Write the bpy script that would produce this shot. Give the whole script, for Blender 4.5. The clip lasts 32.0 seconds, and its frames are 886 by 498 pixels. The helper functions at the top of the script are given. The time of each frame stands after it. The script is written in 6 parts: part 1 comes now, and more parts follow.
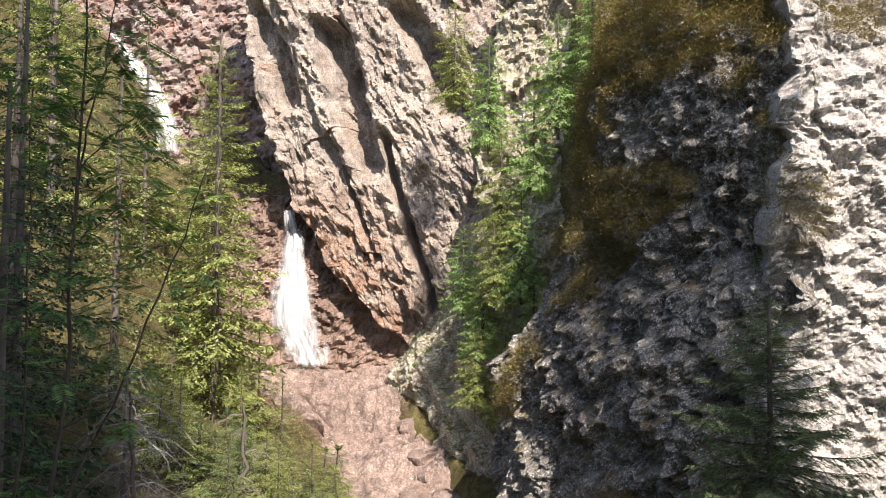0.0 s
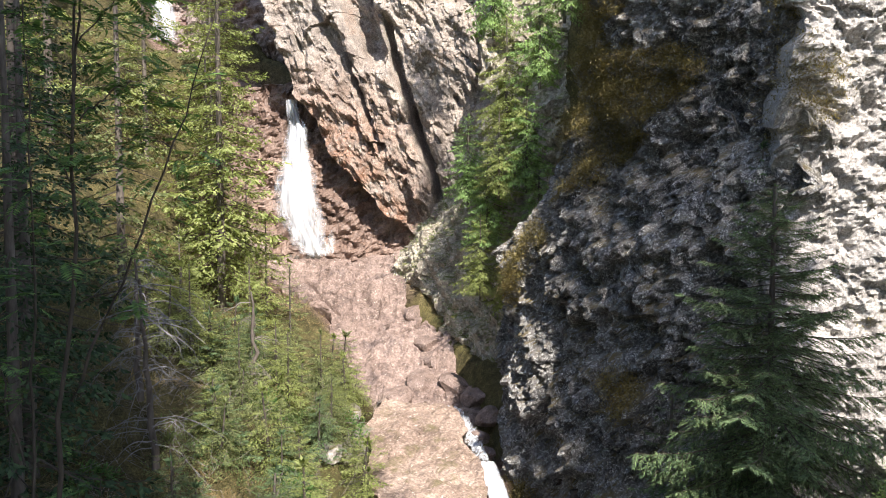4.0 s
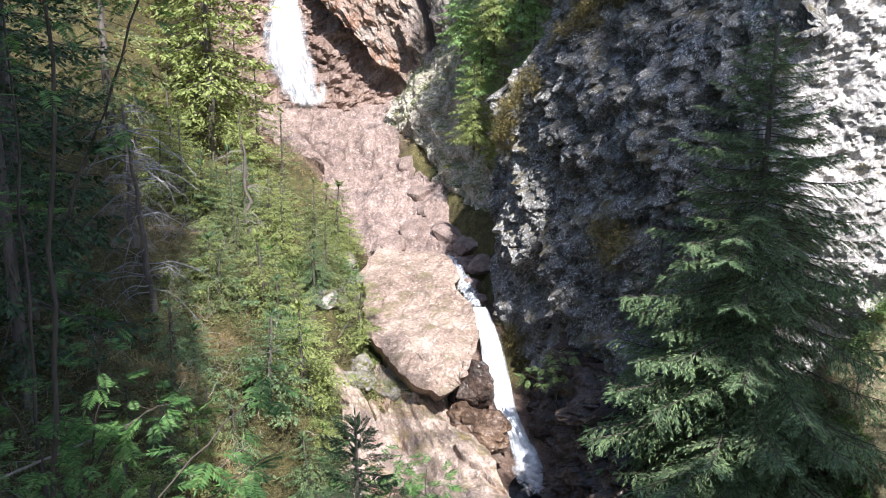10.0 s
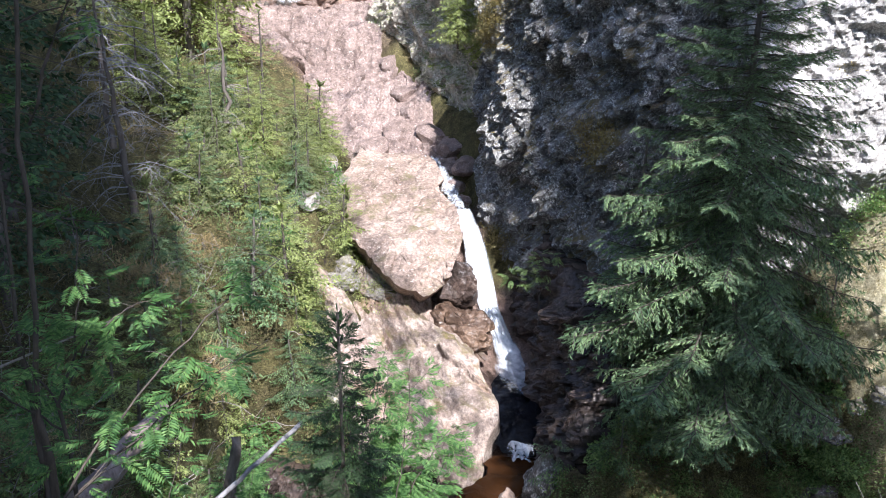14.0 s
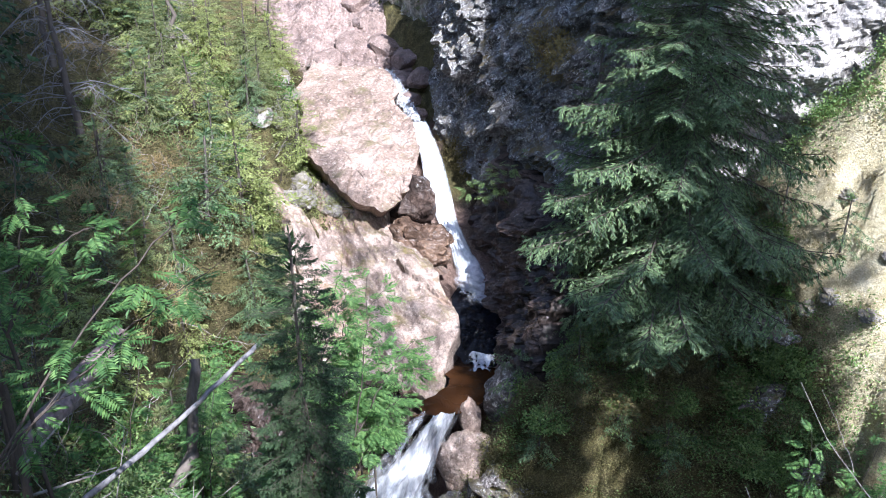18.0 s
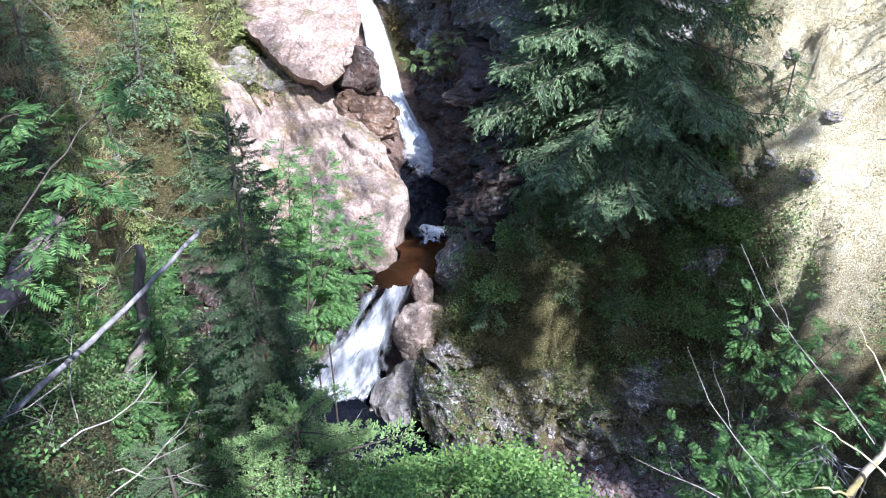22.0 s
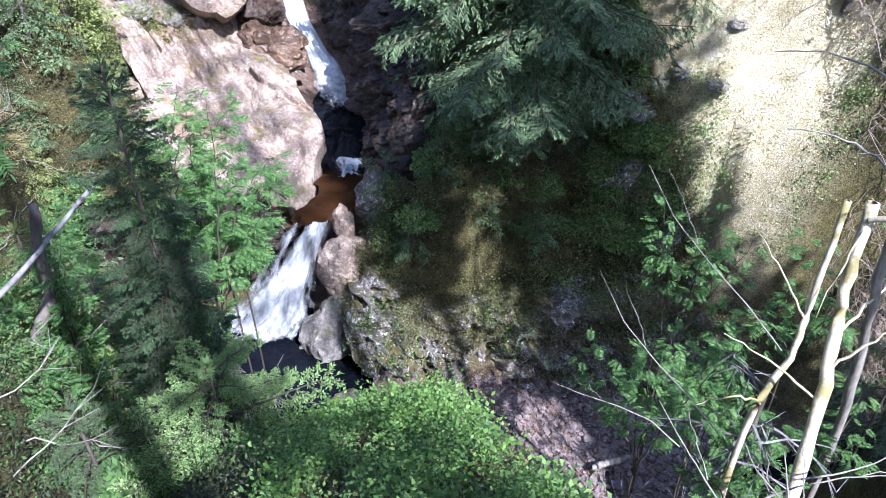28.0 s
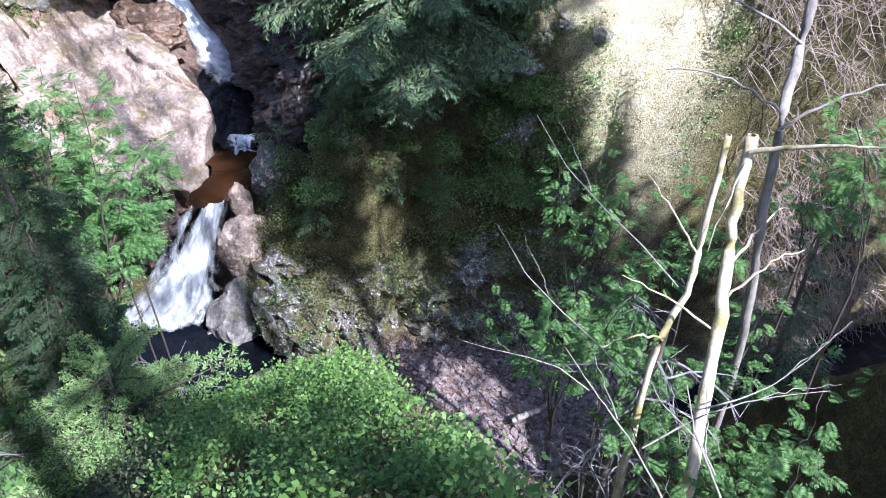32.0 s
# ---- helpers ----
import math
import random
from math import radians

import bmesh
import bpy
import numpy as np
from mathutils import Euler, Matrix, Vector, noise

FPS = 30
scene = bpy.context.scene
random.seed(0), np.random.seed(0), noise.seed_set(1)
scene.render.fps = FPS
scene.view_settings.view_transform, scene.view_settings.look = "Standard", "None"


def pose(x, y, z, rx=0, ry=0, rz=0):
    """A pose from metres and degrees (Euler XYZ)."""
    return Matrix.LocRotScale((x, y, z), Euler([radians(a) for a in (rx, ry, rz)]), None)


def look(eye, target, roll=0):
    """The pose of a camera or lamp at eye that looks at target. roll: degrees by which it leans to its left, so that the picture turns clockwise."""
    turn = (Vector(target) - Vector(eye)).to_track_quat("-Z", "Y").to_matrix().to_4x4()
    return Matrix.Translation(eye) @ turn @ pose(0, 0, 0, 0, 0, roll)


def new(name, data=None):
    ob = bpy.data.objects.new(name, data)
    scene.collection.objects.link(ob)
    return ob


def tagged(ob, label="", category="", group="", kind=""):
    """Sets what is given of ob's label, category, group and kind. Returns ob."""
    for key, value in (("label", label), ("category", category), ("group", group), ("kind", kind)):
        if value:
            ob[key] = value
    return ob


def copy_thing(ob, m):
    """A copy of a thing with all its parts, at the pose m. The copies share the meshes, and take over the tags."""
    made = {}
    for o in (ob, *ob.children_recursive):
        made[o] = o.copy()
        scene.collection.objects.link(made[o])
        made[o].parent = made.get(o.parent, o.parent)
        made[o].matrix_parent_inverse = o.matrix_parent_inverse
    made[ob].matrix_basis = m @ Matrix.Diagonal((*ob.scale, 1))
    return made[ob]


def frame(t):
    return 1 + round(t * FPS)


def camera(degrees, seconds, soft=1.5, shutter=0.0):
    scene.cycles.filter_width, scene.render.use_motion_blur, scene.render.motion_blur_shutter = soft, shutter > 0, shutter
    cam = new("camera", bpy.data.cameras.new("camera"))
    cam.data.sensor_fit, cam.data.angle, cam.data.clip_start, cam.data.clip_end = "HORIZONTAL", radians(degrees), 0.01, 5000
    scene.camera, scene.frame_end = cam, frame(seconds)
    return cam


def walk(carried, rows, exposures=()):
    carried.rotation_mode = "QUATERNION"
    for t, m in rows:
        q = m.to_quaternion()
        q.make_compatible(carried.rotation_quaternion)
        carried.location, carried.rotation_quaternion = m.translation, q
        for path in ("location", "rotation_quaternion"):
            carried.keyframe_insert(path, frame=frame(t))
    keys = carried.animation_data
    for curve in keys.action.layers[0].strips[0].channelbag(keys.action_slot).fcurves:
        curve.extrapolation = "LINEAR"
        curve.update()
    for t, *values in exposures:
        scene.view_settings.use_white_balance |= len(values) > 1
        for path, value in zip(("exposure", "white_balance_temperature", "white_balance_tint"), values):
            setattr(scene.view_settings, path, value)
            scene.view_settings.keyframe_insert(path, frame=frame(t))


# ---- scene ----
cam = camera(54.4, 32.0, soft=0.9)
PATH = [
    (0, pose(0.000, 0.000, 12.000, 93.00, -0.45, 0.00)),
    (0.5, pose(0.002, 0.009, 11.990, 92.19, -0.42, 0.06)),
    (1, pose(-0.001, 0.008, 11.976, 91.28, -0.31, 0.09)),
    (1.5, pose(-0.000, 0.014, 11.960, 90.28, -0.23, 0.13)),
    (2, pose(-0.005, 0.020, 11.951, 89.28, -0.17, 0.16)),
    (2.5, pose(-0.009, 0.025, 11.945, 88.32, -0.15, 0.20)),
    (3, pose(-0.006, 0.027, 11.933, 87.46, -0.11, 0.26)),
    (3.5, pose(-0.004, 0.025, 11.923, 86.65, -0.08, 0.29)),
    (5.5, pose(-0.013, 0.051, 11.874, 83.41, -0.10, 0.30)),
    (6, pose(-0.006, 0.048, 11.861, 82.67, -0.09, 0.29)),
    (6.5, pose(0.002, 0.044, 11.844, 81.95, -0.09, 0.26)),
    (7, pose(0.000, 0.050, 11.833, 81.21, -0.14, 0.22)),
    (7.5, pose(-0.002, 0.062, 11.819, 80.48, -0.19, 0.16)),
    (8, pose(0.002, 0.070, 11.810, 79.69, -0.16, 0.10)),
    (8.5, pose(0.001, 0.080, 11.796, 78.81, -0.22, 0.06)),
    (9, pose(0.003, 0.090, 11.783, 77.89, -0.20, -0.00)),
    (9.5, pose(0.009, 0.083, 11.772, 77.04, -0.22, -0.04)),
    (10, pose(0.018, 0.075, 11.760, 76.23, -0.23, -0.08)),
    (10.5, pose(0.023, 0.080, 11.745, 75.34, -0.31, -0.15)),
    (11, pose(0.036, 0.073, 11.731, 74.51, -0.33, -0.20)),
    (11.5, pose(0.032, 0.088, 11.722, 73.67, -0.36, -0.31)),
    (12, pose(0.031, 0.092, 11.716, 72.84, -0.38, -0.43)),
    (12.5, pose(0.032, 0.097, 11.700, 72.10, -0.32, -0.57)),
    (13, pose(0.035, 0.104, 11.687, 71.34, -0.36, -0.72)),
    (13.5, pose(0.034, 0.109, 11.682, 70.62, -0.38, -0.92)),
    (14, pose(0.037, 0.128, 11.676, 69.91, -0.43, -1.09)),
    (14.5, pose(0.043, 0.136, 11.668, 69.27, -0.40, -1.27)),
    (16.5, pose(0.073, 0.169, 11.670, 66.52, -0.24, -2.27)),
    (17, pose(0.082, 0.174, 11.677, 65.74, -0.19, -2.77)),
    (17.5, pose(0.093, 0.178, 11.684, 64.96, -0.07, -3.38)),
    (18, pose(0.100, 0.182, 11.689, 64.11, -0.03, -4.06)),
    (18.5, pose(0.103, 0.183, 11.686, 63.21, 0.05, -4.76)),
    (19, pose(0.108, 0.193, 11.686, 62.18, 0.09, -5.39)),
    (19.5, pose(0.109, 0.186, 11.690, 61.02, 0.10, -5.94)),
    (20, pose(0.126, 0.180, 11.694, 59.86, 0.12, -6.39)),
    (20.5, pose(0.136, 0.194, 11.685, 58.71, 0.10, -6.81)),
    (21, pose(0.142, 0.208, 11.680, 57.52, 0.12, -7.21)),
    (21.5, pose(0.143, 0.219, 11.683, 56.45, 0.13, -7.57)),
    (22, pose(0.152, 0.251, 11.691, 55.54, 0.12, -7.87)),
    (22.5, pose(0.167, 0.280, 11.695, 54.91, 0.17, -8.16)),
    (23, pose(0.182, 0.318, 11.703, 54.40, 0.14, -8.38)),
    (23.5, pose(0.193, 0.326, 11.711, 54.01, 0.10, -8.59)),
    (24, pose(0.208, 0.345, 11.705, 53.60, 0.10, -8.91)),
    (24.5, pose(0.227, 0.359, 11.696, 53.19, 0.19, -9.33)),
    (25, pose(0.238, 0.370, 11.701, 52.74, 0.16, -9.78)),
    (25.5, pose(0.262, 0.379, 11.695, 52.30, 0.24, -10.38)),
    (27.5, pose(0.327, 0.380, 11.700, 50.72, 0.47, -13.14)),
    (28, pose(0.343, 0.378, 11.699, 50.44, 0.49, -13.86)),
    (28.5, pose(0.358, 0.373, 11.696, 50.20, 0.53, -14.70)),
    (29, pose(0.380, 0.370, 11.685, 49.93, 0.63, -15.74)),
    (29.5, pose(0.393, 0.374, 11.679, 49.67, 0.66, -16.89)),
    (30, pose(0.409, 0.377, 11.669, 49.37, 0.66, -18.03)),
    (30.5, pose(0.422, 0.374, 11.656, 49.11, 0.60, -19.03)),
    (31, pose(0.428, 0.381, 11.639, 48.84, 0.61, -20.03)),
    (31.5, pose(0.444, 0.378, 11.623, 48.58, 0.56, -20.86)),
    (32, pose(0.446, 0.379, 11.621, 48.28, 0.54, -21.72)),
]
EXPOSURES = [(0, 1.08, 7100, 15), (6, 1.2, 6400, 12), (14, 1.4, 5800, 14), (22, 1.57, 5350, 17), (32, 1.58, 5300, 18)]
walk(cam, PATH, EXPOSURES)

# ---- light ----
SUN_EL, SUN_AZ = 50, 160        # degrees; azimuth clockwise from +y
sky_world = bpy.data.worlds.new("sky")
scene.world = sky_world
sky_world.use_nodes = True
wn = sky_world.node_tree.nodes
sky = wn.new("ShaderNodeTexSky")
sky.sky_type = "NISHITA"
sky.sun_disc = False
sky.sun_elevation, sky.sun_rotation = radians(SUN_EL), radians(SUN_AZ)
sky_world.node_tree.links.new(sky.outputs[0], wn["Background"].inputs[0])
wn["Background"].inputs[1].default_value = 0.15
sun_data = bpy.data.lights.new("sun", "SUN")
sun_data.energy, sun_data.angle, sun_data.color = 5.0, radians(0.6), (1.0, 0.95, 0.87)
sun = new("sun", sun_data)
SUN_DIR = Vector((math.sin(radians(SUN_AZ)) * math.cos(radians(SUN_EL)),
                  math.cos(radians(SUN_AZ)) * math.cos(radians(SUN_EL)), math.sin(radians(SUN_EL))))
sun.matrix_world = look(SUN_DIR * 60, (0, 0, 0))


# ---- noise ----
def hash3(ix, iy, iz, k=0):
    h = (ix.astype(np.int64) * 374761393 + iy.astype(np.int64) * 668265263 + iz.astype(np.int64) * 2147483647
         + (k + 1) * 1274126177) & 0xFFFFFFFF
    h = ((h ^ (h >> 13)) * 1274126177) & 0xFFFFFFFF
    h = ((h ^ (h >> 16)) * 2246822519) & 0xFFFFFFFF
    return ((h ^ (h >> 15)) & 0xFFFFFF) / 16777216.0


def vnoise(p, k=0):
    """Smooth value noise in -1..1 at the points p."""
    i = np.floor(p).astype(np.int64)
    f = p - i
    f = f * f * f * (f * (f * 6 - 15) + 10)
    out = 0
    for a in (0, 1):
        for b in (0, 1):
            for c in (0, 1):
                w = ((f[:, 0] if a else 1 - f[:, 0]) * (f[:, 1] if b else 1 - f[:, 1]) * (f[:, 2] if c else 1 - f[:, 2]))
                out = out + w * hash3(i[:, 0] + a, i[:, 1] + b, i[:, 2] + c, k)
    return out * 2 - 1


def fbm(p, octaves=4, k=0):
    out, amp = 0, 1.0
    for o in range(octaves):
        out = out + amp * vnoise(p * 2 ** o + 17.3 * o, k + o)
        amp *= 0.5
    return out


TWIST = np.array(Euler((0.5, 0.35, 0.6)).to_matrix())


def facets(p, k=0, tilt=0.7):
    """Angular rock: the highest of many slanted, flat-sided blocks, in about -1..1."""
    p = p @ TWIST.T
    i = np.floor(p).astype(np.int64)
    val = np.full(len(p), -9.0)
    for a in (-1, 0, 1):
        for b in (-1, 0, 1):
            for c in (-1, 0, 1):
                j = i + (a, b, c)
                q = p - (j + np.stack([hash3(j[:, 0], j[:, 1], j[:, 2], k + s) for s in (1, 2, 3)], 1))
                h = hash3(j[:, 0], j[:, 1], j[:, 2], k + 4) * 2 - 1
                t = np.stack([hash3(j[:, 0], j[:, 1], j[:, 2], k + s) * 2 - 1 for s in (5, 6, 7)], 1)
                val = np.maximum(val, h * 0.55 + tilt * (q * t).sum(1) - 1.1 * np.abs(q).max(1))
    return np.clip(val * 1.5 - 0.1, -1.5, 1.2)


# ---- mesh helpers ----
def mesh_np(name, v, f, mat, smooth=False):
    v, f = np.asarray(v, np.float32), np.asarray(f, np.int32)
    me = bpy.data.meshes.new(name)
    me.vertices.add(len(v))
    me.vertices.foreach_set("co", v.ravel())
    k = f.shape[1]
    me.loops.add(f.size)
    me.loops.foreach_set("vertex_index", f.ravel())
    me.polygons.add(len(f))
    me.polygons.foreach_set("loop_start", np.arange(0, f.size, k, dtype=np.int32))
    me.polygons.foreach_set("use_smooth", np.full(len(f), smooth))
    me.update(calc_edges=True)
    me.validate()
    me.materials.append(mat)
    return me


def part(name, me, parent=None, label=""):
    ob = new(name, me)
    if parent:
        ob.parent = parent
    return tagged(ob, label)


def grid_faces(nu, nv):
    i = np.arange(nu * nv).reshape(nv, nu)
    return np.stack([i[:-1, :-1], i[:-1, 1:], i[1:, 1:], i[1:, :-1]], -1).reshape(-1, 4)


def ground_z(x, y):
    return float(height(np.array([x]), np.array([y]))[0])


# ---- materials ----
def mat_new(name):
    m = bpy.data.materials.new(name)
    m.use_nodes = True
    nt = m.node_tree
    b = nt.nodes["Principled BSDF"]
    return m, nt, b


def tex(nt, scale, detail=6, rough=0.6, kind="ShaderNodeTexNoise", stretch=None, distort=0.0):
    co = nt.nodes.new("ShaderNodeTexCoord")
    n = nt.nodes.new(kind)
    n.inputs["Scale"].default_value = scale
    if kind == "ShaderNodeTexNoise":
        n.inputs["Detail"].default_value, n.inputs["Roughness"].default_value = detail, rough
        n.inputs["Distortion"].default_value = distort
    if stretch:
        mp = nt.nodes.new("ShaderNodeMapping")
        mp.inputs["Scale"].default_value = stretch[0]
        mp.inputs["Rotation"].default_value = [radians(a) for a in stretch[1]]
        nt.links.new(co.outputs["Object"], mp.inputs[0])
        nt.links.new(mp.outputs[0], n.inputs["Vector"])
    else:
        nt.links.new(co.outputs["Object"], n.inputs["Vector"])
    return n


def ramp(nt, src, stops):
    r = nt.nodes.new("ShaderNodeValToRGB")
    nt.links.new(src, r.inputs[0])
    e = r.color_ramp.elements
    while len(e) < len(stops):
        e.new(0.5)
    for el, (p, c) in zip(e, stops):
        el.position = p
        el.color = (*c, 1) if not isinstance(c, float) else (c, c, c, 1)
    return r.outputs[0]


def mix(nt, fac, a, b, mode="MIX"):
    n = nt.nodes.new("ShaderNodeMix")
    n.data_type, n.blend_type = "RGBA", mode
    for k, s in ((0, fac), (6, a), (7, b)):
        if isinstance(s, (int, float)):
            n.inputs[k].default_value = s
        elif isinstance(s, tuple):
            n.inputs[k].default_value = (*s, 1)
        else:
            nt.links.new(s, n.inputs[k])
    return n.outputs[2]


def math_node(nt, op, a, b=0.0, clamp=False):
    n = nt.nodes.new("ShaderNodeMath")
    n.operation, n.use_clamp = op, clamp
    for k, s in ((0, a), (1, b)):
        if isinstance(s, (int, float)):
            n.inputs[k].default_value = s
        else:
            nt.links.new(s, n.inputs[k])
    return n.outputs[0]


def bump(nt, b, h, strength, dist):
    n = nt.nodes.new("ShaderNodeBump")
    n.inputs["Strength"].default_value, n.inputs["Distance"].default_value = strength, dist
    nt.links.new(h, n.inputs["Height"])
    nt.links.new(n.outputs[0], b.inputs["Normal"])


def up_facing(nt, lo, hi):
    g = nt.nodes.new("ShaderNodeNewGeometry")
    s = nt.nodes.new("ShaderNodeSeparateXYZ")
    nt.links.new(g.outputs["Normal"], s.inputs[0])
    mr = nt.nodes.new("ShaderNodeMapRange")
    nt.links.new(s.outputs[2], mr.inputs[0])
    mr.inputs[1].default_value, mr.inputs[2].default_value = lo, hi
    return mr.outputs[0]


def rock_mat(name, cols, lichen=(0.55, 0.53, 0.47), lichen_at=0.62, moss=None, moss_at=(0.35, 0.8), rough=0.85,
             stretch=None, bump_d=0.05, scale=1.0, moss_amount=0.6, stain=None, red=None):
    """Weathered rock: three tones at two scales, lichen spots, moss on what faces up."""
    m, nt, b = mat_new(name)
    big = tex(nt, 0.45 * scale, 5, 0.65, stretch=stretch, distort=0.15)
    mid = tex(nt, 2.6 * scale, 8, 0.7, stretch=stretch, distort=0.1)
    fine = tex(nt, 17 * scale, 6, 0.75)
    col = ramp(nt, big.outputs["Fac"], [(0.32, cols[0]), (0.5, cols[1]), (0.68, cols[2])])
    col2 = ramp(nt, mid.outputs["Fac"], [(0.3, tuple(c * 0.5 for c in cols[0])), (0.48, cols[1]), (0.66, tuple(min(1, c * 1.25) for c in cols[2]))])
    col = mix(nt, 0.55, col, col2)
    if red:
        at = nt.nodes.new("ShaderNodeAttribute")
        at.attribute_name = "red"
        rn = tex(nt, 1.7, 7, 0.7, distort=0.5)
        f = math_node(nt, "MULTIPLY", at.outputs["Fac"], ramp(nt, rn.outputs["Fac"], [(0.36, 0.1), (0.58, 1.0)]), True)
        col = mix(nt, f, col, ramp(nt, mid.outputs["Fac"], [(0.34, tuple(c * 0.45 for c in red)), (0.6, red)]))
    if stain:
        st = tex(nt, 0.8, 8, 0.75, distort=0.2)
        col = mix(nt, ramp(nt, st.outputs["Fac"], [(0.52, 0.0), (0.66, 0.9)]), col, stain)
    li = tex(nt, 8.5 * scale, 8, 0.85)
    col = mix(nt, ramp(nt, li.outputs["Fac"], [(lichen_at - 0.05, 0.0), (lichen_at + 0.03, 0.85)]), col, lichen)
    grain = ramp(nt, fine.outputs["Fac"], [(0.3, 0.35), (0.5, 0.95), (0.7, 1.5)])
    col = mix(nt, 1.0, col, grain, "MULTIPLY")
    if moss:
        mn = tex(nt, 1.6, 7, 0.7)
        sp = ramp(nt, mn.outputs["Fac"], [(moss_amount - 0.14, 0.0), (moss_amount + 0.02, 1.0)])
        f = math_node(nt, "MULTIPLY", up_facing(nt, *moss_at), sp, True)
        mt = tex(nt, 30, 4, 0.7)
        mc = ramp(nt, mt.outputs["Fac"], [(0.3, tuple(c * 0.45 for c in moss)), (0.7, moss)])
        col = mix(nt, f, col, mc)
    nt.links.new(col, b.inputs["Base Color"])
    rg = ramp(nt, mid.outputs["Fac"], [(0.3, max(0.05, rough - 0.2)), (0.7, min(1.0, rough + 0.1))])
    nt.links.new(rg, b.inputs["Roughness"])
    b.inputs["Specular IOR Level"].default_value = 0.35
    h = math_node(nt, "ADD", math_node(nt, "MULTIPLY", mid.outputs["Fac"], 1.0), math_node(nt, "MULTIPLY", fine.outputs["Fac"], 0.35))
    bump(nt, b, h, 0.9, bump_d)
    return m


def leaf_mat(name, cols, trans=0.35, rough=0.55):
    """Leaves or needles: tone varies leaf by leaf, some light passes through."""
    m, nt, b = mat_new(name)
    g = nt.nodes.new("ShaderNodeNewGeometry")
    n = tex(nt, 1.3, 3, 0.6)
    f = math_node(nt, "ADD", math_node(nt, "MULTIPLY", g.outputs["Random Per Island"], 0.55), math_node(nt, "MULTIPLY", n.outputs["Fac"], 0.5))
    col = ramp(nt, f, [(0.2, cols[0]), (0.5, cols[1]), (0.8, cols[2])])
    nt.links.new(col, b.inputs["Base Color"])
    b.inputs["Roughness"].default_value = rough
    b.inputs["Specular IOR Level"].default_value = 0.3
    tr = nt.nodes.new("ShaderNodeBsdfTranslucent")
    tint = mix(nt, 1.0, col, (1.2, 1.2, 0.75), "MULTIPLY")
    nt.links.new(tint, tr.inputs[0])
    ms = nt.nodes.new("ShaderNodeMixShader")
    ms.inputs[0].default_value = trans
    nt.links.new(b.outputs[0], ms.inputs[1])
    nt.links.new(tr.outputs[0], ms.inputs[2])
    nt.links.new(ms.outputs[0], nt.nodes["Material Output"].inputs[0])
    return m


def bark_mat(name, a, c, scale=9.0, stretch=(1, 1, 0.25), patch=None):
    m, nt, b = mat_new(name)
    n = tex(nt, scale, 8, 0.7, stretch=(stretch, (0, 0, 0)))
    col = ramp(nt, n.outputs["Fac"], [(0.32, a), (0.66, c)])
    if patch:
        pn = tex(nt, 3.0, 5, 0.7)
        col = mix(nt, ramp(nt, pn.outputs["Fac"], [(0.5, 0.0), (0.6, 0.85)]), col, patch)
    nt.links.new(col, b.inputs["Base Color"])
    b.inputs["Roughness"].default_value = 0.85
    bump(nt, b, n.outputs["Fac"], 0.8, 0.02)
    return m


M_SLAB = rock_mat("slab_rock", [(0.13, 0.105, 0.095), (0.28, 0.24, 0.21), (0.42, 0.375, 0.33)], lichen_at=0.64,
                  stretch=((1, 1, 0.35), (0, 35, 0)), bump_d=0.10, lichen=(0.46, 0.44, 0.40), stain=(0.30, 0.215, 0.165), red=(0.31, 0.165, 0.105))
M_BACK = rock_mat("back_rock", [(0.11, 0.08, 0.075), (0.23, 0.18, 0.165), (0.36, 0.31, 0.29)], lichen_at=0.68, bump_d=0.08,
                  stain=(0.24, 0.12, 0.085))
# cliff rock in two tones: dark for the shaded face, pale for the sunlit end
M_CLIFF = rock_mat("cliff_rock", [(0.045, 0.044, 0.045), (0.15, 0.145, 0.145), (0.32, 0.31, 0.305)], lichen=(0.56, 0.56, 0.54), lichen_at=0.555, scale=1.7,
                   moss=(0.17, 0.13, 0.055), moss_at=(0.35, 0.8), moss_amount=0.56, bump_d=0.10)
M_CLIFF_END = rock_mat("sunlit_cliff_rock", [(0.14, 0.13, 0.12), (0.34, 0.32, 0.30), (0.48, 0.455, 0.43)], lichen=(0.55, 0.54, 0.51), lichen_at=0.60, scale=1.5, bump_d=0.05)
M_RIB = rock_mat("rib_rock", [(0.20, 0.16, 0.135), (0.37, 0.33, 0.28), (0.50, 0.46, 0.40)], lichen=(0.56, 0.55, 0.48), lichen_at=0.60,
                 moss=(0.16, 0.17, 0.045), moss_at=(0.3, 0.8), moss_amount=0.52, bump_d=0.05)
M_BED = rock_mat("bed_rock", [(0.10, 0.072, 0.064), (0.21, 0.152, 0.13), (0.32, 0.245, 0.215)], lichen=(0.50, 0.45, 0.40), lichen_at=0.63, bump_d=0.04, rough=0.75, stain=(0.13, 0.10, 0.095))
M_BOULDER = rock_mat("boulder_rock", [(0.12, 0.085, 0.07), (0.26, 0.19, 0.15), (0.38, 0.295, 0.245)], lichen=(0.5, 0.46, 0.41), lichen_at=0.62, bump_d=0.05,
                     stain=(0.14, 0.10, 0.08), moss=(0.16, 0.14, 0.06), moss_at=(0.5, 0.95), moss_amount=0.66)
M_SHOULDER = rock_mat("shoulder_rock", [(0.09, 0.066, 0.055), (0.29, 0.22, 0.18), (0.47, 0.39, 0.335)], lichen=(0.5, 0.46, 0.41), lichen_at=0.63,
                      moss=(0.17, 0.14, 0.05), moss_at=(0.5, 0.95), moss_amount=0.62, bump_d=0.04, stain=(0.27, 0.16, 0.10))
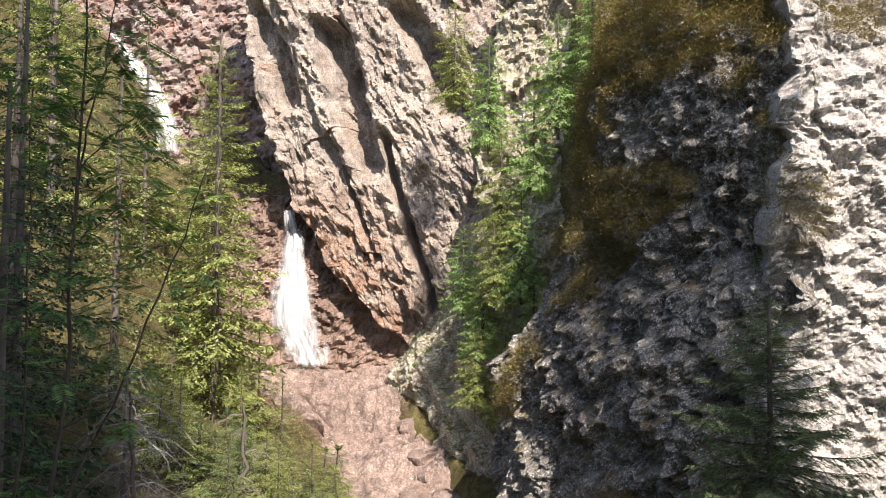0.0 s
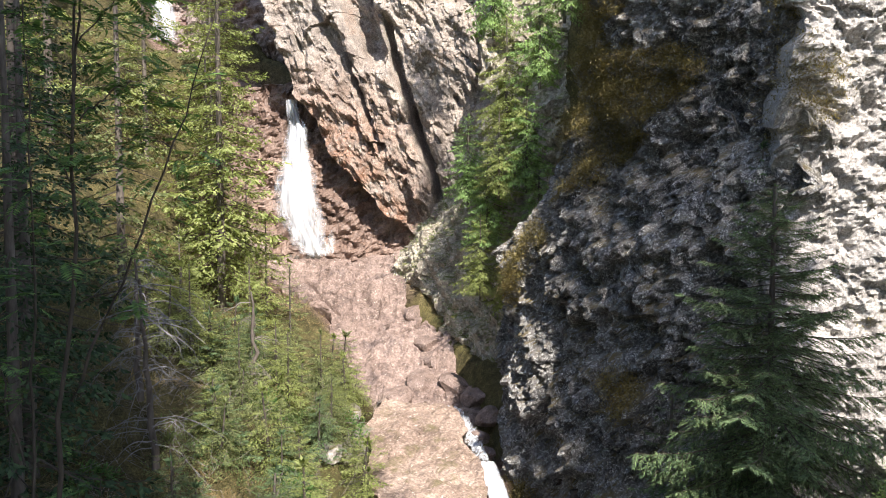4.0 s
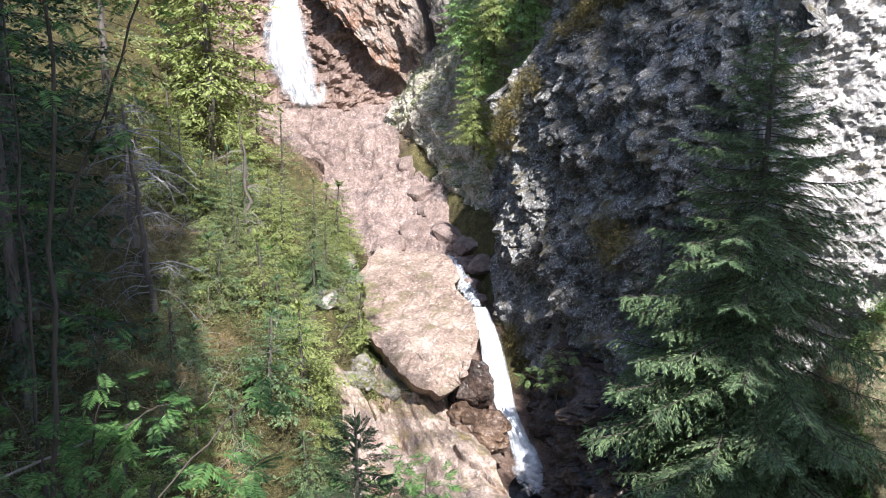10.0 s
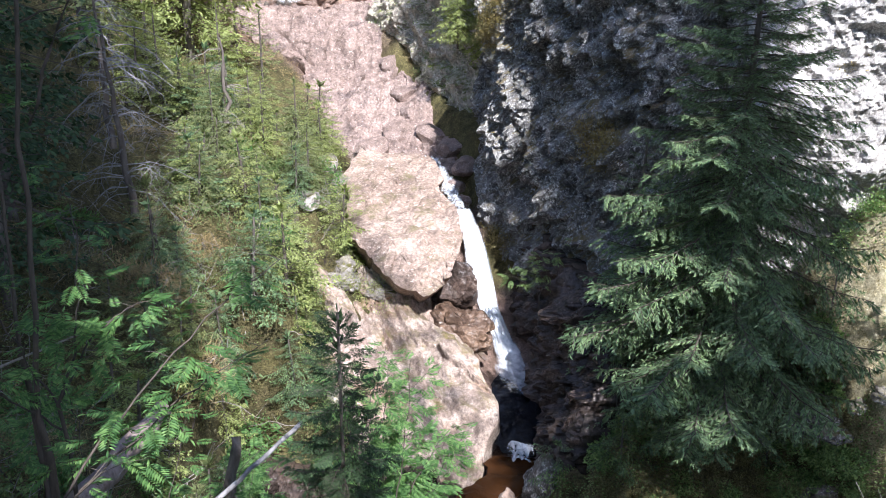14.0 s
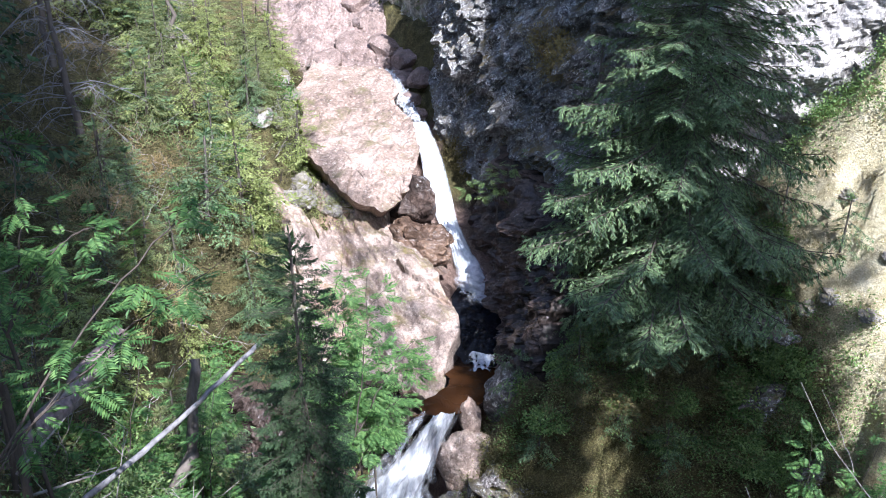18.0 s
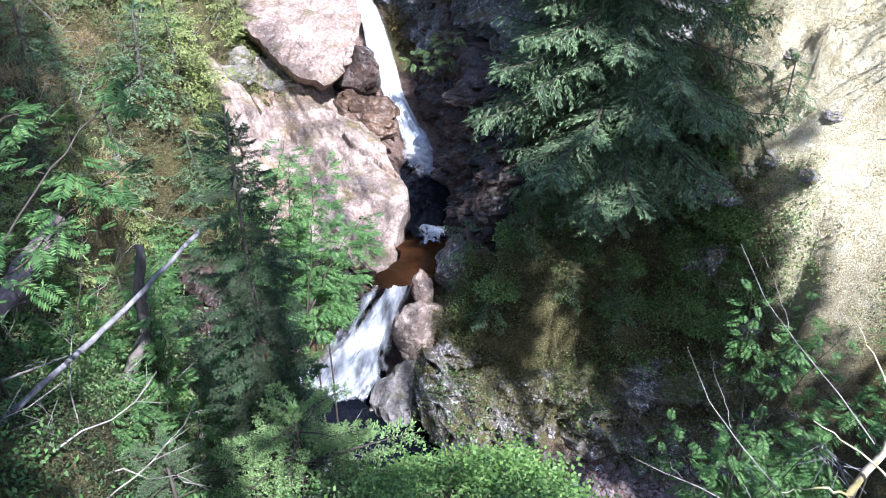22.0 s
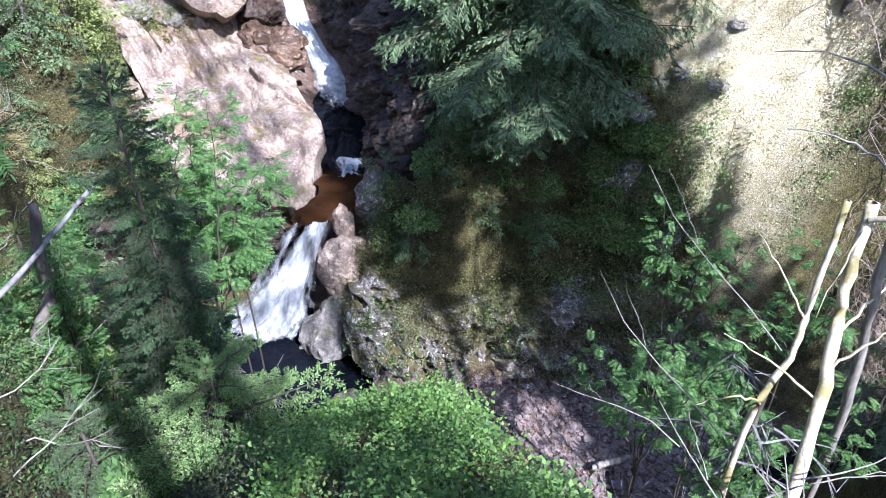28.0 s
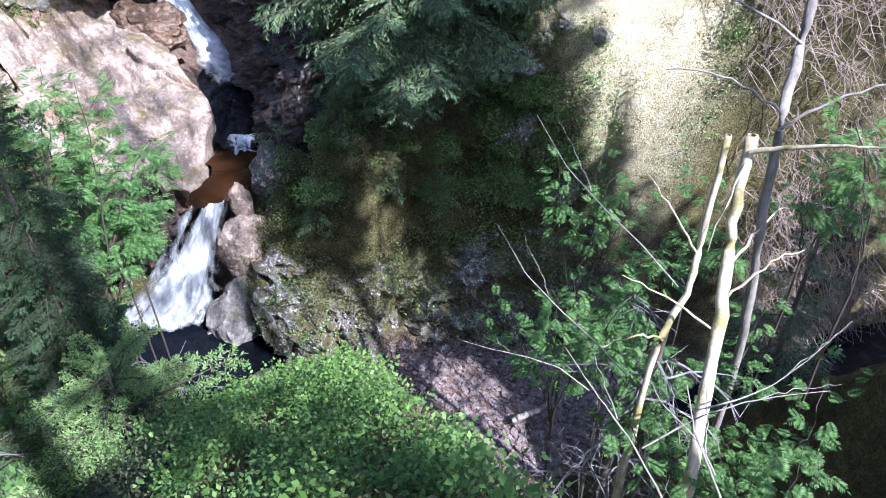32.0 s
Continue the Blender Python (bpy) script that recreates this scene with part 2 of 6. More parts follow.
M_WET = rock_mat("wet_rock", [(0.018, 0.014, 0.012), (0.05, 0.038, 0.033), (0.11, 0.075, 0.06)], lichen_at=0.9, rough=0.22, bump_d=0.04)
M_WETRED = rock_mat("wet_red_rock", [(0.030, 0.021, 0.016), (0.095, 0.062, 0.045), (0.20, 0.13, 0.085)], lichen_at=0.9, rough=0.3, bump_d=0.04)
M_WETWALL = rock_mat("wet_brown_rock", [(0.07, 0.045, 0.038), (0.19, 0.13, 0.105), (0.31, 0.225, 0.185)], lichen_at=0.74, rough=0.45, bump_d=0.05)
M_GRAVEL = rock_mat("gravel_rock", [(0.08, 0.056, 0.055), (0.17, 0.13, 0.125), (0.28, 0.23, 0.22)], lichen_at=0.72, bump_d=0.02, scale=2.0)
M_LEDGE = rock_mat("ledge_rock", [(0.035, 0.031, 0.03), (0.12, 0.105, 0.10), (0.28, 0.255, 0.245)], lichen=(0.60, 0.59, 0.56), lichen_at=0.57, scale=1.4,
                   moss=(0.12, 0.10, 0.035), moss_at=(0.3, 0.8), moss_amount=0.55, bump_d=0.04)
M_GREY = rock_mat("grey_rock", [(0.10, 0.088, 0.082), (0.25, 0.225, 0.21), (0.42, 0.39, 0.36)], lichen=(0.50, 0.48, 0.45), lichen_at=0.63,
                  moss=(0.14, 0.13, 0.03), moss_at=(0.4, 0.9), moss_amount=0.55, bump_d=0.03)
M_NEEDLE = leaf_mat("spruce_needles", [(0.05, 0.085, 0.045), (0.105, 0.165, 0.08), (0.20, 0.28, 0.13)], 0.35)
# the next two are spruce needles with sunlight put into a brighter colour
M_NEEDLE_LIT = leaf_mat("sunlit_spruce_needles", [(0.075, 0.095, 0.04), (0.145, 0.175, 0.07), (0.25, 0.275, 0.125)], 0.35)
M_NEEDLE_SUN = leaf_mat("bright_sunlit_needles", [(0.13, 0.16, 0.05), (0.23, 0.275, 0.09), (0.36, 0.40, 0.16)], 0.4)
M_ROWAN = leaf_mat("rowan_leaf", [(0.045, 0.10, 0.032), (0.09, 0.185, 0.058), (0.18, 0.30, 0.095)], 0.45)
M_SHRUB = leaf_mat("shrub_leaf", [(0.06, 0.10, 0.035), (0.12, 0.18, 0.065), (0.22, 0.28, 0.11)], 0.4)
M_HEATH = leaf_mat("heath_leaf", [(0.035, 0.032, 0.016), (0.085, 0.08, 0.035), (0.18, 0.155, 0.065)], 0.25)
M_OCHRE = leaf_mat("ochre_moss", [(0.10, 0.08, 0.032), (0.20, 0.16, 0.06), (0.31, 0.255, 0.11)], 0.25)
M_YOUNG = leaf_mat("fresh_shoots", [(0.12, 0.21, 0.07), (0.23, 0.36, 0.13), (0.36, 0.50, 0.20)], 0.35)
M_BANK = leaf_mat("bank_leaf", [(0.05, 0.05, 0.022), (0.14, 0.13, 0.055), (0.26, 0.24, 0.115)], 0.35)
# moss colour raised towards white to carry the sun's glare
M_SUNLIT_MOSS = leaf_mat("sunlit_pale_moss", [(0.52, 0.43, 0.23), (0.70, 0.61, 0.39), (0.82, 0.75, 0.55)], 0.2)
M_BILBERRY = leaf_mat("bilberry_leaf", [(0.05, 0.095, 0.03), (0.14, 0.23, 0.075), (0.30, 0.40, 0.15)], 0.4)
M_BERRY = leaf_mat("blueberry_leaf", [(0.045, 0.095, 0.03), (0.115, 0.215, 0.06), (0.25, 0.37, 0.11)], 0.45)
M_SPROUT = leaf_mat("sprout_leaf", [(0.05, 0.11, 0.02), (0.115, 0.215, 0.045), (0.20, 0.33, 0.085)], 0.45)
# spruce needles with shade put into a darker colour
M_SHADE = leaf_mat("shaded_spruce_needles", [(0.016, 0.032, 0.015), (0.034, 0.064, 0.028), (0.07, 0.115, 0.05)], 0.25, 0.8)
# heath in a darker tone, which puts the near bank's shade into its colour
M_HEATH_SHADE = leaf_mat("shaded_heath_leaf", [(0.016, 0.022, 0.010), (0.035, 0.046, 0.02), (0.07, 0.085, 0.035)], 0.25)
M_ROOT = bark_mat("root_bark", (0.13, 0.095, 0.08), (0.40, 0.32, 0.27), 16)
M_STRAW = leaf_mat("dry_grass", [(0.16, 0.11, 0.05), (0.30, 0.22, 0.11), (0.42, 0.33, 0.18)], 0.3)
M_BARK = bark_mat("spruce_bark", (0.045, 0.036, 0.030), (0.16, 0.135, 0.115))
M_TWIG = bark_mat("twig_bark", (0.03, 0.024, 0.018), (0.09, 0.07, 0.055), 20)
M_DEAD = bark_mat("dead_wood", (0.12, 0.10, 0.085), (0.33, 0.30, 0.27), 14)
M_POLE = bark_mat("weathered_grey_wood", (0.09, 0.085, 0.085), (0.25, 0.24, 0.245), 14)
M_LOG = bark_mat("weathered_brown_wood", (0.09, 0.065, 0.06), (0.26, 0.20, 0.18), 12)
M_BIRCH = bark_mat("pale_bark", (0.30, 0.245, 0.15), (0.62, 0.56, 0.43), 8, (1, 1, 0.6), patch=(0.20, 0.17, 0.05))


def soil_mat():
    """Forest floor: needles, soil, moss and dead grass, with rock where the bed was washed bare."""
    m, nt, b = mat_new("forest_floor")
    n1, n2, n3 = tex(nt, 0.9, 7, 0.7, distort=0.5), tex(nt, 4.5, 8, 0.75), tex(nt, 38, 5, 0.8)
    col = ramp(nt, n1.outputs["Fac"], [(0.32, (0.030, 0.025, 0.016)), (0.45, (0.075, 0.065, 0.032)), (0.58, (0.16, 0.14, 0.055)), (0.72, (0.25, 0.195, 0.11))])
    col = mix(nt, 0.5, col, ramp(nt, n2.outputs["Fac"], [(0.3, (0.028, 0.022, 0.015)), (0.5, (0.11, 0.10, 0.04)), (0.7, (0.28, 0.225, 0.115))]))
    at = nt.nodes.new("ShaderNodeAttribute")
    at.attribute_name = "moss"
    # ground moss brightened the same way: strong sunlight put into its colour
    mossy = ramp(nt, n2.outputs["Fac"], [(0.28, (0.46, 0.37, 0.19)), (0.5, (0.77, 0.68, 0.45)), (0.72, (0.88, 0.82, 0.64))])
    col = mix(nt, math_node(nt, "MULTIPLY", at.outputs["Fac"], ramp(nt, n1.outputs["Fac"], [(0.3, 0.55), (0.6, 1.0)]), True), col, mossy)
    ar = nt.nodes.new("ShaderNodeAttribute")
    ar.attribute_name = "bare"
    rock = ramp(nt, n2.outputs["Fac"], [(0.3, (0.10, 0.065, 0.05)), (0.5, (0.22, 0.15, 0.12)), (0.7, (0.34, 0.25, 0.21))])
    col = mix(nt, ar.outputs["Fac"], col, rock)
    speck = math_node(nt, "SUBTRACT", 1.0, math_node(nt, "MULTIPLY", at.outputs["Fac"], 0.7))
    col = mix(nt, speck, col, ramp(nt, n3.outputs["Fac"], [(0.34, 0.25), (0.5, 0.9), (0.66, 1.7)]), "MULTIPLY")
    nt.links.new(col, b.inputs["Base Color"])
    b.inputs["Roughness"].default_value = 0.95
    b.inputs["Specular IOR Level"].default_value = 0.2
    h = math_node(nt, "ADD", n2.outputs["Fac"], math_node(nt, "MULTIPLY", n3.outputs["Fac"], 0.5))
    bump(nt, b, h, 1.0, 0.10)
    return m


def water_mat(name, col):
    m, nt, b = mat_new(name)
    n = tex(nt, 5, 5, 0.6, distort=0.8)
    b.inputs["Base Color"].default_value = (*col, 1)
    b.inputs["Roughness"].default_value = 0.06
    b.inputs["IOR"].default_value = 1.33
    b.inputs["Specular IOR Level"].default_value = 0.3
    b.inputs["Transmission Weight"].default_value = 0.0
    bump(nt, b, n.outputs["Fac"], 0.5, 0.05)
    return m


def foam_mat(name, stretch, lo, hi):
    """Falling water: white strands with gaps between."""
    m, nt, b = mat_new(name)
    n = tex(nt, 1.0, 4, 0.55, stretch=stretch, distort=0.3)
    soft = tex(nt, 2.2, 5, 0.6, stretch=stretch)
    nt.links.new(ramp(nt, soft.outputs["Fac"], [(0.34, (0.40, 0.43, 0.48)), (0.6, (0.72, 0.74, 0.77))]), b.inputs["Base Color"])
    b.inputs["Roughness"].default_value = 0.35
    b.inputs["Subsurface Weight"].default_value = 0.0
    at = nt.nodes.new("ShaderNodeAttribute")
    at.attribute_name = "body"
    f = math_node(nt, "ADD", n.outputs["Fac"], math_node(nt, "SUBTRACT", at.outputs["Fac"], 0.5))
    nt.links.new(ramp(nt, f, [(lo, 0.0), (hi, 1.0)]), b.inputs["Alpha"])
    bump(nt, b, n.outputs["Fac"], 0.4, 0.03)
    return m


M_SOIL = soil_mat()
M_WATER = water_mat("brown_water", (0.034, 0.014, 0.005))
M_DEEP = water_mat("deep_water", (0.004, 0.005, 0.008))
M_PAINT = bark_mat("green_paint", (0.02, 0.10, 0.07), (0.04, 0.16, 0.11), 30, (1, 1, 1))
M_FALL = foam_mat("falling_water", ((3.2, 3.2, 0.4), (0, 0, 0)), 0.42, 1.02)
M_CASCADE = foam_mat("cascade_water", ((4.5, 4.5, 1.5), (0, 0, 0)), 0.5, 1.12)
M_RAPID = foam_mat("foaming_water", ((11, 7, 1.3), (0, 0, 0)), 0.56, 1.0)

# ---- the gorge ----
STREAM = [(-14.5, 40, 24.2), (-14.1, 36.6, 23.0), (-12.2, 36.2, 20.0), (-11.4, 35.8, 17.6), (-8.5, 33.0, 16.0), (-5.8, 32.6, 14.8), (-5.0, 31.9, 9.6),
          (-4.2, 29.4, 8.8), (-2.6, 26.5, 7.6), (-1.1, 23.2, 6.2), (0.1, 20.6, 5.9), (0.85, 17.7, 5.5), (1.45, 15.8, 3.6),
          (1.7, 14.2, 3.1), (1.6, 12.4, 2.85), (1.0, 11.7, 2.6), (0.3, 11.0, 0.8), (0.1, 9.9, 0.7), (1.5, 8.9, 1.0), (4.2, 8.4, 0.75),
          (8.2, 7.2, 0.45), (14, 4.5, 0.2), (30, -2, -1.0)]
LEFT_K = [(40, 0.3), (29, 0.22), (18, 0.30), (15.5, 0.55), (13, 1.0), (11, 1.65), (0, 1.65)]       # by y of the stream
RIGHT_K = [(40, 0.8), (29, 0.5), (27, 0.12), (18, 0.12), (16, 0.6), (13, 0.7), (11, 1.0), (9, 1.1), (5, 1.1), (0, 1.1)]


SLAB_ROWS = [((0.0, 15.0, 5.2), (0.62, 15.2, 5.6)), ((-1.3, 16.4, 5.75), (0.75, 16.4, 5.85)), ((-1.85, 18.0, 6.05), (0.68, 18.0, 6.05)), ((-1.8, 20.0, 6.4), (0.35, 19.6, 6.4)), ((-1.5, 21.6, 6.6), (-0.1, 20.9, 6.5))]
SHOULDER_ROWS = [((-0.9, 12.3, 3.1), (1.0, 12.1, 3.2)), ((-1.3, 12.9, 3.75), (1.05, 13.4, 3.85)), ((-1.75, 14.4, 4.7), (0.95, 14.7, 4.2)), ((-2.1, 15.6, 5.6), (0.3, 15.6, 4.4)), ((-2.2, 16.7, 6.0), (0.25, 16.3, 4.85))]


def footprint(rows, x, y):
    """Distance outside a rock's plan and its height there."""
    r = np.array(rows, float)
    ym = r[:, :, 1].mean(1)
    xl, xr = np.interp(y, ym, r[:, 0, 0]), np.interp(y, ym, r[:, 1, 0])
    zl, zr = np.interp(y, ym, r[:, 0, 2]), np.interp(y, ym, r[:, 1, 2])
    q = np.clip((x - xl) / (xr - xl), 0, 1)
    out = np.maximum(np.maximum(xl - x, x - xr), np.maximum(ym[0] - y, y - ym[-1]))
    return np.maximum(out, 0), zl + (zr - zl) * q


def on_rock(x, y):
    return (footprint(SLAB_ROWS, x, y)[0] < 0.1) | (footprint(SHOULDER_ROWS, x, y)[0] < 0.12)


def gravel_gap(x, y):
    """Distance outside the gravel bar."""
    return np.maximum(0, np.maximum(np.abs(x - 4.5) - 1.9, np.abs(y - 8.0) - 1.35))


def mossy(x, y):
    # outlines the sunlit patch of moss, where the ground colour is brightened
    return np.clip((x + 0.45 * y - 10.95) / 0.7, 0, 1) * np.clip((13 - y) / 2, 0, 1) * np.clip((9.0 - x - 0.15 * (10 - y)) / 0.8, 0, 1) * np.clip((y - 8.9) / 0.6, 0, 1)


def stream_samples():
    s = np.array(STREAM, float)
    out = []
    for a, b in zip(s[:-1], s[1:]):
        n = max(2, int(np.hypot(*(b - a)[:2]) / 0.25))
        for q in np.linspace(0, 1, n, endpoint=False):
            t = (b - a)[:2] / max(1e-6, np.hypot(*(b - a)[:2]))
            out.append((*(a + (b - a) * q), *t))
    return np.array(out)


SAMPLES = stream_samples()
SAMPLE_L = np.interp(SAMPLES[:, 1], [k for k, _ in LEFT_K[::-1]], [v for _, v in LEFT_K[::-1]])
SAMPLE_R = np.interp(SAMPLES[:, 1], [k for k, _ in RIGHT_K[::-1]], [v for _, v in RIGHT_K[::-1]])


def valley(x, y):
    """Bed height, distance from the stream, side (1 on the camera's bank) and the banks' steepness at each point."""
    zb, dist, side, kl, kr = (np.zeros(len(x)) for _ in range(5))
    for c in range(0, len(x), 20000):
        s = slice(c, c + 20000)
        dx, dy = x[s, None] - SAMPLES[:, 0], y[s, None] - SAMPLES[:, 1]
        d2 = dx * dx + dy * dy
        dm = np.sqrt(d2.min(1))
        w = 1 / (d2 + 0.04) ** 4
        w /= w.sum(1, keepdims=True)
        cr = SAMPLES[:, 3] * dy - SAMPLES[:, 4] * dx          # positive: left of the flow
        sd = np.tanh(-cr / 0.35)
        zb[s], dist[s] = (w * SAMPLES[:, 2]).sum(1), dm
        side[s] = (w * sd).sum(1)      # positive on the camera's side
        kl[s], kr[s] = (w * SAMPLE_L).sum(1), (w * SAMPLE_R).sum(1)
    return zb, dist, side, kl, kr


def height(x, y):
    zb, d, side, kl, kr = valley(x, y)
    # facing downstream the camera's side of the valley is on the right hand
    near = np.clip((side + 1) / 2, 0, 1)
    e = np.maximum(0, d - 0.9)
    left = 0.12 * np.minimum(d, 0.9) + kl * np.minimum(e, 3.2) + 0.55 * np.clip(e - 3.2, 0, 8.8) + 0.4 * np.clip(e - 12, 0, 22) + 0.02 * np.maximum(0, e - 34)
    e2 = np.maximum(0, d - 1.0)
    scarp = 1.35 * np.clip((e2 - 0.55) / 0.35, 0, 1) * np.clip((13 - y) / 1.5, 0, 1)
    right = 0.1 * np.minimum(d, 1.0) + scarp + kr * np.minimum(e2, 7) + 0.5 * np.clip(e2 - 7, 0, 16) + 0.02 * np.maximum(0, e2 - 23)
    shelf = 1.3 * np.clip((d - 0.7) / 0.5, 0, 1) * np.clip((y - 10.4) / 1.0, 0, 1)
    right = np.maximum(right, shelf)
    right = right + 1.5 * np.clip(x + 0.5 * (y - 10) - 6.0, 0, 4) * np.clip((13.2 - y) / 1.2, 0, 1) * np.clip((y - 7.5) / 1.5, 0, 1)
    z = zb + left * near + right * (1 - near)
    behind = 0.77 * (x - 3.3) + 0.64 * (y - 16.8)          # plateau behind the cliff
    z = z + np.clip((behind - 3.0) / 1.8, 0, 1) * np.maximum(0, 20.5 - z) * np.clip((x - 2.4) / 1.4, 0, 1) * np.clip((y - 9) / 2, 0, 1)
    p = np.stack([x, y, z * 0], 1)
    rough = np.clip(d / 1.5, 0.25, 1)
    z = z + rough * (0.35 * fbm(p * 0.45, 4, 3) + 0.14 * fbm(p * 1.7, 4, 9) + 0.10 * np.abs(fbm(p * 3.1, 3, 33)))
    for rows in (SLAB_ROWS, SHOULDER_ROWS):
        o, zf = footprint(rows, x, y)
        z = np.minimum(z, zf - (0.7 if rows is SLAB_ROWS else 0.3) + 1.1 * o + 5 * np.maximum(0, o - 0.6))
    g = gravel_gap(x, y)
    z = np.minimum(z, 0.95 + 0.06 * fbm(p * 2.5, 3, 44) + 1.6 * g + 6 * np.maximum(0, g - 0.3))
    hole = np.maximum(0, np.maximum(np.abs(x + 0.85) - 1.35, np.abs(y - 11.0) - 0.95))
    z = np.minimum(z, 0.85 + 2.2 * hole + 5 * np.maximum(0, hole - 0.7))
    bank = np.clip((x - 1.5) / 1, 0, 1) * np.clip((y - 9.6) / 0.8, 0, 1) * np.clip((13.4 - y) / 1, 0, 1)
    z = z + bank * (0.30 * fbm(p * 1.4, 3, 46) + 0.30 * (0.5 - np.abs(fbm(p * 1.9, 3, 47))) + 0.15 * np.sin(2 * math.pi * z / 0.85 + 2.5 * fbm(p * 0.8, 3, 48)))
    # the camera's own bank: a path edge, then a steep mound of shrubs that ends over the stream
    cap = 10.35 - np.maximum(0, y - 0.45) * 0.93 - 1.5 * np.maximum(0, y - 4.85) + 0.10 * fbm(p * 1.1, 3, 21)
    cap = np.where(y < 0.45, 10.35 + 0.12 * np.maximum(0, -y), cap)
    drop = np.maximum(0, x - 0.98 - 0.10 * y)
    cap = cap - 3.6 * drop - 0.7 * np.clip(-0.1 - x, 0, 1.0) * np.clip((y - 2.2) / 1, 0, 1)
    across = np.clip((6 - x) / 2, 0, 1) * np.clip((x + 1.9) / 0.9, 0, 1)
    hold = across * np.clip((5.6 - y) / 0.6, 0, 1)
    z = z + hold * (np.maximum(cap, zb - 0.2 + 0.3 * d) - z)
    inside = across * np.clip((9.5 - y) / 1.5, 0, 1) * (1 - hold)
    z = z + inside * (np.minimum(z, np.maximum(cap, zb)) - z)
    return z


def build_ground():
    def axis(lo, hi, step, far, n):
        core = np.arange(lo, hi, step)
        tail = np.geomspace(step, far, n).cumsum()
        tail = tail / tail[-1] * far
        return np.concatenate([lo - tail[::-1], core, hi + tail])
    xs, ys = axis(-19, 14, 0.12, 900, 34), axis(0.5, 40, 0.12, 900, 34)
    gx, gy = np.meshgrid(xs, ys)
    x, y = gx.ravel(), gy.ravel()
    z = height(x, y)
    me = mesh_np("ground", np.stack([x, y, z], 1), grid_faces(len(xs), len(ys)), M_SOIL, True)
    zb, d, side, _, _ = valley(x, y)
    bare = np.clip((np.where(side > 0, 1.7, 0.85) + 0.5 * fbm(np.stack([x, y, z * 0], 1) * 0.8, 3, 5) - d) / 0.5, 0, 1)
    bare = np.maximum(bare, np.clip((y - 25.5) / 1.5, 0, 1) * np.clip((x + 8.5) / 1.0, 0, 1) * np.clip((34 - y) / 2, 0, 1))
    bare = np.maximum(bare, 1 - np.clip(gravel_gap(x, y) / 0.4, 0, 1))
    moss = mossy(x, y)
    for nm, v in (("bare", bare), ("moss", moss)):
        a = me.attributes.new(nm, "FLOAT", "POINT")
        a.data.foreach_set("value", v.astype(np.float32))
    tagged(new("ground", me), "steep forest floor of moss, needles and dead grass in a gorge", "ground", kind="structure")


build_ground()


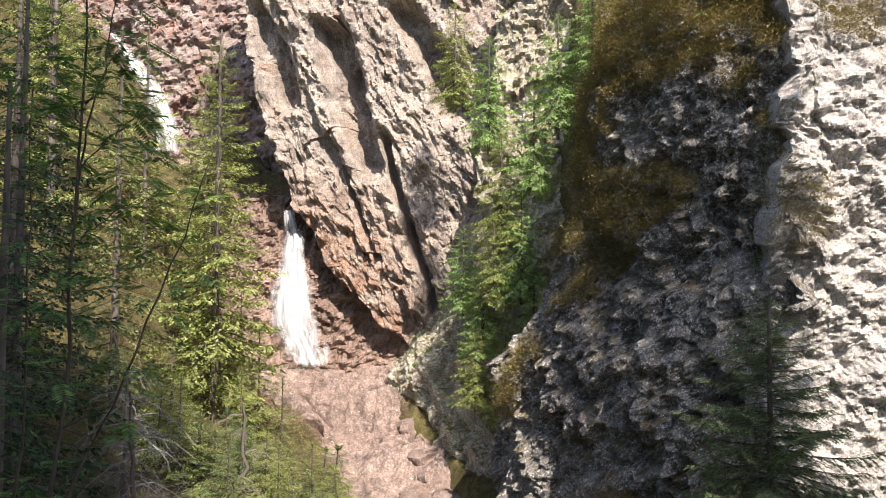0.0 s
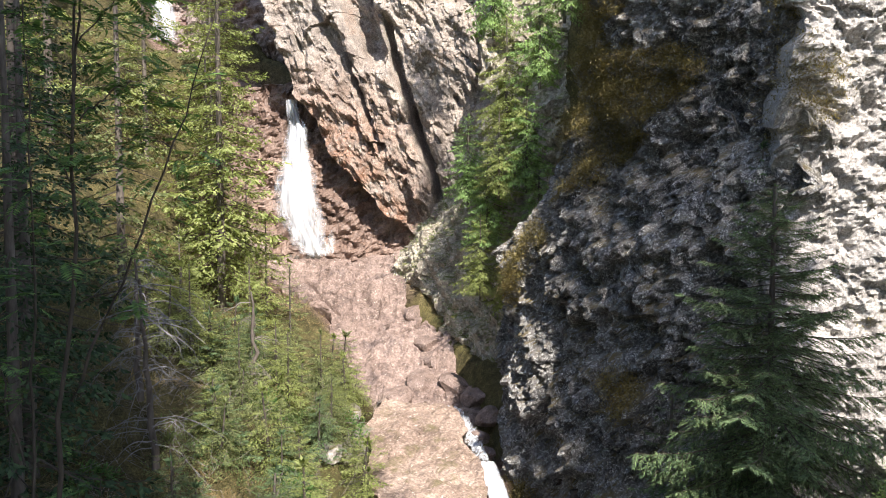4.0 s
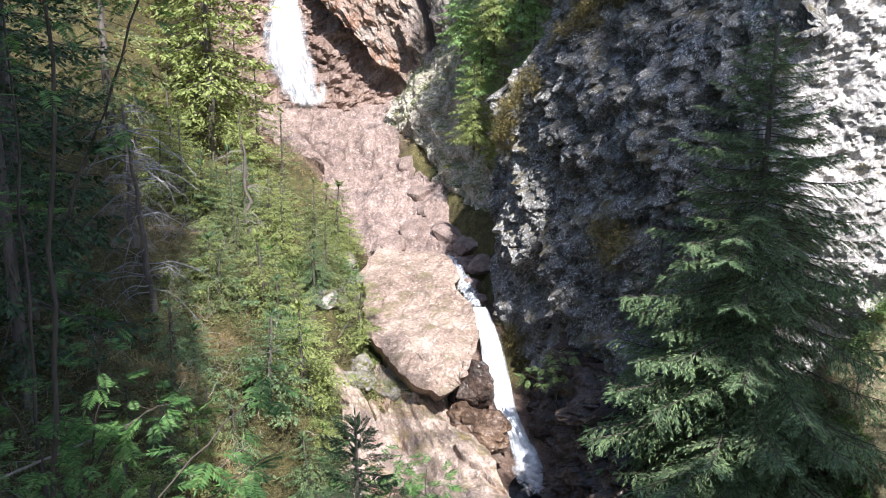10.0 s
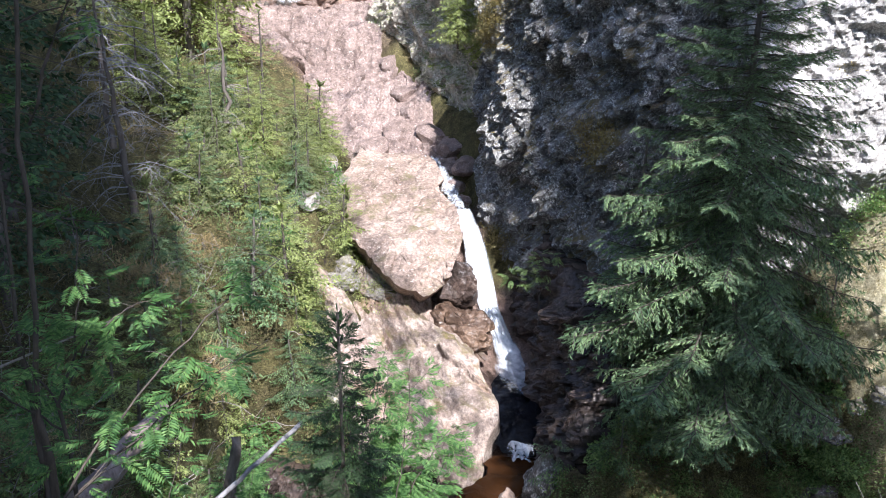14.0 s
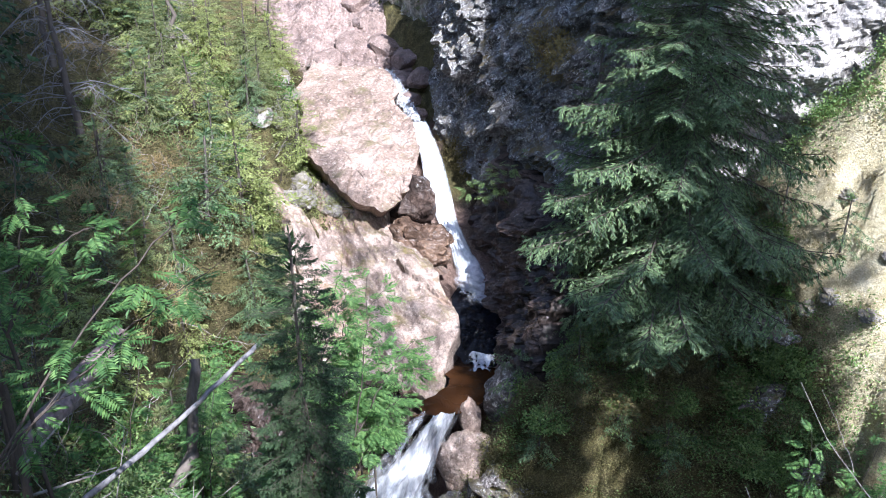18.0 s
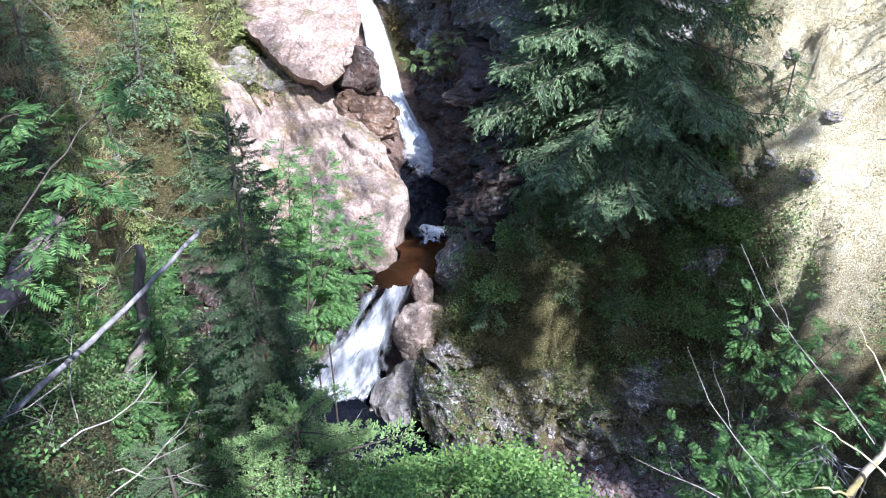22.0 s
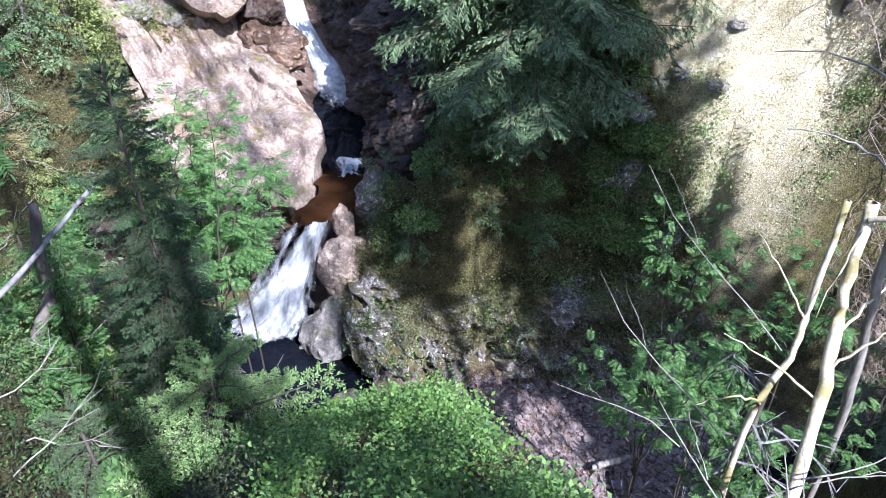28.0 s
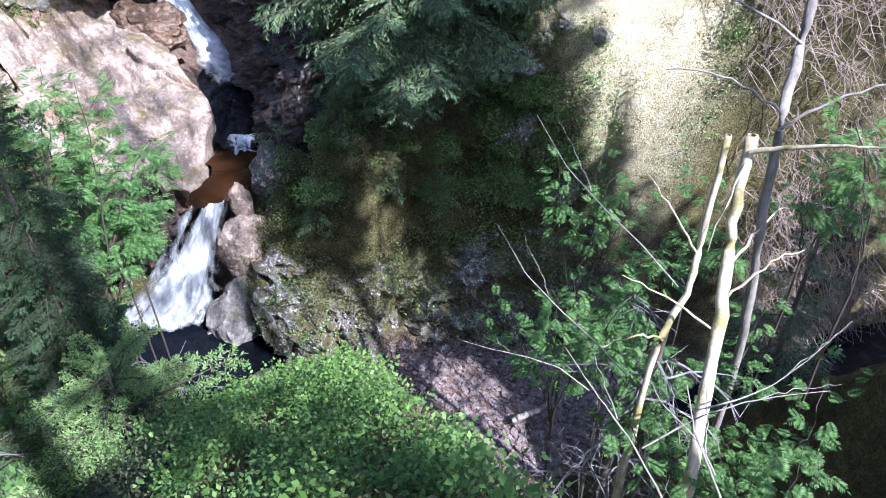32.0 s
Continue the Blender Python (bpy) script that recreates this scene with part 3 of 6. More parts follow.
def face(name, rows, nu, nv, back, mat, amp=0.6, cell=1.1, fine=0.35, seed=0, wrap=2.5, stretch=(1, 1, 1), smooth=False, extra=None, kind="structure",
         label="", category="rock", bulge=0.0, grain=None, lump=0.0, red=None, under=None, grit=0.05):
    """A rock face: rows of (left, right) corners from bottom to top, broken up into blocks, with its sides turned back into the hill."""
    rows = np.array(rows, float)
    back = np.array(Vector(back).normalized())
    k = 10
    u = np.concatenate([-np.linspace(1, 0, k, endpoint=False), np.linspace(0, 1, nu), 1 + np.linspace(1, 0, k, endpoint=False)[::-1]])
    v = np.concatenate([-np.linspace(1, 0, k, endpoint=False), np.linspace(0, 1, nv), 1 + np.linspace(1, 0, k, endpoint=False)[::-1]])
    uu, vv = np.meshgrid(u, v)
    uc, vc = np.clip(uu, 0, 1).ravel(), np.clip(vv, 0, 1).ravel()
    ks = np.linspace(0, 1, len(rows))
    lt = np.stack([np.interp(vc, ks, rows[:, 0, i]) for i in range(3)], 1)
    rt = np.stack([np.interp(vc, ks, rows[:, 1, i]) for i in range(3)], 1)
    p = lt + (rt - lt) * uc[:, None]
    over = np.maximum(np.abs(uu.ravel() - uc), np.abs(vv.ravel() - vc))
    q = p * np.array(stretch) + seed * 13.7
    if grain:                                            # long blocks along one direction
        g = np.array(Vector(grain[0]).normalized())
        q = q - (q @ g)[:, None] * g * (1 - grain[1])
    d = (amp * facets(q / cell + 0.35 * np.stack([fbm(q / cell, 2, seed + 40 + i) for i in range(3)], 1), seed)
         + amp * 0.45 * facets(q / cell * 2.7, seed + 8) + fine * 0.5 * fbm(q * 1.7, 5, seed + 20) + fine * 0.14 * facets(q / cell * 7, seed + 15)
         + amp * 0.6 * fbm(q / cell * 0.35, 3, seed + 30))
    d = d + grit * (fbm(q * 6.1, 3, seed + 80) + 0.7 * facets(q * 4.6, seed + 85) - 1.1 * np.clip(fbm(q * 3.7, 4, seed + 90) * 2 - 0.25, 0, 1))
    if lump:                                             # knobbly, weathered surface
        d = d + lump * (fbm(q * 0.9, 6, seed + 60) + 0.5 - np.abs(fbm(q * 2.3, 5, seed + 70)))
    if extra:
        d = d + extra(uc, vc, p)
    edge = np.minimum(np.minimum(uc, 1 - uc) * nu, np.minimum(vc, 1 - vc) * nv) / 14
    d = d + bulge * (1 - (2 * uc - 1) ** 2) * (1 - (2 * vc - 1) ** 2) - 0.25 * amp * (1 - np.clip(edge, 0, 1)) ** 2
    p = p - back * (d * (1 - np.clip(over * 0.7, 0, 1)))[:, None] + (np.array(under) if under else back) * (over * wrap)[:, None]
    # ragged outline
    jag = np.stack([fbm(q * 1.3 + 5 * i, 4, seed + 50 + i) for i in range(3)], 1) * (0.22 * (1 - np.clip(edge / 2.5, 0, 1)))[:, None]
    p = p + jag - back * (jag @ back)[:, None]
    f = grid_faces(len(u), len(v))
    n = np.cross(p[f[len(f) // 2][1]] - p[f[len(f) // 2][0]], p[f[len(f) // 2][3]] - p[f[len(f) // 2][0]])
    if n @ back > 0:
        f = f[:, ::-1]
    ob = new(name, mesh_np(name, p, f, mat, smooth))
    if red:                                              # where iron colours the rock
        ob.data.attributes.new("red", "FLOAT", "POINT").data.foreach_set("value", red(uc, vc, p).astype(np.float32))
    return tagged(ob, label, category, kind=kind)


# great leaning slab beside the middle fall
def slab_relief(u, v, p):
    x, z = p[:, 0], p[:, 2]
    n = vnoise(p * 0.5, 5)
    w = x + 0.45 * (z - 10)
    out = 0.55 * np.abs(vnoise(np.stack([w * 0.75, z * 0.10, w * 0], 1), 71))
    for x0, z0, lean, half, lo, hi, deep in ((-3.2, 18.6, 0.35, 0.55, 15.6, 21.5, 1.5), (-0.4, 19.6, 0.5, 0.5, 17.4, 22, 1.2), (-1.8, 17.3, 0.22, 0.16, 11, 17.6, 0.9),
                                             (-5.9, 20.0, 0.4, 0.4, 18, 22.5, 0.9), (-2.9, 14.8, 0.5, 0.12, 12.8, 16.5, 0.4)):
        c = x0 + lean * (z0 - z) + 0.3 * n
        out = out - deep * np.exp(-((x - c) / half) ** 4) * np.clip((z - lo) * 1.5, 0, 1) * np.clip((hi - z) * 1.5, 0, 1)
    return out


def slab_red(u, v, p):
    return np.clip(1.15 - u / 0.42, 0, 1) * np.clip((16.5 - p[:, 2]) / 3, 0, 1)


face("rock_slab", [((-0.65, 28.0, 10.35), (2.0, 27.3, 10.3)), ((-1.75, 28.1, 10.95), (3.0, 26.9, 11.2)), ((-2.8, 28.3, 12.05), (3.5, 26.9, 12.3)), ((-3.85, 28.5, 13.5), (4.5, 26.8, 13.8)), ((-4.95, 28.8, 15.3), (5.2, 26.9, 15.4)),
                   ((-5.8, 29.0, 17.0), (5.8, 27.0, 16.9)), ((-6.3, 29.2, 18.4), (6, 27.2, 18.3)), ((-6.9, 29.4, 21.0), (6, 27.6, 20.6)), ((-7.5, 29.6, 24.5), (6, 28.2, 24.2)), ((-8.2, 30.2, 27), (6, 29, 27))],
     270, 350, (0.25, 0.95, 0.12), M_SLAB, amp=0.24, cell=0.7, fine=0.34, seed=1, wrap=2.6, grain=((0.5, 0, -0.86), 0.5), extra=slab_relief, lump=0.06, grit=0.08, red=slab_red,
     label="huge leaning slab of pink-brown rock, sunlit, overhanging the stream")
face("rock_wall_back", [((-10.5, 29.0, 8.8), (0.6, 28.1, 8.8)), ((-10.5, 29.4, 11.0), (0.4, 28.45, 11.0)), ((-10.5, 29.9, 13.0), (0.2, 28.9, 13.0)), ((-10.8, 30.7, 15.4), (0.0, 29.6, 15.4))],
     170, 110, (0, 1, 0.1), M_WETWALL, amp=0.16, cell=0.8, fine=0.35, seed=2, label="dark wet red-brown rock behind the middle fall")
face("rock_wall_top", [((-22, 36.2, 16.6), (-6, 34.2, 16.0)), ((-22, 36.8, 21.0), (-6, 35.2, 20.5)), ((-22, 37.6, 24.3), (-6, 36.6, 25.6)), ((-22, 38.2, 25.0), (-6, 37.2, 27.5))],
     220, 150, (0, 1, 0.1), M_BACK, amp=0.4, cell=1.2, fine=0.42, lump=0.2, seed=3, label="grey and red rock wall round the upper fall")


def cliff_relief(u, v, p):
    big = facets(p * [0.42, 0.42, 0.36] + 0.3 * np.stack([fbm(p * 0.7, 2, 93 + i) for i in range(3)], 1), 97)
    return 0.7 * np.sin(math.pi * u) + 0.35 * vnoise(p * [0.35, 0.35, 0.12], 91) + 0.42 * big


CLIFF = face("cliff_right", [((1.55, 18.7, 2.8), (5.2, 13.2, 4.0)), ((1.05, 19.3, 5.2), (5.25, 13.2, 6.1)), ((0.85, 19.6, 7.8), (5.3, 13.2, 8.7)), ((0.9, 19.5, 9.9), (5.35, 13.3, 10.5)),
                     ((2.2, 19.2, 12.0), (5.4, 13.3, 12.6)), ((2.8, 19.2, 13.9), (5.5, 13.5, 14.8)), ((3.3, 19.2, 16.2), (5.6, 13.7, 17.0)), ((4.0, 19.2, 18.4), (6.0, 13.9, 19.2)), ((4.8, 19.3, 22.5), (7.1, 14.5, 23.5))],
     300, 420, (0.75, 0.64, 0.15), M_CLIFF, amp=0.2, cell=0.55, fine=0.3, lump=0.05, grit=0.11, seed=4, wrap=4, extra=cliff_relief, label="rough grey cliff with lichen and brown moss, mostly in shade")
# same cliff, with sunlight put into a paler rock colour
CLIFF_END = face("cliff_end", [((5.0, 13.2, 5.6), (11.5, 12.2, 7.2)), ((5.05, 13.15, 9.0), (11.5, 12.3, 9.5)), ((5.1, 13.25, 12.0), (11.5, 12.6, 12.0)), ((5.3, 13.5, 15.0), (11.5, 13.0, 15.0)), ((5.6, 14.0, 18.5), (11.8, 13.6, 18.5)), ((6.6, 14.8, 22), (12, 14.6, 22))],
     250, 420, (0.15, 1, 0.1), M_CLIFF_END, amp=0.12, cell=0.8, fine=0.2, lump=0.05, grit=0.055, stretch=(1, 1, 1.25), seed=12, wrap=2.0, extra=lambda u, v, p: 0.3 * vnoise(p * 0.6, 95) + 0.22 * facets(p * 0.55, 98), label="end of the cliff, broken into blocks, its colour paled for sunlight")
RIB = face("rock_rib", [((-1.74, 27.6, 9.0), (1.25, 21.6, 6.4)), ((-1.33, 27.6, 10.07), (1.45, 22.2, 8.6)), ((-0.6, 27.5, 10.8), (1.75, 23.2, 10.4)), ((0.1, 27.4, 12.0), (2.0, 24.2, 12.3)), ((1, 28, 13), (2.6, 25.6, 13.6))],
     160, 150, (0.62, 0.72, -0.28), M_RIB, amp=0.24, cell=0.9, fine=0.22, lump=0.12, seed=5, label="pale lichen-covered rock rib beside the stream")


face("gully_wall", [((0.7, 24.6, 7.4), (3.4, 22.8, 7.6)), ((0.7, 24.8, 10.5), (3.8, 23.0, 10.5)), ((0.9, 25.2, 14.0), (4.4, 23.4, 14.0)), ((1.3, 25.7, 17.5), (5.2, 23.8, 17.5)), ((1.6, 26.4, 22.0), (6.4, 24.6, 22.0))],
     130, 240, (0.3, 0.95, 0.1), M_RIB, amp=0.3, cell=0.9, fine=0.3, lump=0.1, grit=0.07, seed=14, label="pale mossy rock in the gully between slab and cliff")


def bed_relief(u, v, p):
    """Open joints across the bedrock, given as lines of the plan."""
    out = 0 * u
    wob = 0.12 * vnoise(p * 1.7, 33)
    for x0, y0, x1, y1, half, deep in ((-2.5, 23.9, -0.6, 25.1, 0.07, 0.35), (0.1, 25.0, 0.65, 23.2, 0.09, 0.4), (-3.6, 26.6, -1.4, 27.2, 0.05, 0.2), (-1.2, 28.0, -0.3, 25.6, 0.12, 0.35), (-4.6, 27.6, -3.2, 25.8, 0.04, 0.12)):
        ax, ay = x1 - x0, y1 - y0
        ln = math.hypot(ax, ay)
        s = ((p[:, 0] - x0) * ax + (p[:, 1] - y0) * ay) / ln
        d = ((p[:, 0] - x0) * ay - (p[:, 1] - y0) * ax) / ln + wob
        on = np.clip(s / 0.2, 0, 1) * np.clip((ln - s) / 0.2, 0, 1)
        out = out - deep * np.exp(-(d / half) ** 2) * on + 0.12 * np.clip(d / 0.25, 0, 1) * np.clip(1.4 - d, 0, 1) * on
    return out


face("stream_bed", [((-2.4, 21.6, 6.1), (1.3, 20.6, 6.3)), ((-2.9, 23.6, 7.0), (0.9, 22.6, 7.0)), ((-3.9, 26, 8.15), (0, 25.4, 8.2)), ((-7.2, 28.4, 9.45), (-1.0, 28, 9.6)), ((-7.4, 31, 9.9), (-0.5, 31, 10.2))],
     220, 240, (0, 0.35, -0.94), M_BED, amp=0.22, cell=2.4, fine=0.14, lump=0.1, seed=6, grit=0.025, extra=bed_relief, wrap=0.8, label="smooth red-brown bedrock sloping down from the middle fall")
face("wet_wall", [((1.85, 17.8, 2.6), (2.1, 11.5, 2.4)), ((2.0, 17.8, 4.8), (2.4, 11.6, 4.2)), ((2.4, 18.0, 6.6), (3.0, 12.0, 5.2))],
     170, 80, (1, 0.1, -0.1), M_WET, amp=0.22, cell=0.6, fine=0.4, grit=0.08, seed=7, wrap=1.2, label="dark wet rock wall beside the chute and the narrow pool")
LEDGE = face("rock_ledge", [((0.9, 9.85, 0.4), (8.0, 8.2, 0.1)), ((1.1, 10.0, 1.4), (8.0, 8.6, 1.1)), ((1.3, 10.3, 2.35), (8.1, 9.0, 1.8)), ((1.6, 11.2, 2.85), (8.2, 9.7, 2.5))],
     330, 150, (0, 1, -0.3), M_LEDGE, amp=0.24, cell=0.6, fine=0.3, lump=0.08, grit=0.10, seed=8, wrap=1.0, stretch=(1, 1, 1.5), label="broken grey rock ledge at the foot of the mossy bank")
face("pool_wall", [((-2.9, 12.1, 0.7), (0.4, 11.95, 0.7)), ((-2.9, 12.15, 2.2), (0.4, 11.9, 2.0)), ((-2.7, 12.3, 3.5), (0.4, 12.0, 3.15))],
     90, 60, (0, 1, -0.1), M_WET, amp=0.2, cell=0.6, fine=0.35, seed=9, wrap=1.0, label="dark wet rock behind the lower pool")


face("boulder_slab", SLAB_ROWS,
     120, 220, (0, 0.62, -0.78), M_BOULDER, amp=0.09, cell=1.3, fine=0.12, lump=0.06, seed=10, grit=0.022, wrap=1.1, under=(-0.1, 0.85, -0.5), kind="", label="large tilted pink boulder slab with a dark hollow beneath", grain=((0.2, 1, 0), 0.5))
face("rock_shoulder", SHOULDER_ROWS,
     170, 200, (0.1, 0.5, -0.86), M_SHOULDER, amp=0.2, cell=0.8, fine=0.10, lump=0.14, seed=11, grit=0.05, wrap=0.9, smooth=True, label="weathered brown rock shoulder above the narrow pool", grain=((0.45, -0.8, -0.4), 0.45))


def boulder(name, at, size, turn=(0, 0, 0), seed=0, mat=None, sub=5, blocky=0.3, label="", group="", cut=None):
    bm = bmesh.new()
    bmesh.ops.create_icosphere(bm, subdivisions=sub, radius=1)
    v = np.array([q.co for q in bm.verts])
    f = np.array([[q.index for q in g.verts] for g in bm.faces])
    bm.free()
    rng = np.random.default_rng(seed)
    for _ in range(9):                                   # broken planes
        n = rng.normal(size=3)
        n /= np.linalg.norm(n)
        h = rng.uniform(0.62, 0.9)
        o = v @ n - h
        v = v - np.outer(np.maximum(0, o) * 0.92, n)
    r = np.linalg.norm(v, axis=1, keepdims=True)
    v = v * (1 + blocky * 0.35 * facets(v * 2.2 + seed * 3.1, seed) + blocky * 0.2 * fbm(v * 2.6 + seed, 4, seed))[:, None]
    v = v * np.array(size)
    if cut:
        v = cut(v)
    m = np.array(Euler([radians(a) for a in turn]).to_matrix())
    v = v @ m.T
    ob = new(name, mesh_np(name, v, f, mat, False))
    ob.location = at
    return tagged(ob, label, "rock", group)

# ---- plants ----
def tube(pts, radii, sides=6):
    """A tapered tube along points."""
    pts, radii = np.array(pts, float), np.array(radii, float)
    t = np.gradient(pts, axis=0)
    t /= np.linalg.norm(t, axis=1, keepdims=True) + 1e-9
    ref = np.where(np.abs(t[:, 2:3]) > 0.9, np.array([[1.0, 0, 0]]), np.array([[0, 0, 1.0]]))
    a = np.cross(t, ref)
    a /= np.linalg.norm(a, axis=1, keepdims=True) + 1e-9
    b = np.cross(t, a)
    ang = np.linspace(0, 2 * math.pi, sides, endpoint=False)
    v = pts[:, None] + radii[:, None, None] * (np.cos(ang)[None, :, None] * a[:, None] + np.sin(ang)[None, :, None] * b[:, None])
    n = len(pts)
    i = np.arange(n * sides).reshape(n, sides)
    j = np.roll(i, -1, 1)
    f = np.stack([i[:-1], j[:-1], j[1:], i[1:]], -1).reshape(-1, 4)
    return v.reshape(-1, 3), f


class Soup:
    """Collects pieces into one mesh."""
    def __init__(self, k):
        self.v, self.f, self.n, self.k = [], [], 0, k

    def add(self, v, f):
        self.v.append(v)
        self.f.append(np.asarray(f) + self.n)
        self.n += len(v)

    def mesh(self, name, mat, smooth=False):
        return mesh_np(name, np.concatenate(self.v), np.concatenate(self.f), mat, smooth)


def rot_z(a):
    c, s = math.cos(a), math.sin(a)
    return np.array([[c, -s, 0], [s, c, 0], [0, 0, 1]])


def rot_y(a):
    c, s = math.cos(a), math.sin(a)
    return np.array([[c, 0, s], [0, 1, 0], [-s, 0, c]])


def blades(p, d, side, length, width):
    """Narrow pointed blades from p along d, two triangles each, spread by side."""
    n = len(p)
    mid = p + d * (length * 0.45)[:, None]
    v = np.stack([p, mid + side * width[:, None], p + d * length[:, None], mid - side * width[:, None]], 1).reshape(-1, 3)
    i = np.arange(n)[:, None] * 4
    f = np.concatenate([i + [0, 1, 2], i + [0, 2, 3]])
    return v, f


def unit(a):
    return a / (np.linalg.norm(a, axis=-1, keepdims=True) + 1e-9)


def bough(rng, twigs=22, sub=11, w=0.013, sag=0.35, wood_twigs=False, ln0=0.075):
    """A spruce bough of length 1 along +x: hanging side twigs set with short needled shoots. Returns (shoots, wood)."""
    ps, ds, ss, ls, ws = [], [], [], [], []
    wood = []
    axis = lambda u: np.array([u, 0.03 * math.sin(3 * u), -sag * 0.55 * u ** 1.5 + sag * 0.45 * u ** 4])
    for k in range(twigs):
        u = 0.12 + 0.88 * (k + rng.uniform(0, 1)) / twigs
        sgn = 1 if k % 2 else -1
        ln = (0.42 - 0.30 * u) * rng.uniform(0.7, 1.2)
        a = radians(rng.uniform(38, 66))
        d = np.array([math.cos(a), sgn * math.sin(a), rng.uniform(-0.75, -0.15)])
        d /= np.linalg.norm(d)
        p0 = axis(u)
        wood.append((p0, p0 + d * ln + np.array([0, 0, -0.25 * ln * ln])))
        for j in range(sub):
            q = (j + rng.uniform(0, 1)) / sub
            p = p0 + d * ln * q + np.array([0, 0, -0.25 * (ln * q) ** 2])
            s2 = 1 if j % 2 else -1
            dd = d + s2 * 0.8 * np.cross(d, [0, 0, 1]) + rng.normal(size=3) * 0.28 + np.array([0.2, 0, -0.12])
            ps.append(p), ds.append(dd)
            ls.append(ln0 * rng.uniform(0.65, 1.35) * (1.15 - 0.4 * q)), ws.append(w * rng.uniform(0.7, 1.2))
    for j in range(sub * 2):
        u = rng.uniform(0.25, 1.0)
        ps.append(axis(u)), ds.append(np.array([1, rng.normal() * 0.6, rng.normal() * 0.35])), ls.append(ln0 * rng.uniform(0.65, 1.35)), ws.append(w)
    p, d = np.array(ps), unit(np.array(ds))
    s = unit(np.cross(d, unit(rng.normal(size=d.shape) * 0.5 + np.array([0, 0, 1.0]))))
    v, f = blades(p, d, s, np.array(ls), np.array(ws))
    ax = np.array([axis(u) for u in np.linspace(0, 1, 5)])
    wv, wf = tube(ax, np.linspace(0.011, 0.002, 5), 3)
    ws2 = Soup(4)
    ws2.add(wv, wf)
    for a, b in wood if wood_twigs else ():
        ws2.add(*tube([a, b], [0.0035, 0.001], 3))
    return v, f, np.concatenate(ws2.v), np.concatenate(ws2.f)


RNG = np.random.default_rng(11)
BOUGH_FINE = [bough(RNG, 36, 26, 0.0052, wood_twigs=True, ln0=0.040) for _ in range(4)]
BOUGH_NEAR = [bough(RNG, 32, 20, 0.012, 0.5, wood_twigs=True, ln0=0.072) for _ in range(4)]
BOUGH_MID = [bough(RNG, 15, 7, 0.020, ln0=0.074) for _ in range(4)]
BOUGH_DENSE = [bough(RNG, 12, 4, 0.085, 0.45, ln0=0.12) for _ in range(3)]


def spruce(at, h, r, seed, boughs, count, needles=None, lean=(0, 0), low=0.06, bare=0.0, label="", taper=0.8, droop=0.35, name="spruce", group="", stout=1.0):
    rng = np.random.default_rng(seed)
    root = tagged(new(name), label, "tree", group)
    root.location = at
    ln = np.array([lean[0], lean[1], 0]) * h
    stem = lambda q: np.array([0, 0, h * q]) + ln * q ** 1.3
    qs = np.linspace(0, 1, 14)
    tr = (0.011 * h + 0.005) * stout
    v, f = tube([stem(q) + [0, 0, -0.25 * (q == 0)] for q in qs], tr * (1.25 - qs) ** 0.9 * 0.85 + 0.004, 8)
    part("trunk", mesh_np("trunk", v, f, M_BARK, True), root)
    so, wo = Soup(3), Soup(4)
    for i in range(count):
        q = low + (1 - low) * ((i + rng.uniform(0, 1)) / count) ** 1.12
        if q > 0.995:
            continue
        shape = (1 - q) ** taper * min(1, 0.55 + (q - low) * 3)
        size = max(0.10, r * shape * rng.uniform(0.62, 1.12)) + 0.06
        sv, sf, wv, wf = boughs[rng.integers(len(boughs))]
        a = i * 2.39996 + rng.uniform(-0.5, 0.5)
        tilt = radians(-droop * 45 * (1 - q) + 48 * max(0, q - 0.55) + rng.uniform(-9, 9))
        m = rot_z(a) @ rot_y(-tilt)
        m = m @ np.diag([1, rng.choice([-1, 1]) * rng.uniform(0.85, 1.15), rng.uniform(0.8, 1.2)]) * size
        if rng.uniform() > bare * (1 - q):
            so.add(sv @ m.T + stem(q), sf)
        wo.add(wv @ m.T + stem(q), wf)
    tip = 24
    p = np.stack([stem(q) for q in rng.uniform(0.93, 1, tip)])
    d = unit(rng.normal(size=(tip, 3)) * [0.6, 0.6, 0.3] + [0, 0, 0.8])
    bv, bf = blades(p, d, unit(np.cross(d, rng.normal(size=(tip, 3)))), rng.uniform(0.06, 0.12, tip), np.full(tip, 0.014))
    so.add(bv, bf)
    tagged(part("crown", so.mesh("crown", needles or M_NEEDLE), root), kind="stuff")
    tagged(part("bough_wood", wo.mesh("bough_wood", M_TWIG), root), kind="stuff")
    return root


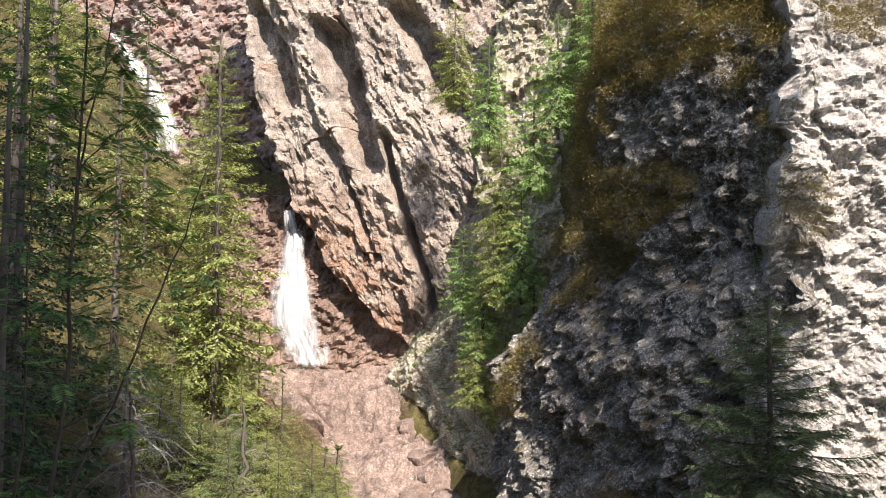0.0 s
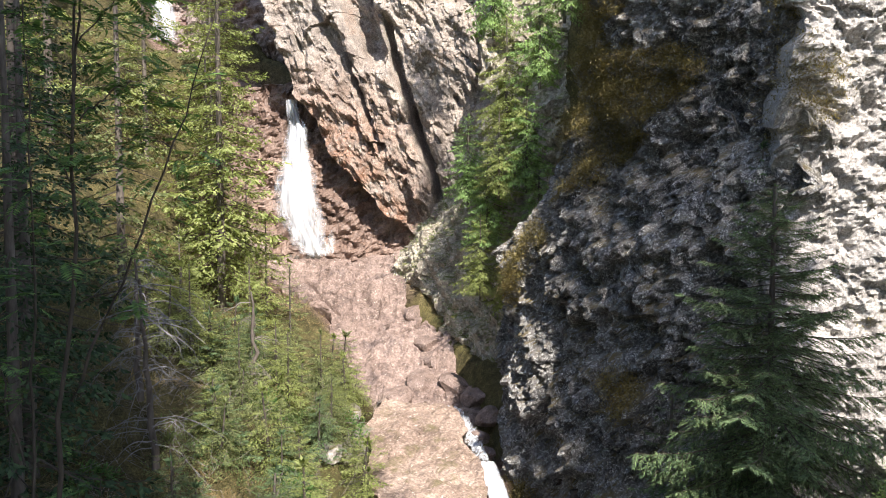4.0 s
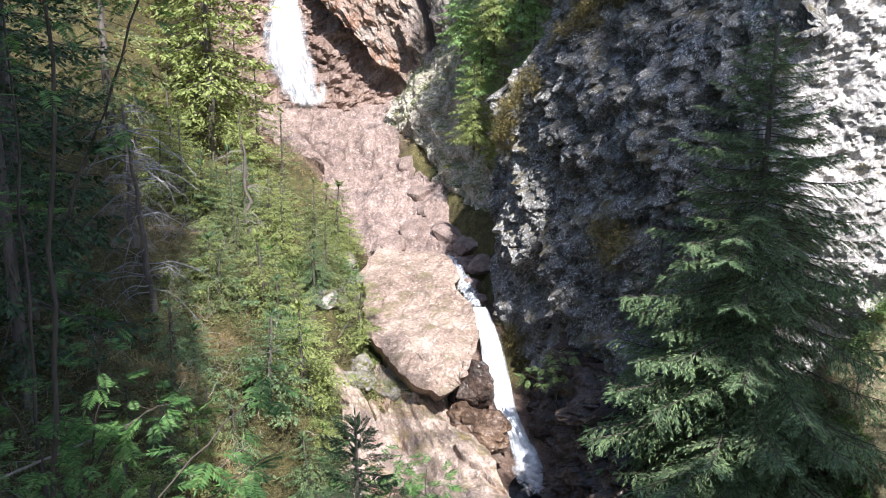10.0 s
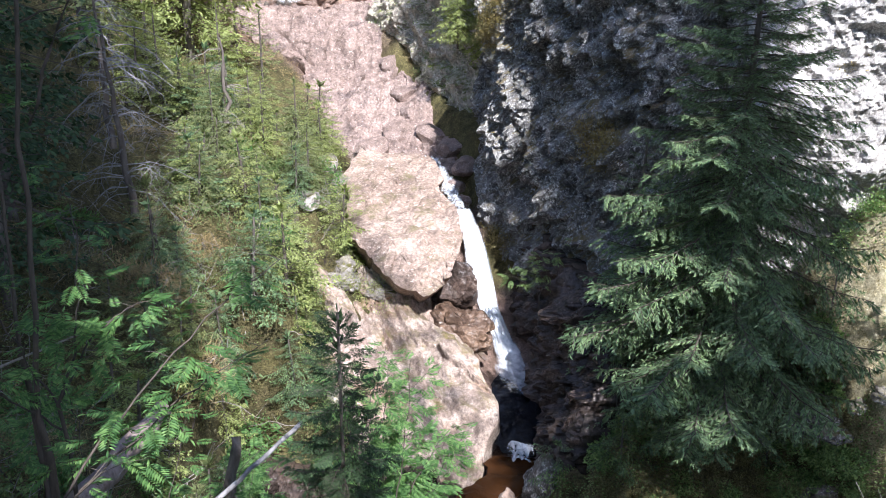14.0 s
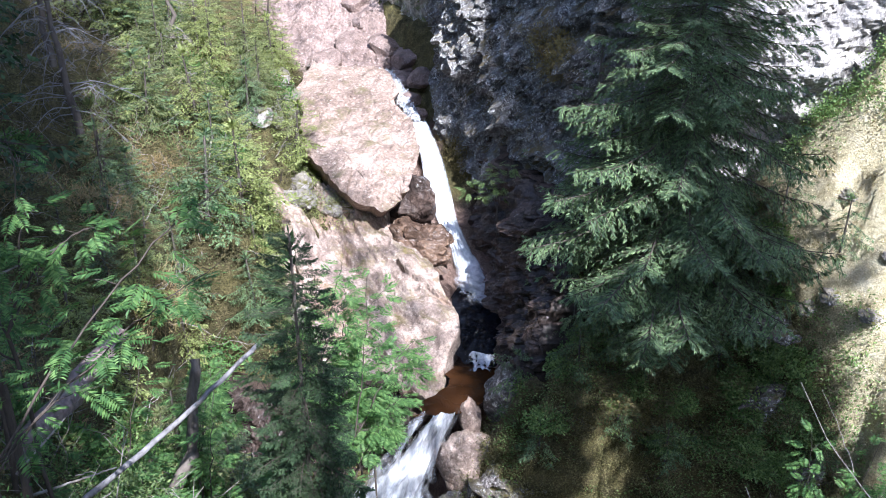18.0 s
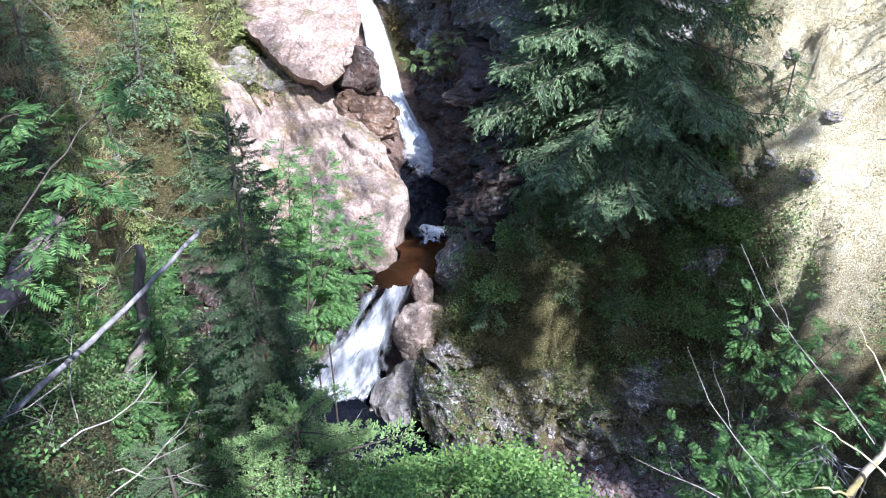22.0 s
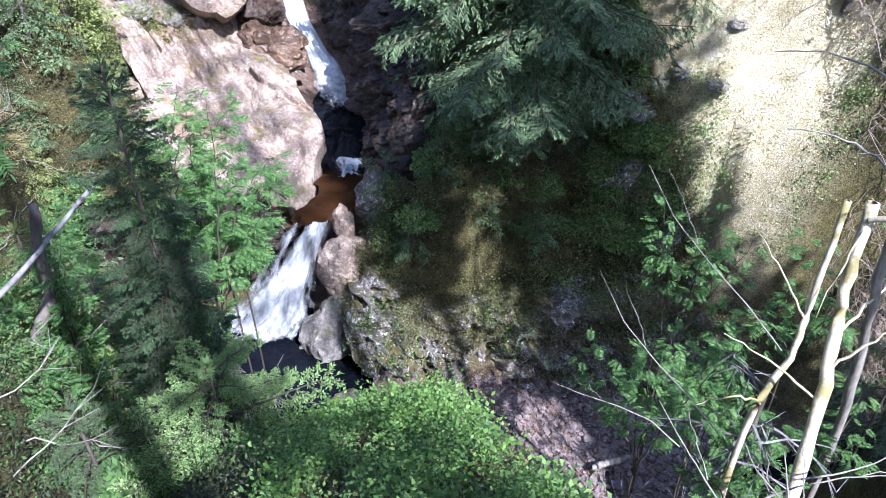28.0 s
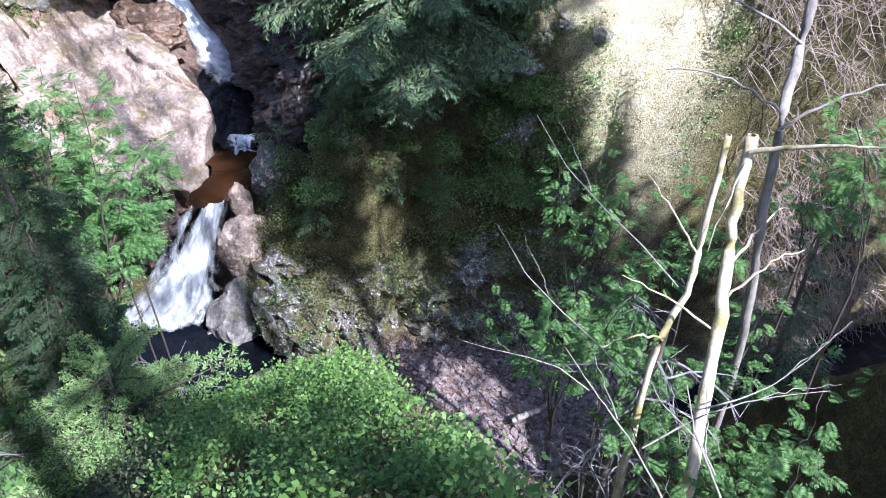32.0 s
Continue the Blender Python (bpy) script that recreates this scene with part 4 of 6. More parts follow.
def needled(rng, twigs=16, sub=6, per=15):
    """A near bough of length 1: shoots set with single needles."""
    ps, ds = [], []
    wood = Soup(4)
    ax = lambda u: np.array([u, 0.02 * math.sin(4 * u), 0.10 * u - 0.16 * u * u])
    wood.add(*tube([ax(u) for u in np.linspace(0, 1, 6)], np.linspace(0.012, 0.003, 6), 5))
    shoots_ = []
    for k in range(twigs):
        u = 0.15 + 0.8 * (k + rng.uniform(0, 1)) / twigs
        s = 1 if k % 2 else -1
        ln = (0.40 - 0.27 * u) * rng.uniform(0.8, 1.15)
        a = radians(rng.uniform(45, 62))
        d = unit(np.array([math.cos(a), s * math.sin(a), rng.uniform(-0.2, 0.12)]))
        p0 = ax(u)
        shoots_.append((p0, d, ln))
        for j in range(sub):
            q = 0.3 + 0.65 * j / sub
            d2 = unit(d + (1 if j % 2 else -1) * 0.85 * np.cross(d, [0, 0, 1]) + rng.normal(size=3) * 0.12)
            shoots_.append((p0 + d * ln * q, d2, ln * 0.42 * (1.1 - q)))
    shoots_.append((ax(0.7), unit(ax(1.0) - ax(0.7)), 0.33))
    for p0, d, ln in shoots_:
        wood.add(*tube([p0, p0 + d * ln], [0.0035, 0.0015], 3))
        n = max(6, int(per * ln / 0.09))
        q = rng.uniform(0.05, 1, n)
        side = unit(np.cross(d, rng.normal(size=(n, 3))))
        ps.append(p0 + d * (ln * q)[:, None]), ds.append(unit(side + d * 0.8))
    p, d = np.concatenate(ps), np.concatenate(ds)
    s = unit(np.cross(d, rng.normal(size=d.shape)))
    v, f = blades(p, d, s, rng.uniform(0.026, 0.044, len(p)), np.full(len(p), 0.0055))
    return v, f, np.concatenate(wood.v), np.concatenate(wood.f)


BOUGH_NEEDLE = [needled(RNG) for _ in range(3)]


def pinnate(rng, n=8, w=0.135):
    """A rowan leaf of length 1 along +x: paired pointed leaflets and one at the tip."""
    ps, ds, ls = [], [], []
    for k in range(n):
        u = 0.22 + 0.72 * k / n
        for s in (-1, 1):
            ps.append([u, 0, -0.15 * u * u])
            ds.append([0.55, s, -0.18 + rng.normal() * 0.08])
            ls.append(0.36 * math.sin(math.pi * (0.28 + 0.55 * k / n)) * rng.uniform(0.9, 1.1))
    ps.append([0.94, 0, -0.14]), ds.append([1, 0, -0.3]), ls.append(0.3)
    p, d, l = np.array(ps), unit(np.array(ds)), np.array(ls)
    s = unit(np.cross(d, [0, 0, 1]))
    v, f = blades(p, d, s, l, l * w)
    # fold each leaflet a little
    v = v.reshape(-1, 4, 3)
    v[:, [1, 3], 2] += 0.02
    rv, rf = blades(np.array([[0.0, 0, 0]]), unit(np.array([[1, 0, -0.15]])), np.array([[0, 1.0, 0]]), np.array([1.0]), np.array([0.008]))
    v = np.concatenate([v.reshape(-1, 3), rv])
    return v, np.concatenate([f, rf + len(v) - 4])


PINNATE = [pinnate(RNG) for _ in range(4)]


def curve_pts(a, b, n=10, bend=(0, 0, 0), wob=0.02, rng=None):
    a, b = np.array(a, float), np.array(b, float)
    q = np.linspace(0, 1, n)[:, None]
    p = a + (b - a) * q + np.array(bend) * (4 * q * (1 - q))
    if rng is not None:
        p[1:-1] += rng.normal(size=(n - 2, 3)) * wob
    return p


def rowan(stems, seed, leaf=0.2, per=12, label="", name="rowan_sapling", start=0.3, mat=None, bark=None, group="", spread=1.0):
    """Stems are (foot, top, bend, radius); pinnate leaves in tufts along the upper part."""
    rng = np.random.default_rng(seed)
    root = tagged(new(name), label, "tree", group)
    root.location = stems[0][0]
    o = np.array(stems[0][0])
    low = ground_z(o[0], o[1])
    if o[2] > low:                                        # the common foot reaches the ground
        v, f = tube(curve_pts((0, 0, 0.02), (-0.05, 0, low - o[2] - 0.05), 6, (0.04, 0.03, 0), 0.01, rng), np.linspace(stems[0][3], stems[0][3] * 1.3, 6), 7)
        part("stem", mesh_np("stem", v, f, bark or M_TWIG, True), root)
    so = Soup(3)
    for foot, top, bend, rad in stems:
        pts = curve_pts(foot, top, 16, bend, 0.012, rng) - o
        v, f = tube(pts, np.linspace(rad, rad * 0.25, 16) * 0.7, 7)
        part("stem", mesh_np("stem", v, f, bark or M_TWIG, True), root)
        for k in range(per):
            q = start + (1 - start) * (k + rng.uniform(0, 0.9)) / per
            p = np.array([np.interp(q, np.linspace(0, 1, 16), pts[:, i]) for i in range(3)])
            a = k * 2.4 + rng.uniform(-0.4, 0.4)
            arm = np.array([math.cos(a), math.sin(a), 0.35]) * rng.uniform(0.05, 0.35) * spread * (1.1 - 0.6 * q)
            tip = p + arm
            v, f = tube([p, (p + tip) / 2 + [0, 0, 0.02], tip], [rad * 0.25, rad * 0.18, rad * 0.1], 4)
            part("twig", mesh_np("twig", v, f, M_TWIG), root) if k % 4 == 0 else None
            for j in range(rng.integers(2, 5)):
                lv, lf = PINNATE[rng.integers(4)]
                sz = leaf * rng.uniform(0.7, 1.15)
                m = rot_z(a + rng.uniform(-1.3, 1.3)) @ rot_y(radians(rng.uniform(-25, 35))) * sz
                so.add(lv @ m.T + tip * rng.uniform(0.85, 1) + (p - tip * 0.0) * 0, lf)
    tagged(part("foliage", so.mesh("foliage", mat or M_ROWAN), root), kind="stuff")
    return root


def scatter(n, region, seed, keep=None):
    """n points over a rectangle of the plan, on the ground."""
    rng = np.random.default_rng(seed)
    x = rng.uniform(region[0], region[1], n)
    y = rng.uniform(region[2], region[3], n)
    if keep is not None:
        m = keep(x, y, rng)
        x, y = x[m], y[m]
    return np.stack([x, y, height(x, y)], 1), rng


def shoots(pts, rng, leaves, size, tall, wide, width=0.38, upright=0.4):
    """Leafy shoots on points: small pointed leaves round a short stem."""
    n = len(pts)
    base = np.repeat(pts, leaves, 0)
    m = len(base)
    tl = np.repeat(rng.uniform(0.5, 1.0, n) * tall, leaves)
    q = rng.uniform(0.15, 1, m)
    off = rng.normal(size=(m, 3)) * wide * np.array([1, 1, 0.4])
    p = base + off + np.stack([q * 0, q * 0, q * tl], 1)
    d = unit(rng.normal(size=(m, 3)) * [1, 1, 0.5] + [0, 0, upright])
    s = unit(np.cross(d, rng.normal(size=(m, 3)) * 0.4 + [0, 0, 1]))
    ln = size * rng.uniform(0.6, 1.25, m)
    return blades(p, d, s, ln, ln * width * 0.5)


def stuff(name, v, f, mat, label, category):
    return tagged(new(name, mesh_np(name, v, f, mat)), label, category, kind="stuff")


def bush(at, r, h, seed, mat, leaf=0.07, n=420, label="", group="", width=0.45):
    """A low bush: leaves thick towards the outside, on thin stems."""
    rng = np.random.default_rng(seed)
    root = tagged(new("bush"), label, "bush", group)
    root.location = at
    d = unit(rng.normal(size=(n, 3)))
    d[:, 2] = np.abs(d[:, 2])
    rad = rng.uniform(0.45, 1.0, n) ** 0.6 * (1 + 0.35 * fbm(d * 1.6 + seed, 2, seed % 50))
    p = d * rad[:, None] * [r, r, h]
    s = unit(np.cross(d + rng.normal(size=(n, 3)) * 0.7, [0, 0, 1]))
    dd = unit(d * [1, 1, 0.5] + rng.normal(size=(n, 3)) * 0.6)
    ln = leaf * rng.uniform(0.6, 1.3, n)
    v, f = blades(p, dd, unit(np.cross(dd, rng.normal(size=(n, 3)) * 0.5 + [0, 0, 1])), ln, ln * width * 0.5)
    tagged(part("foliage", mesh_np("foliage", v, f, mat), root), kind="stuff")
    so = Soup(4)
    for k in range(9):
        e = p[rng.integers(n)] * 0.9
        so.add(*tube([[0, 0, -0.1], e * 0.5 + [0, 0, 0.05], e], [0.01, 0.006, 0.002], 4))
    tagged(part("stem", so.mesh("stem", M_TWIG), root), kind="stuff")
    return root

# ---- trees of the far slope and the cliff ----
def on_ground(x, y, sink=0.05):
    return (x, y, ground_z(x, y) - sink)


spruce((4.3, 11.4, ground_z(4.3, 11.4) - 0.1), 7.2, 2.55, 1, BOUGH_FINE, 300, label="large dark green spruce on the mossy bank, shaded", low=0.1, taper=0.62, droop=0.45)
spruce((3.4, 12.9, ground_z(3.4, 12.9) - 0.1), 4.6, 1.3, 3, BOUGH_MID, 70, label="smaller dark spruce beside the large one", taper=0.6)
spruce(on_ground(-6.4, 24.3), 19.4 - ground_z(-6.4, 24.3), 2.2, 2, BOUGH_MID, 190, M_NEEDLE_SUN, label="slender sunlit spruce beside the middle fall", bare=0.15, taper=0.6)
# needle colour carries the light: darkened nearer than y 17, brightened beyond
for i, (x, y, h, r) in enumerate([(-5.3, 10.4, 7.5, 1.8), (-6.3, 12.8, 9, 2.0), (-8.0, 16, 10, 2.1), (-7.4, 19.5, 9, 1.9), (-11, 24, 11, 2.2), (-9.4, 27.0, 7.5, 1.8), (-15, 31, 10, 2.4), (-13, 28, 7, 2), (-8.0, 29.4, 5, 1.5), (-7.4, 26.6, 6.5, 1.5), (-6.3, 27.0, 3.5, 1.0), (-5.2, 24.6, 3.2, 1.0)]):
    spruce(on_ground(x, y), h, r, 20 + i, BOUGH_MID, 95, M_SHADE if y < 17 else (M_NEEDLE_SUN if y > 22 else M_NEEDLE_LIT), label="tall dark spruce on the shaded slope", bare=0.3, group="spruces on the slope", taper=0.6)
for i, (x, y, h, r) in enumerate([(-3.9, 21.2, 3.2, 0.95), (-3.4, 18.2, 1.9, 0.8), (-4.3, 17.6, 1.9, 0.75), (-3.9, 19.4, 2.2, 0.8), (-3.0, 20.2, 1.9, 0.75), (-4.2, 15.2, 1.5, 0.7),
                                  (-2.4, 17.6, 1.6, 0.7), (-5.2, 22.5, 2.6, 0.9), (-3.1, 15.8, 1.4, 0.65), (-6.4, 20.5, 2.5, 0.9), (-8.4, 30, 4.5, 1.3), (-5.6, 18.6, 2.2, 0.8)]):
    spruce(on_ground(x, y), h, r, 40 + i, BOUGH_MID, 84, M_NEEDLE_SUN if i % 2 else M_NEEDLE_LIT, label="small sunlit young spruce on the slope", group="young spruces", taper=0.7)
for i, (x, y, z, h, r) in enumerate([(3.9, 16.6, 15.0, 2.6, 0.9), (4.6, 15.4, 16.4, 2.6, 0.8), (5.0, 13.8, 11.0, 1.6, 0.6)]):
    spruce((x, y, z), h, r, 90 + i, BOUGH_MID, 50, label="dark spruce on a ledge of the cliff", group="spruces on the cliff", taper=0.65, droop=0.8)

# brightened needle colours stand in for sun on these trees
for i, (x, y, z, h, r) in enumerate([(1.7, 22.8, 13.4, 2.8, 1.1), (2.5, 22.4, 14.6, 2.8, 1.1), (1.25, 23.2, 10.5, 2.4, 1.0), (1.8, 22.6, 8.9, 2.2, 1.0), (2.2, 22.5, 12.0, 2.6, 1.1), (3.1, 22.3, 16.2, 3.0, 1.2), (1.05, 22.8, 9.2, 2.0, 0.9), (0.75, 24.0, 11.6, 2.2, 0.9),
                                     (1.4, 23.6, 16.0, 3.0, 1.1), (0.5, 25.6, 17.6, 3.0, 1.1), (2.5, 22.3, 10.4, 2.2, 1.0), (3.9, 21.8, 17.6, 2.6, 1.0), (1.5, 22.5, 11.8, 2.2, 0.9)]):
    spruce((x - 0.2, y - 0.5, z), h, r, 100 + i, BOUGH_MID, 100, M_YOUNG if i % 3 else M_NEEDLE_SUN, label="sunlit bright green spruce in the gully between slab and cliff", group="spruces between slab and cliff", taper=0.6, droop=0.8)

# unseen trees added beyond the view, placed so that their shade falls on the far bank
for i, (x, y, top, r) in enumerate([(7.6, 0.2, 25.2, 0.75), (8.6, -0.6, 35.2, 1.2), (10.0, -2.0, 40.5, 1.2), (9.6, 0.4, 34, 1.1), (9.96, -3.0, 38.3, 1.2), (11.0, -3.4, 37.5, 1.0), (8.95, -2.4, 32.5, 1.1),
                                   (6.3, 0.0, 20, 1.25), (9.7, 0.3, 19, 0.9), (10.8, 0.0, 14.6, 1.4), (12.8, 0.2, 13.5, 1.4)]):
    spruce(on_ground(x, y), top - ground_z(x, y), r, 70 + i, BOUGH_DENSE, 170 if i < 7 else 112, label="unseen spruce added to shade the cliff and far bank", group="spruces further along the bank", bare=(0.95, 0.9, 0.75, 0.75, 0.75, 0.75, 0.9)[i] if i < 7 else 0.2, low=0.62 if i == 7 else 0.06, taper=0.35, droop=0.2)

# unseen trees added behind the viewpoint, which shade the near slope and dapple the rocks
for i, (x, y, top, low, kind) in enumerate([(-3.4, -3.2, 40, 0.35, BOUGH_DENSE), (-1.5, -3.4, 42, 0.2, BOUGH_DENSE), (0.6, -3.2, 40, 0.36, BOUGH_DENSE), (-5.2, -2.6, 38, 0.35, BOUGH_DENSE), (-0.5, -2.3, 41, 0.15, BOUGH_DENSE), (5.0, -0.4, 29, 0.38, BOUGH_MID), (2.2, -3.8, 40.5, 0.77, BOUGH_DENSE)]):
    spruce(on_ground(x, y), top - ground_z(x, y), 1.6, 170 + i, kind, 290 if i < 5 else 80, label="unseen spruce added behind the viewpoint to cast shade", group="spruces behind the viewpoint", low=low, taper=0.35, droop=0.2, stout=0.45)

# one more unseen blocker, slim, for a narrow shadow
spruce(on_ground(2.6, -2.8), 21.5 - ground_z(2.6, -2.8), 0.9, 189, BOUGH_DENSE, 60, label="slim unseen spruce added behind the viewpoint to cast shade", low=0.62, taper=0.4, droop=0.3)

# unseen trees added along the near side, out of view, to close off sky light
for i, (x, y, h) in enumerate([(-4.6, 0.8, 18), (-6.2, 3.0, 20), (-8.2, 5.6, 19), (-7.4, 0.4, 21), (-10.4, 8.2, 18), (-5.6, -1.2, 19)]):
    spruce(on_ground(x, y), h, 1.7, 190 + i, BOUGH_DENSE, 120, label="unseen spruce added along the near side to close off the sky", group="spruces along the near side", stout=0.6, low=0.08, taper=0.4, droop=0.3)

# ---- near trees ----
# the narrow spruce gets the darkened needles because it stands in shade
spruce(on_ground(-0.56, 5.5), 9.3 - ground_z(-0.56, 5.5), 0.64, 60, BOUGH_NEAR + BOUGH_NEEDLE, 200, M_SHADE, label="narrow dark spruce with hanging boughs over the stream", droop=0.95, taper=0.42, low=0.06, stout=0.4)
spruce(on_ground(-0.3, 4.75), 7.35 - ground_z(-0.3, 4.75), 1.15, 62, BOUGH_NEEDLE, 24, M_YOUNG, label="small bright spruce with fresh shoots at the mound's edge", droop=-0.1, taper=0.5, low=0.25, stout=0.5)
spruce(on_ground(-1.3, 4.9), 1.2, 0.7, 63, BOUGH_NEEDLE, 20, M_NEEDLE, label="low dark spruce beneath the narrow one", droop=0, taper=0.5, low=0.2)

rowan([((-2.55, 5.2, 8.6), (-2.2, 5.2, 14.3), (0.10, 0, 0), 0.028), ((-2.3, 5.2, 10.6), (-1.35, 5.3, 13.1), (0.0, 0, -0.12), 0.016), ((-2.25, 5.2, 12.4), (-2.0, 5.3, 14.2), (0, 0, 0), 0.012), ((-2.2, 5.2, 12.75), (-1.75, 5.3, 13.2), (0, 0, 0.05), 0.008), ((-2.2, 5.2, 13.1), (-1.92, 5.3, 13.75), (0, 0, 0), 0.008),
       ((-2.2, 5.2, 13.0), (-2.6, 5.3, 13.7), (0, 0, 0), 0.008), ((-2.2, 5.2, 12.3), (-1.8, 5.3, 12.6), (0, 0, 0.04), 0.008), ((-2.25, 5.2, 11.9), (-2.6, 5.2, 12.4), (0, 0, 0), 0.008)],
      1, 0.2, 13, "slender rowan sapling with pinnate leaves", start=0.45)
rowan([((-2.9, 5.8, 8.8), (-2.8, 5.8, 13.4), (0.05, 0, 0), 0.02), ((-2.9, 5.8, 10.0), (-3.3, 5.9, 11.6), (0, 0, 0), 0.012)], 2, 0.2, 14, "slender rowan sapling with pinnate leaves", start=0.3)
rowan([((-2.5, 5.4, 8.6), (-2.3, 5.6, 10.0), (0.1, 0, 0), 0.014), ((-2.5, 5.4, 8.6), (-2.9, 5.2, 9.8), (0, 0, 0), 0.012), ((-2.5, 5.4, 8.6), (-1.9, 5.8, 9.2), (0, 0, 0.2), 0.012), ((-2.5, 5.4, 8.4), (-3.1, 5.0, 9.2), (0, 0, 0), 0.012)],
      3, 0.2, 16, "leafy rowan bush lit by the sun", start=0.2)
rowan([((-2.2, 4.2, 8.4), (-0.85, 5.3, 9.75), (0, 0, 0.18), 0.014), ((-2.2, 4.2, 8.4), (-1.0, 5.3, 9.15), (0, 0, 0.1), 0.012), ((-2.4, 4.3, 8.0), (-1.6, 5.2, 8.6), (0, 0, 0.2), 0.01)],
      4, 0.2, 13, "rowan boughs reaching over the slope", start=0.25)
rowan([((-0.5, 6.9, 5.6), (-0.1, 7.2, 8.0), (0.1, 0, 0), 0.015), ((-0.5, 6.9, 5.6), (0.35, 7.7, 7.0), (0, 0, 0.3), 0.013), ((-0.5, 6.9, 5.6), (-0.6, 6.8, 7.7), (0, 0, 0.1), 0.013), ((-0.4, 6.9, 5.6), (0.2, 7.3, 6.6), (0, 0, 0.2), 0.012), ((-0.5, 6.9, 5.6), (-1.3, 7.2, 7.2), (0, 0, 0.1), 0.013)],
      5, 0.19, 15, "rowan bush behind the narrow spruce", start=0.3)
rowan([((-2.6, 6.8, 5.6), (-2.2, 7.2, 7.4), (0, 0, 0), 0.012), ((-2.6, 6.8, 5.6), (-1.5, 7.6, 6.9), (0, 0, 0.2), 0.012), ((-3.2, 7.2, 6.0), (-3.4, 7.6, 7.8), (0, 0, 0), 0.012), ((-2.6, 6.8, 5.6), (-3.1, 6.2, 7.2), (0, 0, 0), 0.012)],
      6, 0.18, 14, "rowan bush on the slope", start=0.25)
rowan([((2.2, 15.2, 5.2), (2.45, 14.7, 6.6), (0, 0, 0), 0.012), ((2.2, 15.2, 5.2), (1.5, 15.0, 5.75), (0, 0, 0.1), 0.01), ((2.2, 15.2, 5.2), (1.9, 14.9, 6.3), (0, 0, 0), 0.01)],
      7, 0.2, 9, "small leafy shrub overhanging the chute", start=0.2, mat=M_SHRUB)


def trunk(name, pts, r0, r1, mat, label, category="tree trunk", branches=(), sides=10, group=""):
    """A stem along points, with side branches given as (from, to, bend, radius)."""
    pts = np.array(pts, float)
    t = np.linspace(0, 1, len(pts))
    q = np.linspace(0, 1, 26)
    p = np.stack([np.interp(q, t, pts[:, i]) for i in range(3)], 1)
    rng = np.random.default_rng(int(abs(pts[0][0]) * 100) + 7)
    p[1:-1] += rng.normal(size=(24, 3)) * r0 * 0.12
    o = pts[0].copy()
    root = tagged(new(name), label, category, group)
    root.location = o
    v, f = tube(p - o, np.linspace(r0, r1, 26) * (1 + 0.08 * rng.normal(size=26)), sides)
    n = len(v)
    ends = np.array([[n - sides + i, n - sides + (i + 1) % sides, n - sides + (i + 2) % sides, n - sides + (i + 3) % sides] for i in range(0, sides - 2, 2)])
    part("stem", mesh_np("stem", v, np.concatenate([f, ends]), mat, True), root)
    for a, b, bend, r in branches:
        w = curve_pts(a, b, 12, bend, 0.008, rng) - o
        v, f = tube(w, np.linspace(r, r * 0.3, 12), 6)
        part("branch", mesh_np("branch", v, f, mat, True), root)
    return root


# broken pale trunks on the near bank
trunk("broken_rowan", [(2.9, 2.8, ground_z(2.9, 2.8) - 0.1), (3.3, 3.0, 4.6), (3.64, 3.26, 5.64), (4.07, 3.83, 6.61), (4.3, 4.16, 6.96), (4.4, 4.35, 7.42), (4.49, 4.47, 8.0)], 0.062, 0.045, M_BIRCH,
      "pale mossy rowan trunk broken off at the top", branches=[((4.45, 4.4, 7.9), (4.86, 3.66, 8.31), (0, 0, 0.04), 0.022), ((4.2, 4.0, 6.8), (4.75, 3.9, 7.25), (0, 0, 0.12), 0.014),
                                                                ((4.3, 4.16, 6.95), (5.2, 4.6, 7.0), (0, 0, 0.12), 0.015), ((4.1, 3.85, 6.6), (3.5, 4.4, 7.0), (0, 0, 0.05), 0.012), ((4.45, 4.4, 7.8), (4.1, 4.2, 7.2), (0.0, 0, 0.16), 0.011)])
trunk("broken_rowan", [(3.2, 3.6, ground_z(3.2, 3.6) - 0.1), (3.5, 3.9, 5.2), (3.75, 4.13, 6.37), (3.99, 4.19, 6.81), (4.13, 4.33, 7.18), (4.27, 4.47, 8.06)], 0.036, 0.026, M_BIRCH, "thinner pale trunk leaning beside the broken one",
      branches=[((3.8, 4.13, 6.4), (3.2, 4.1, 6.6), (0, 0, 0.08), 0.012), ((4.1, 4.3, 7.1), (3.8, 4.8, 7.7), (0, 0, 0.02), 0.01)])
trunk("grey_rowan", [(5.1, 4.5, ground_z(5.1, 4.5) - 0.1), (5.0, 4.4, 5.4), (4.9, 4.4, 6.3), (4.76, 4.4, 7.2), (4.74, 4.47, 8.0), (5.0, 4.75, 8.45), (5.13, 4.9, 8.9), (5.3, 5.0, 10.2)], 0.045, 0.034, M_DEAD, "smooth grey rowan trunk rising past the bank",
      branches=[((4.75, 4.5, 8.1), (4.1, 5.1, 8.3), (0, 0, 0.12), 0.012), ((4.7, 4.45, 8.0), (5.6, 4.1, 8.4), (0, 0, 0.12), 0.013), ((5.0, 4.75, 8.5), (3.9, 5.2, 8.9), (0, 0, 0.15), 0.012), ((5.13, 4.9, 8.9), (5.8, 4.9, 9.5), (0, 0, 0.05), 0.012)])
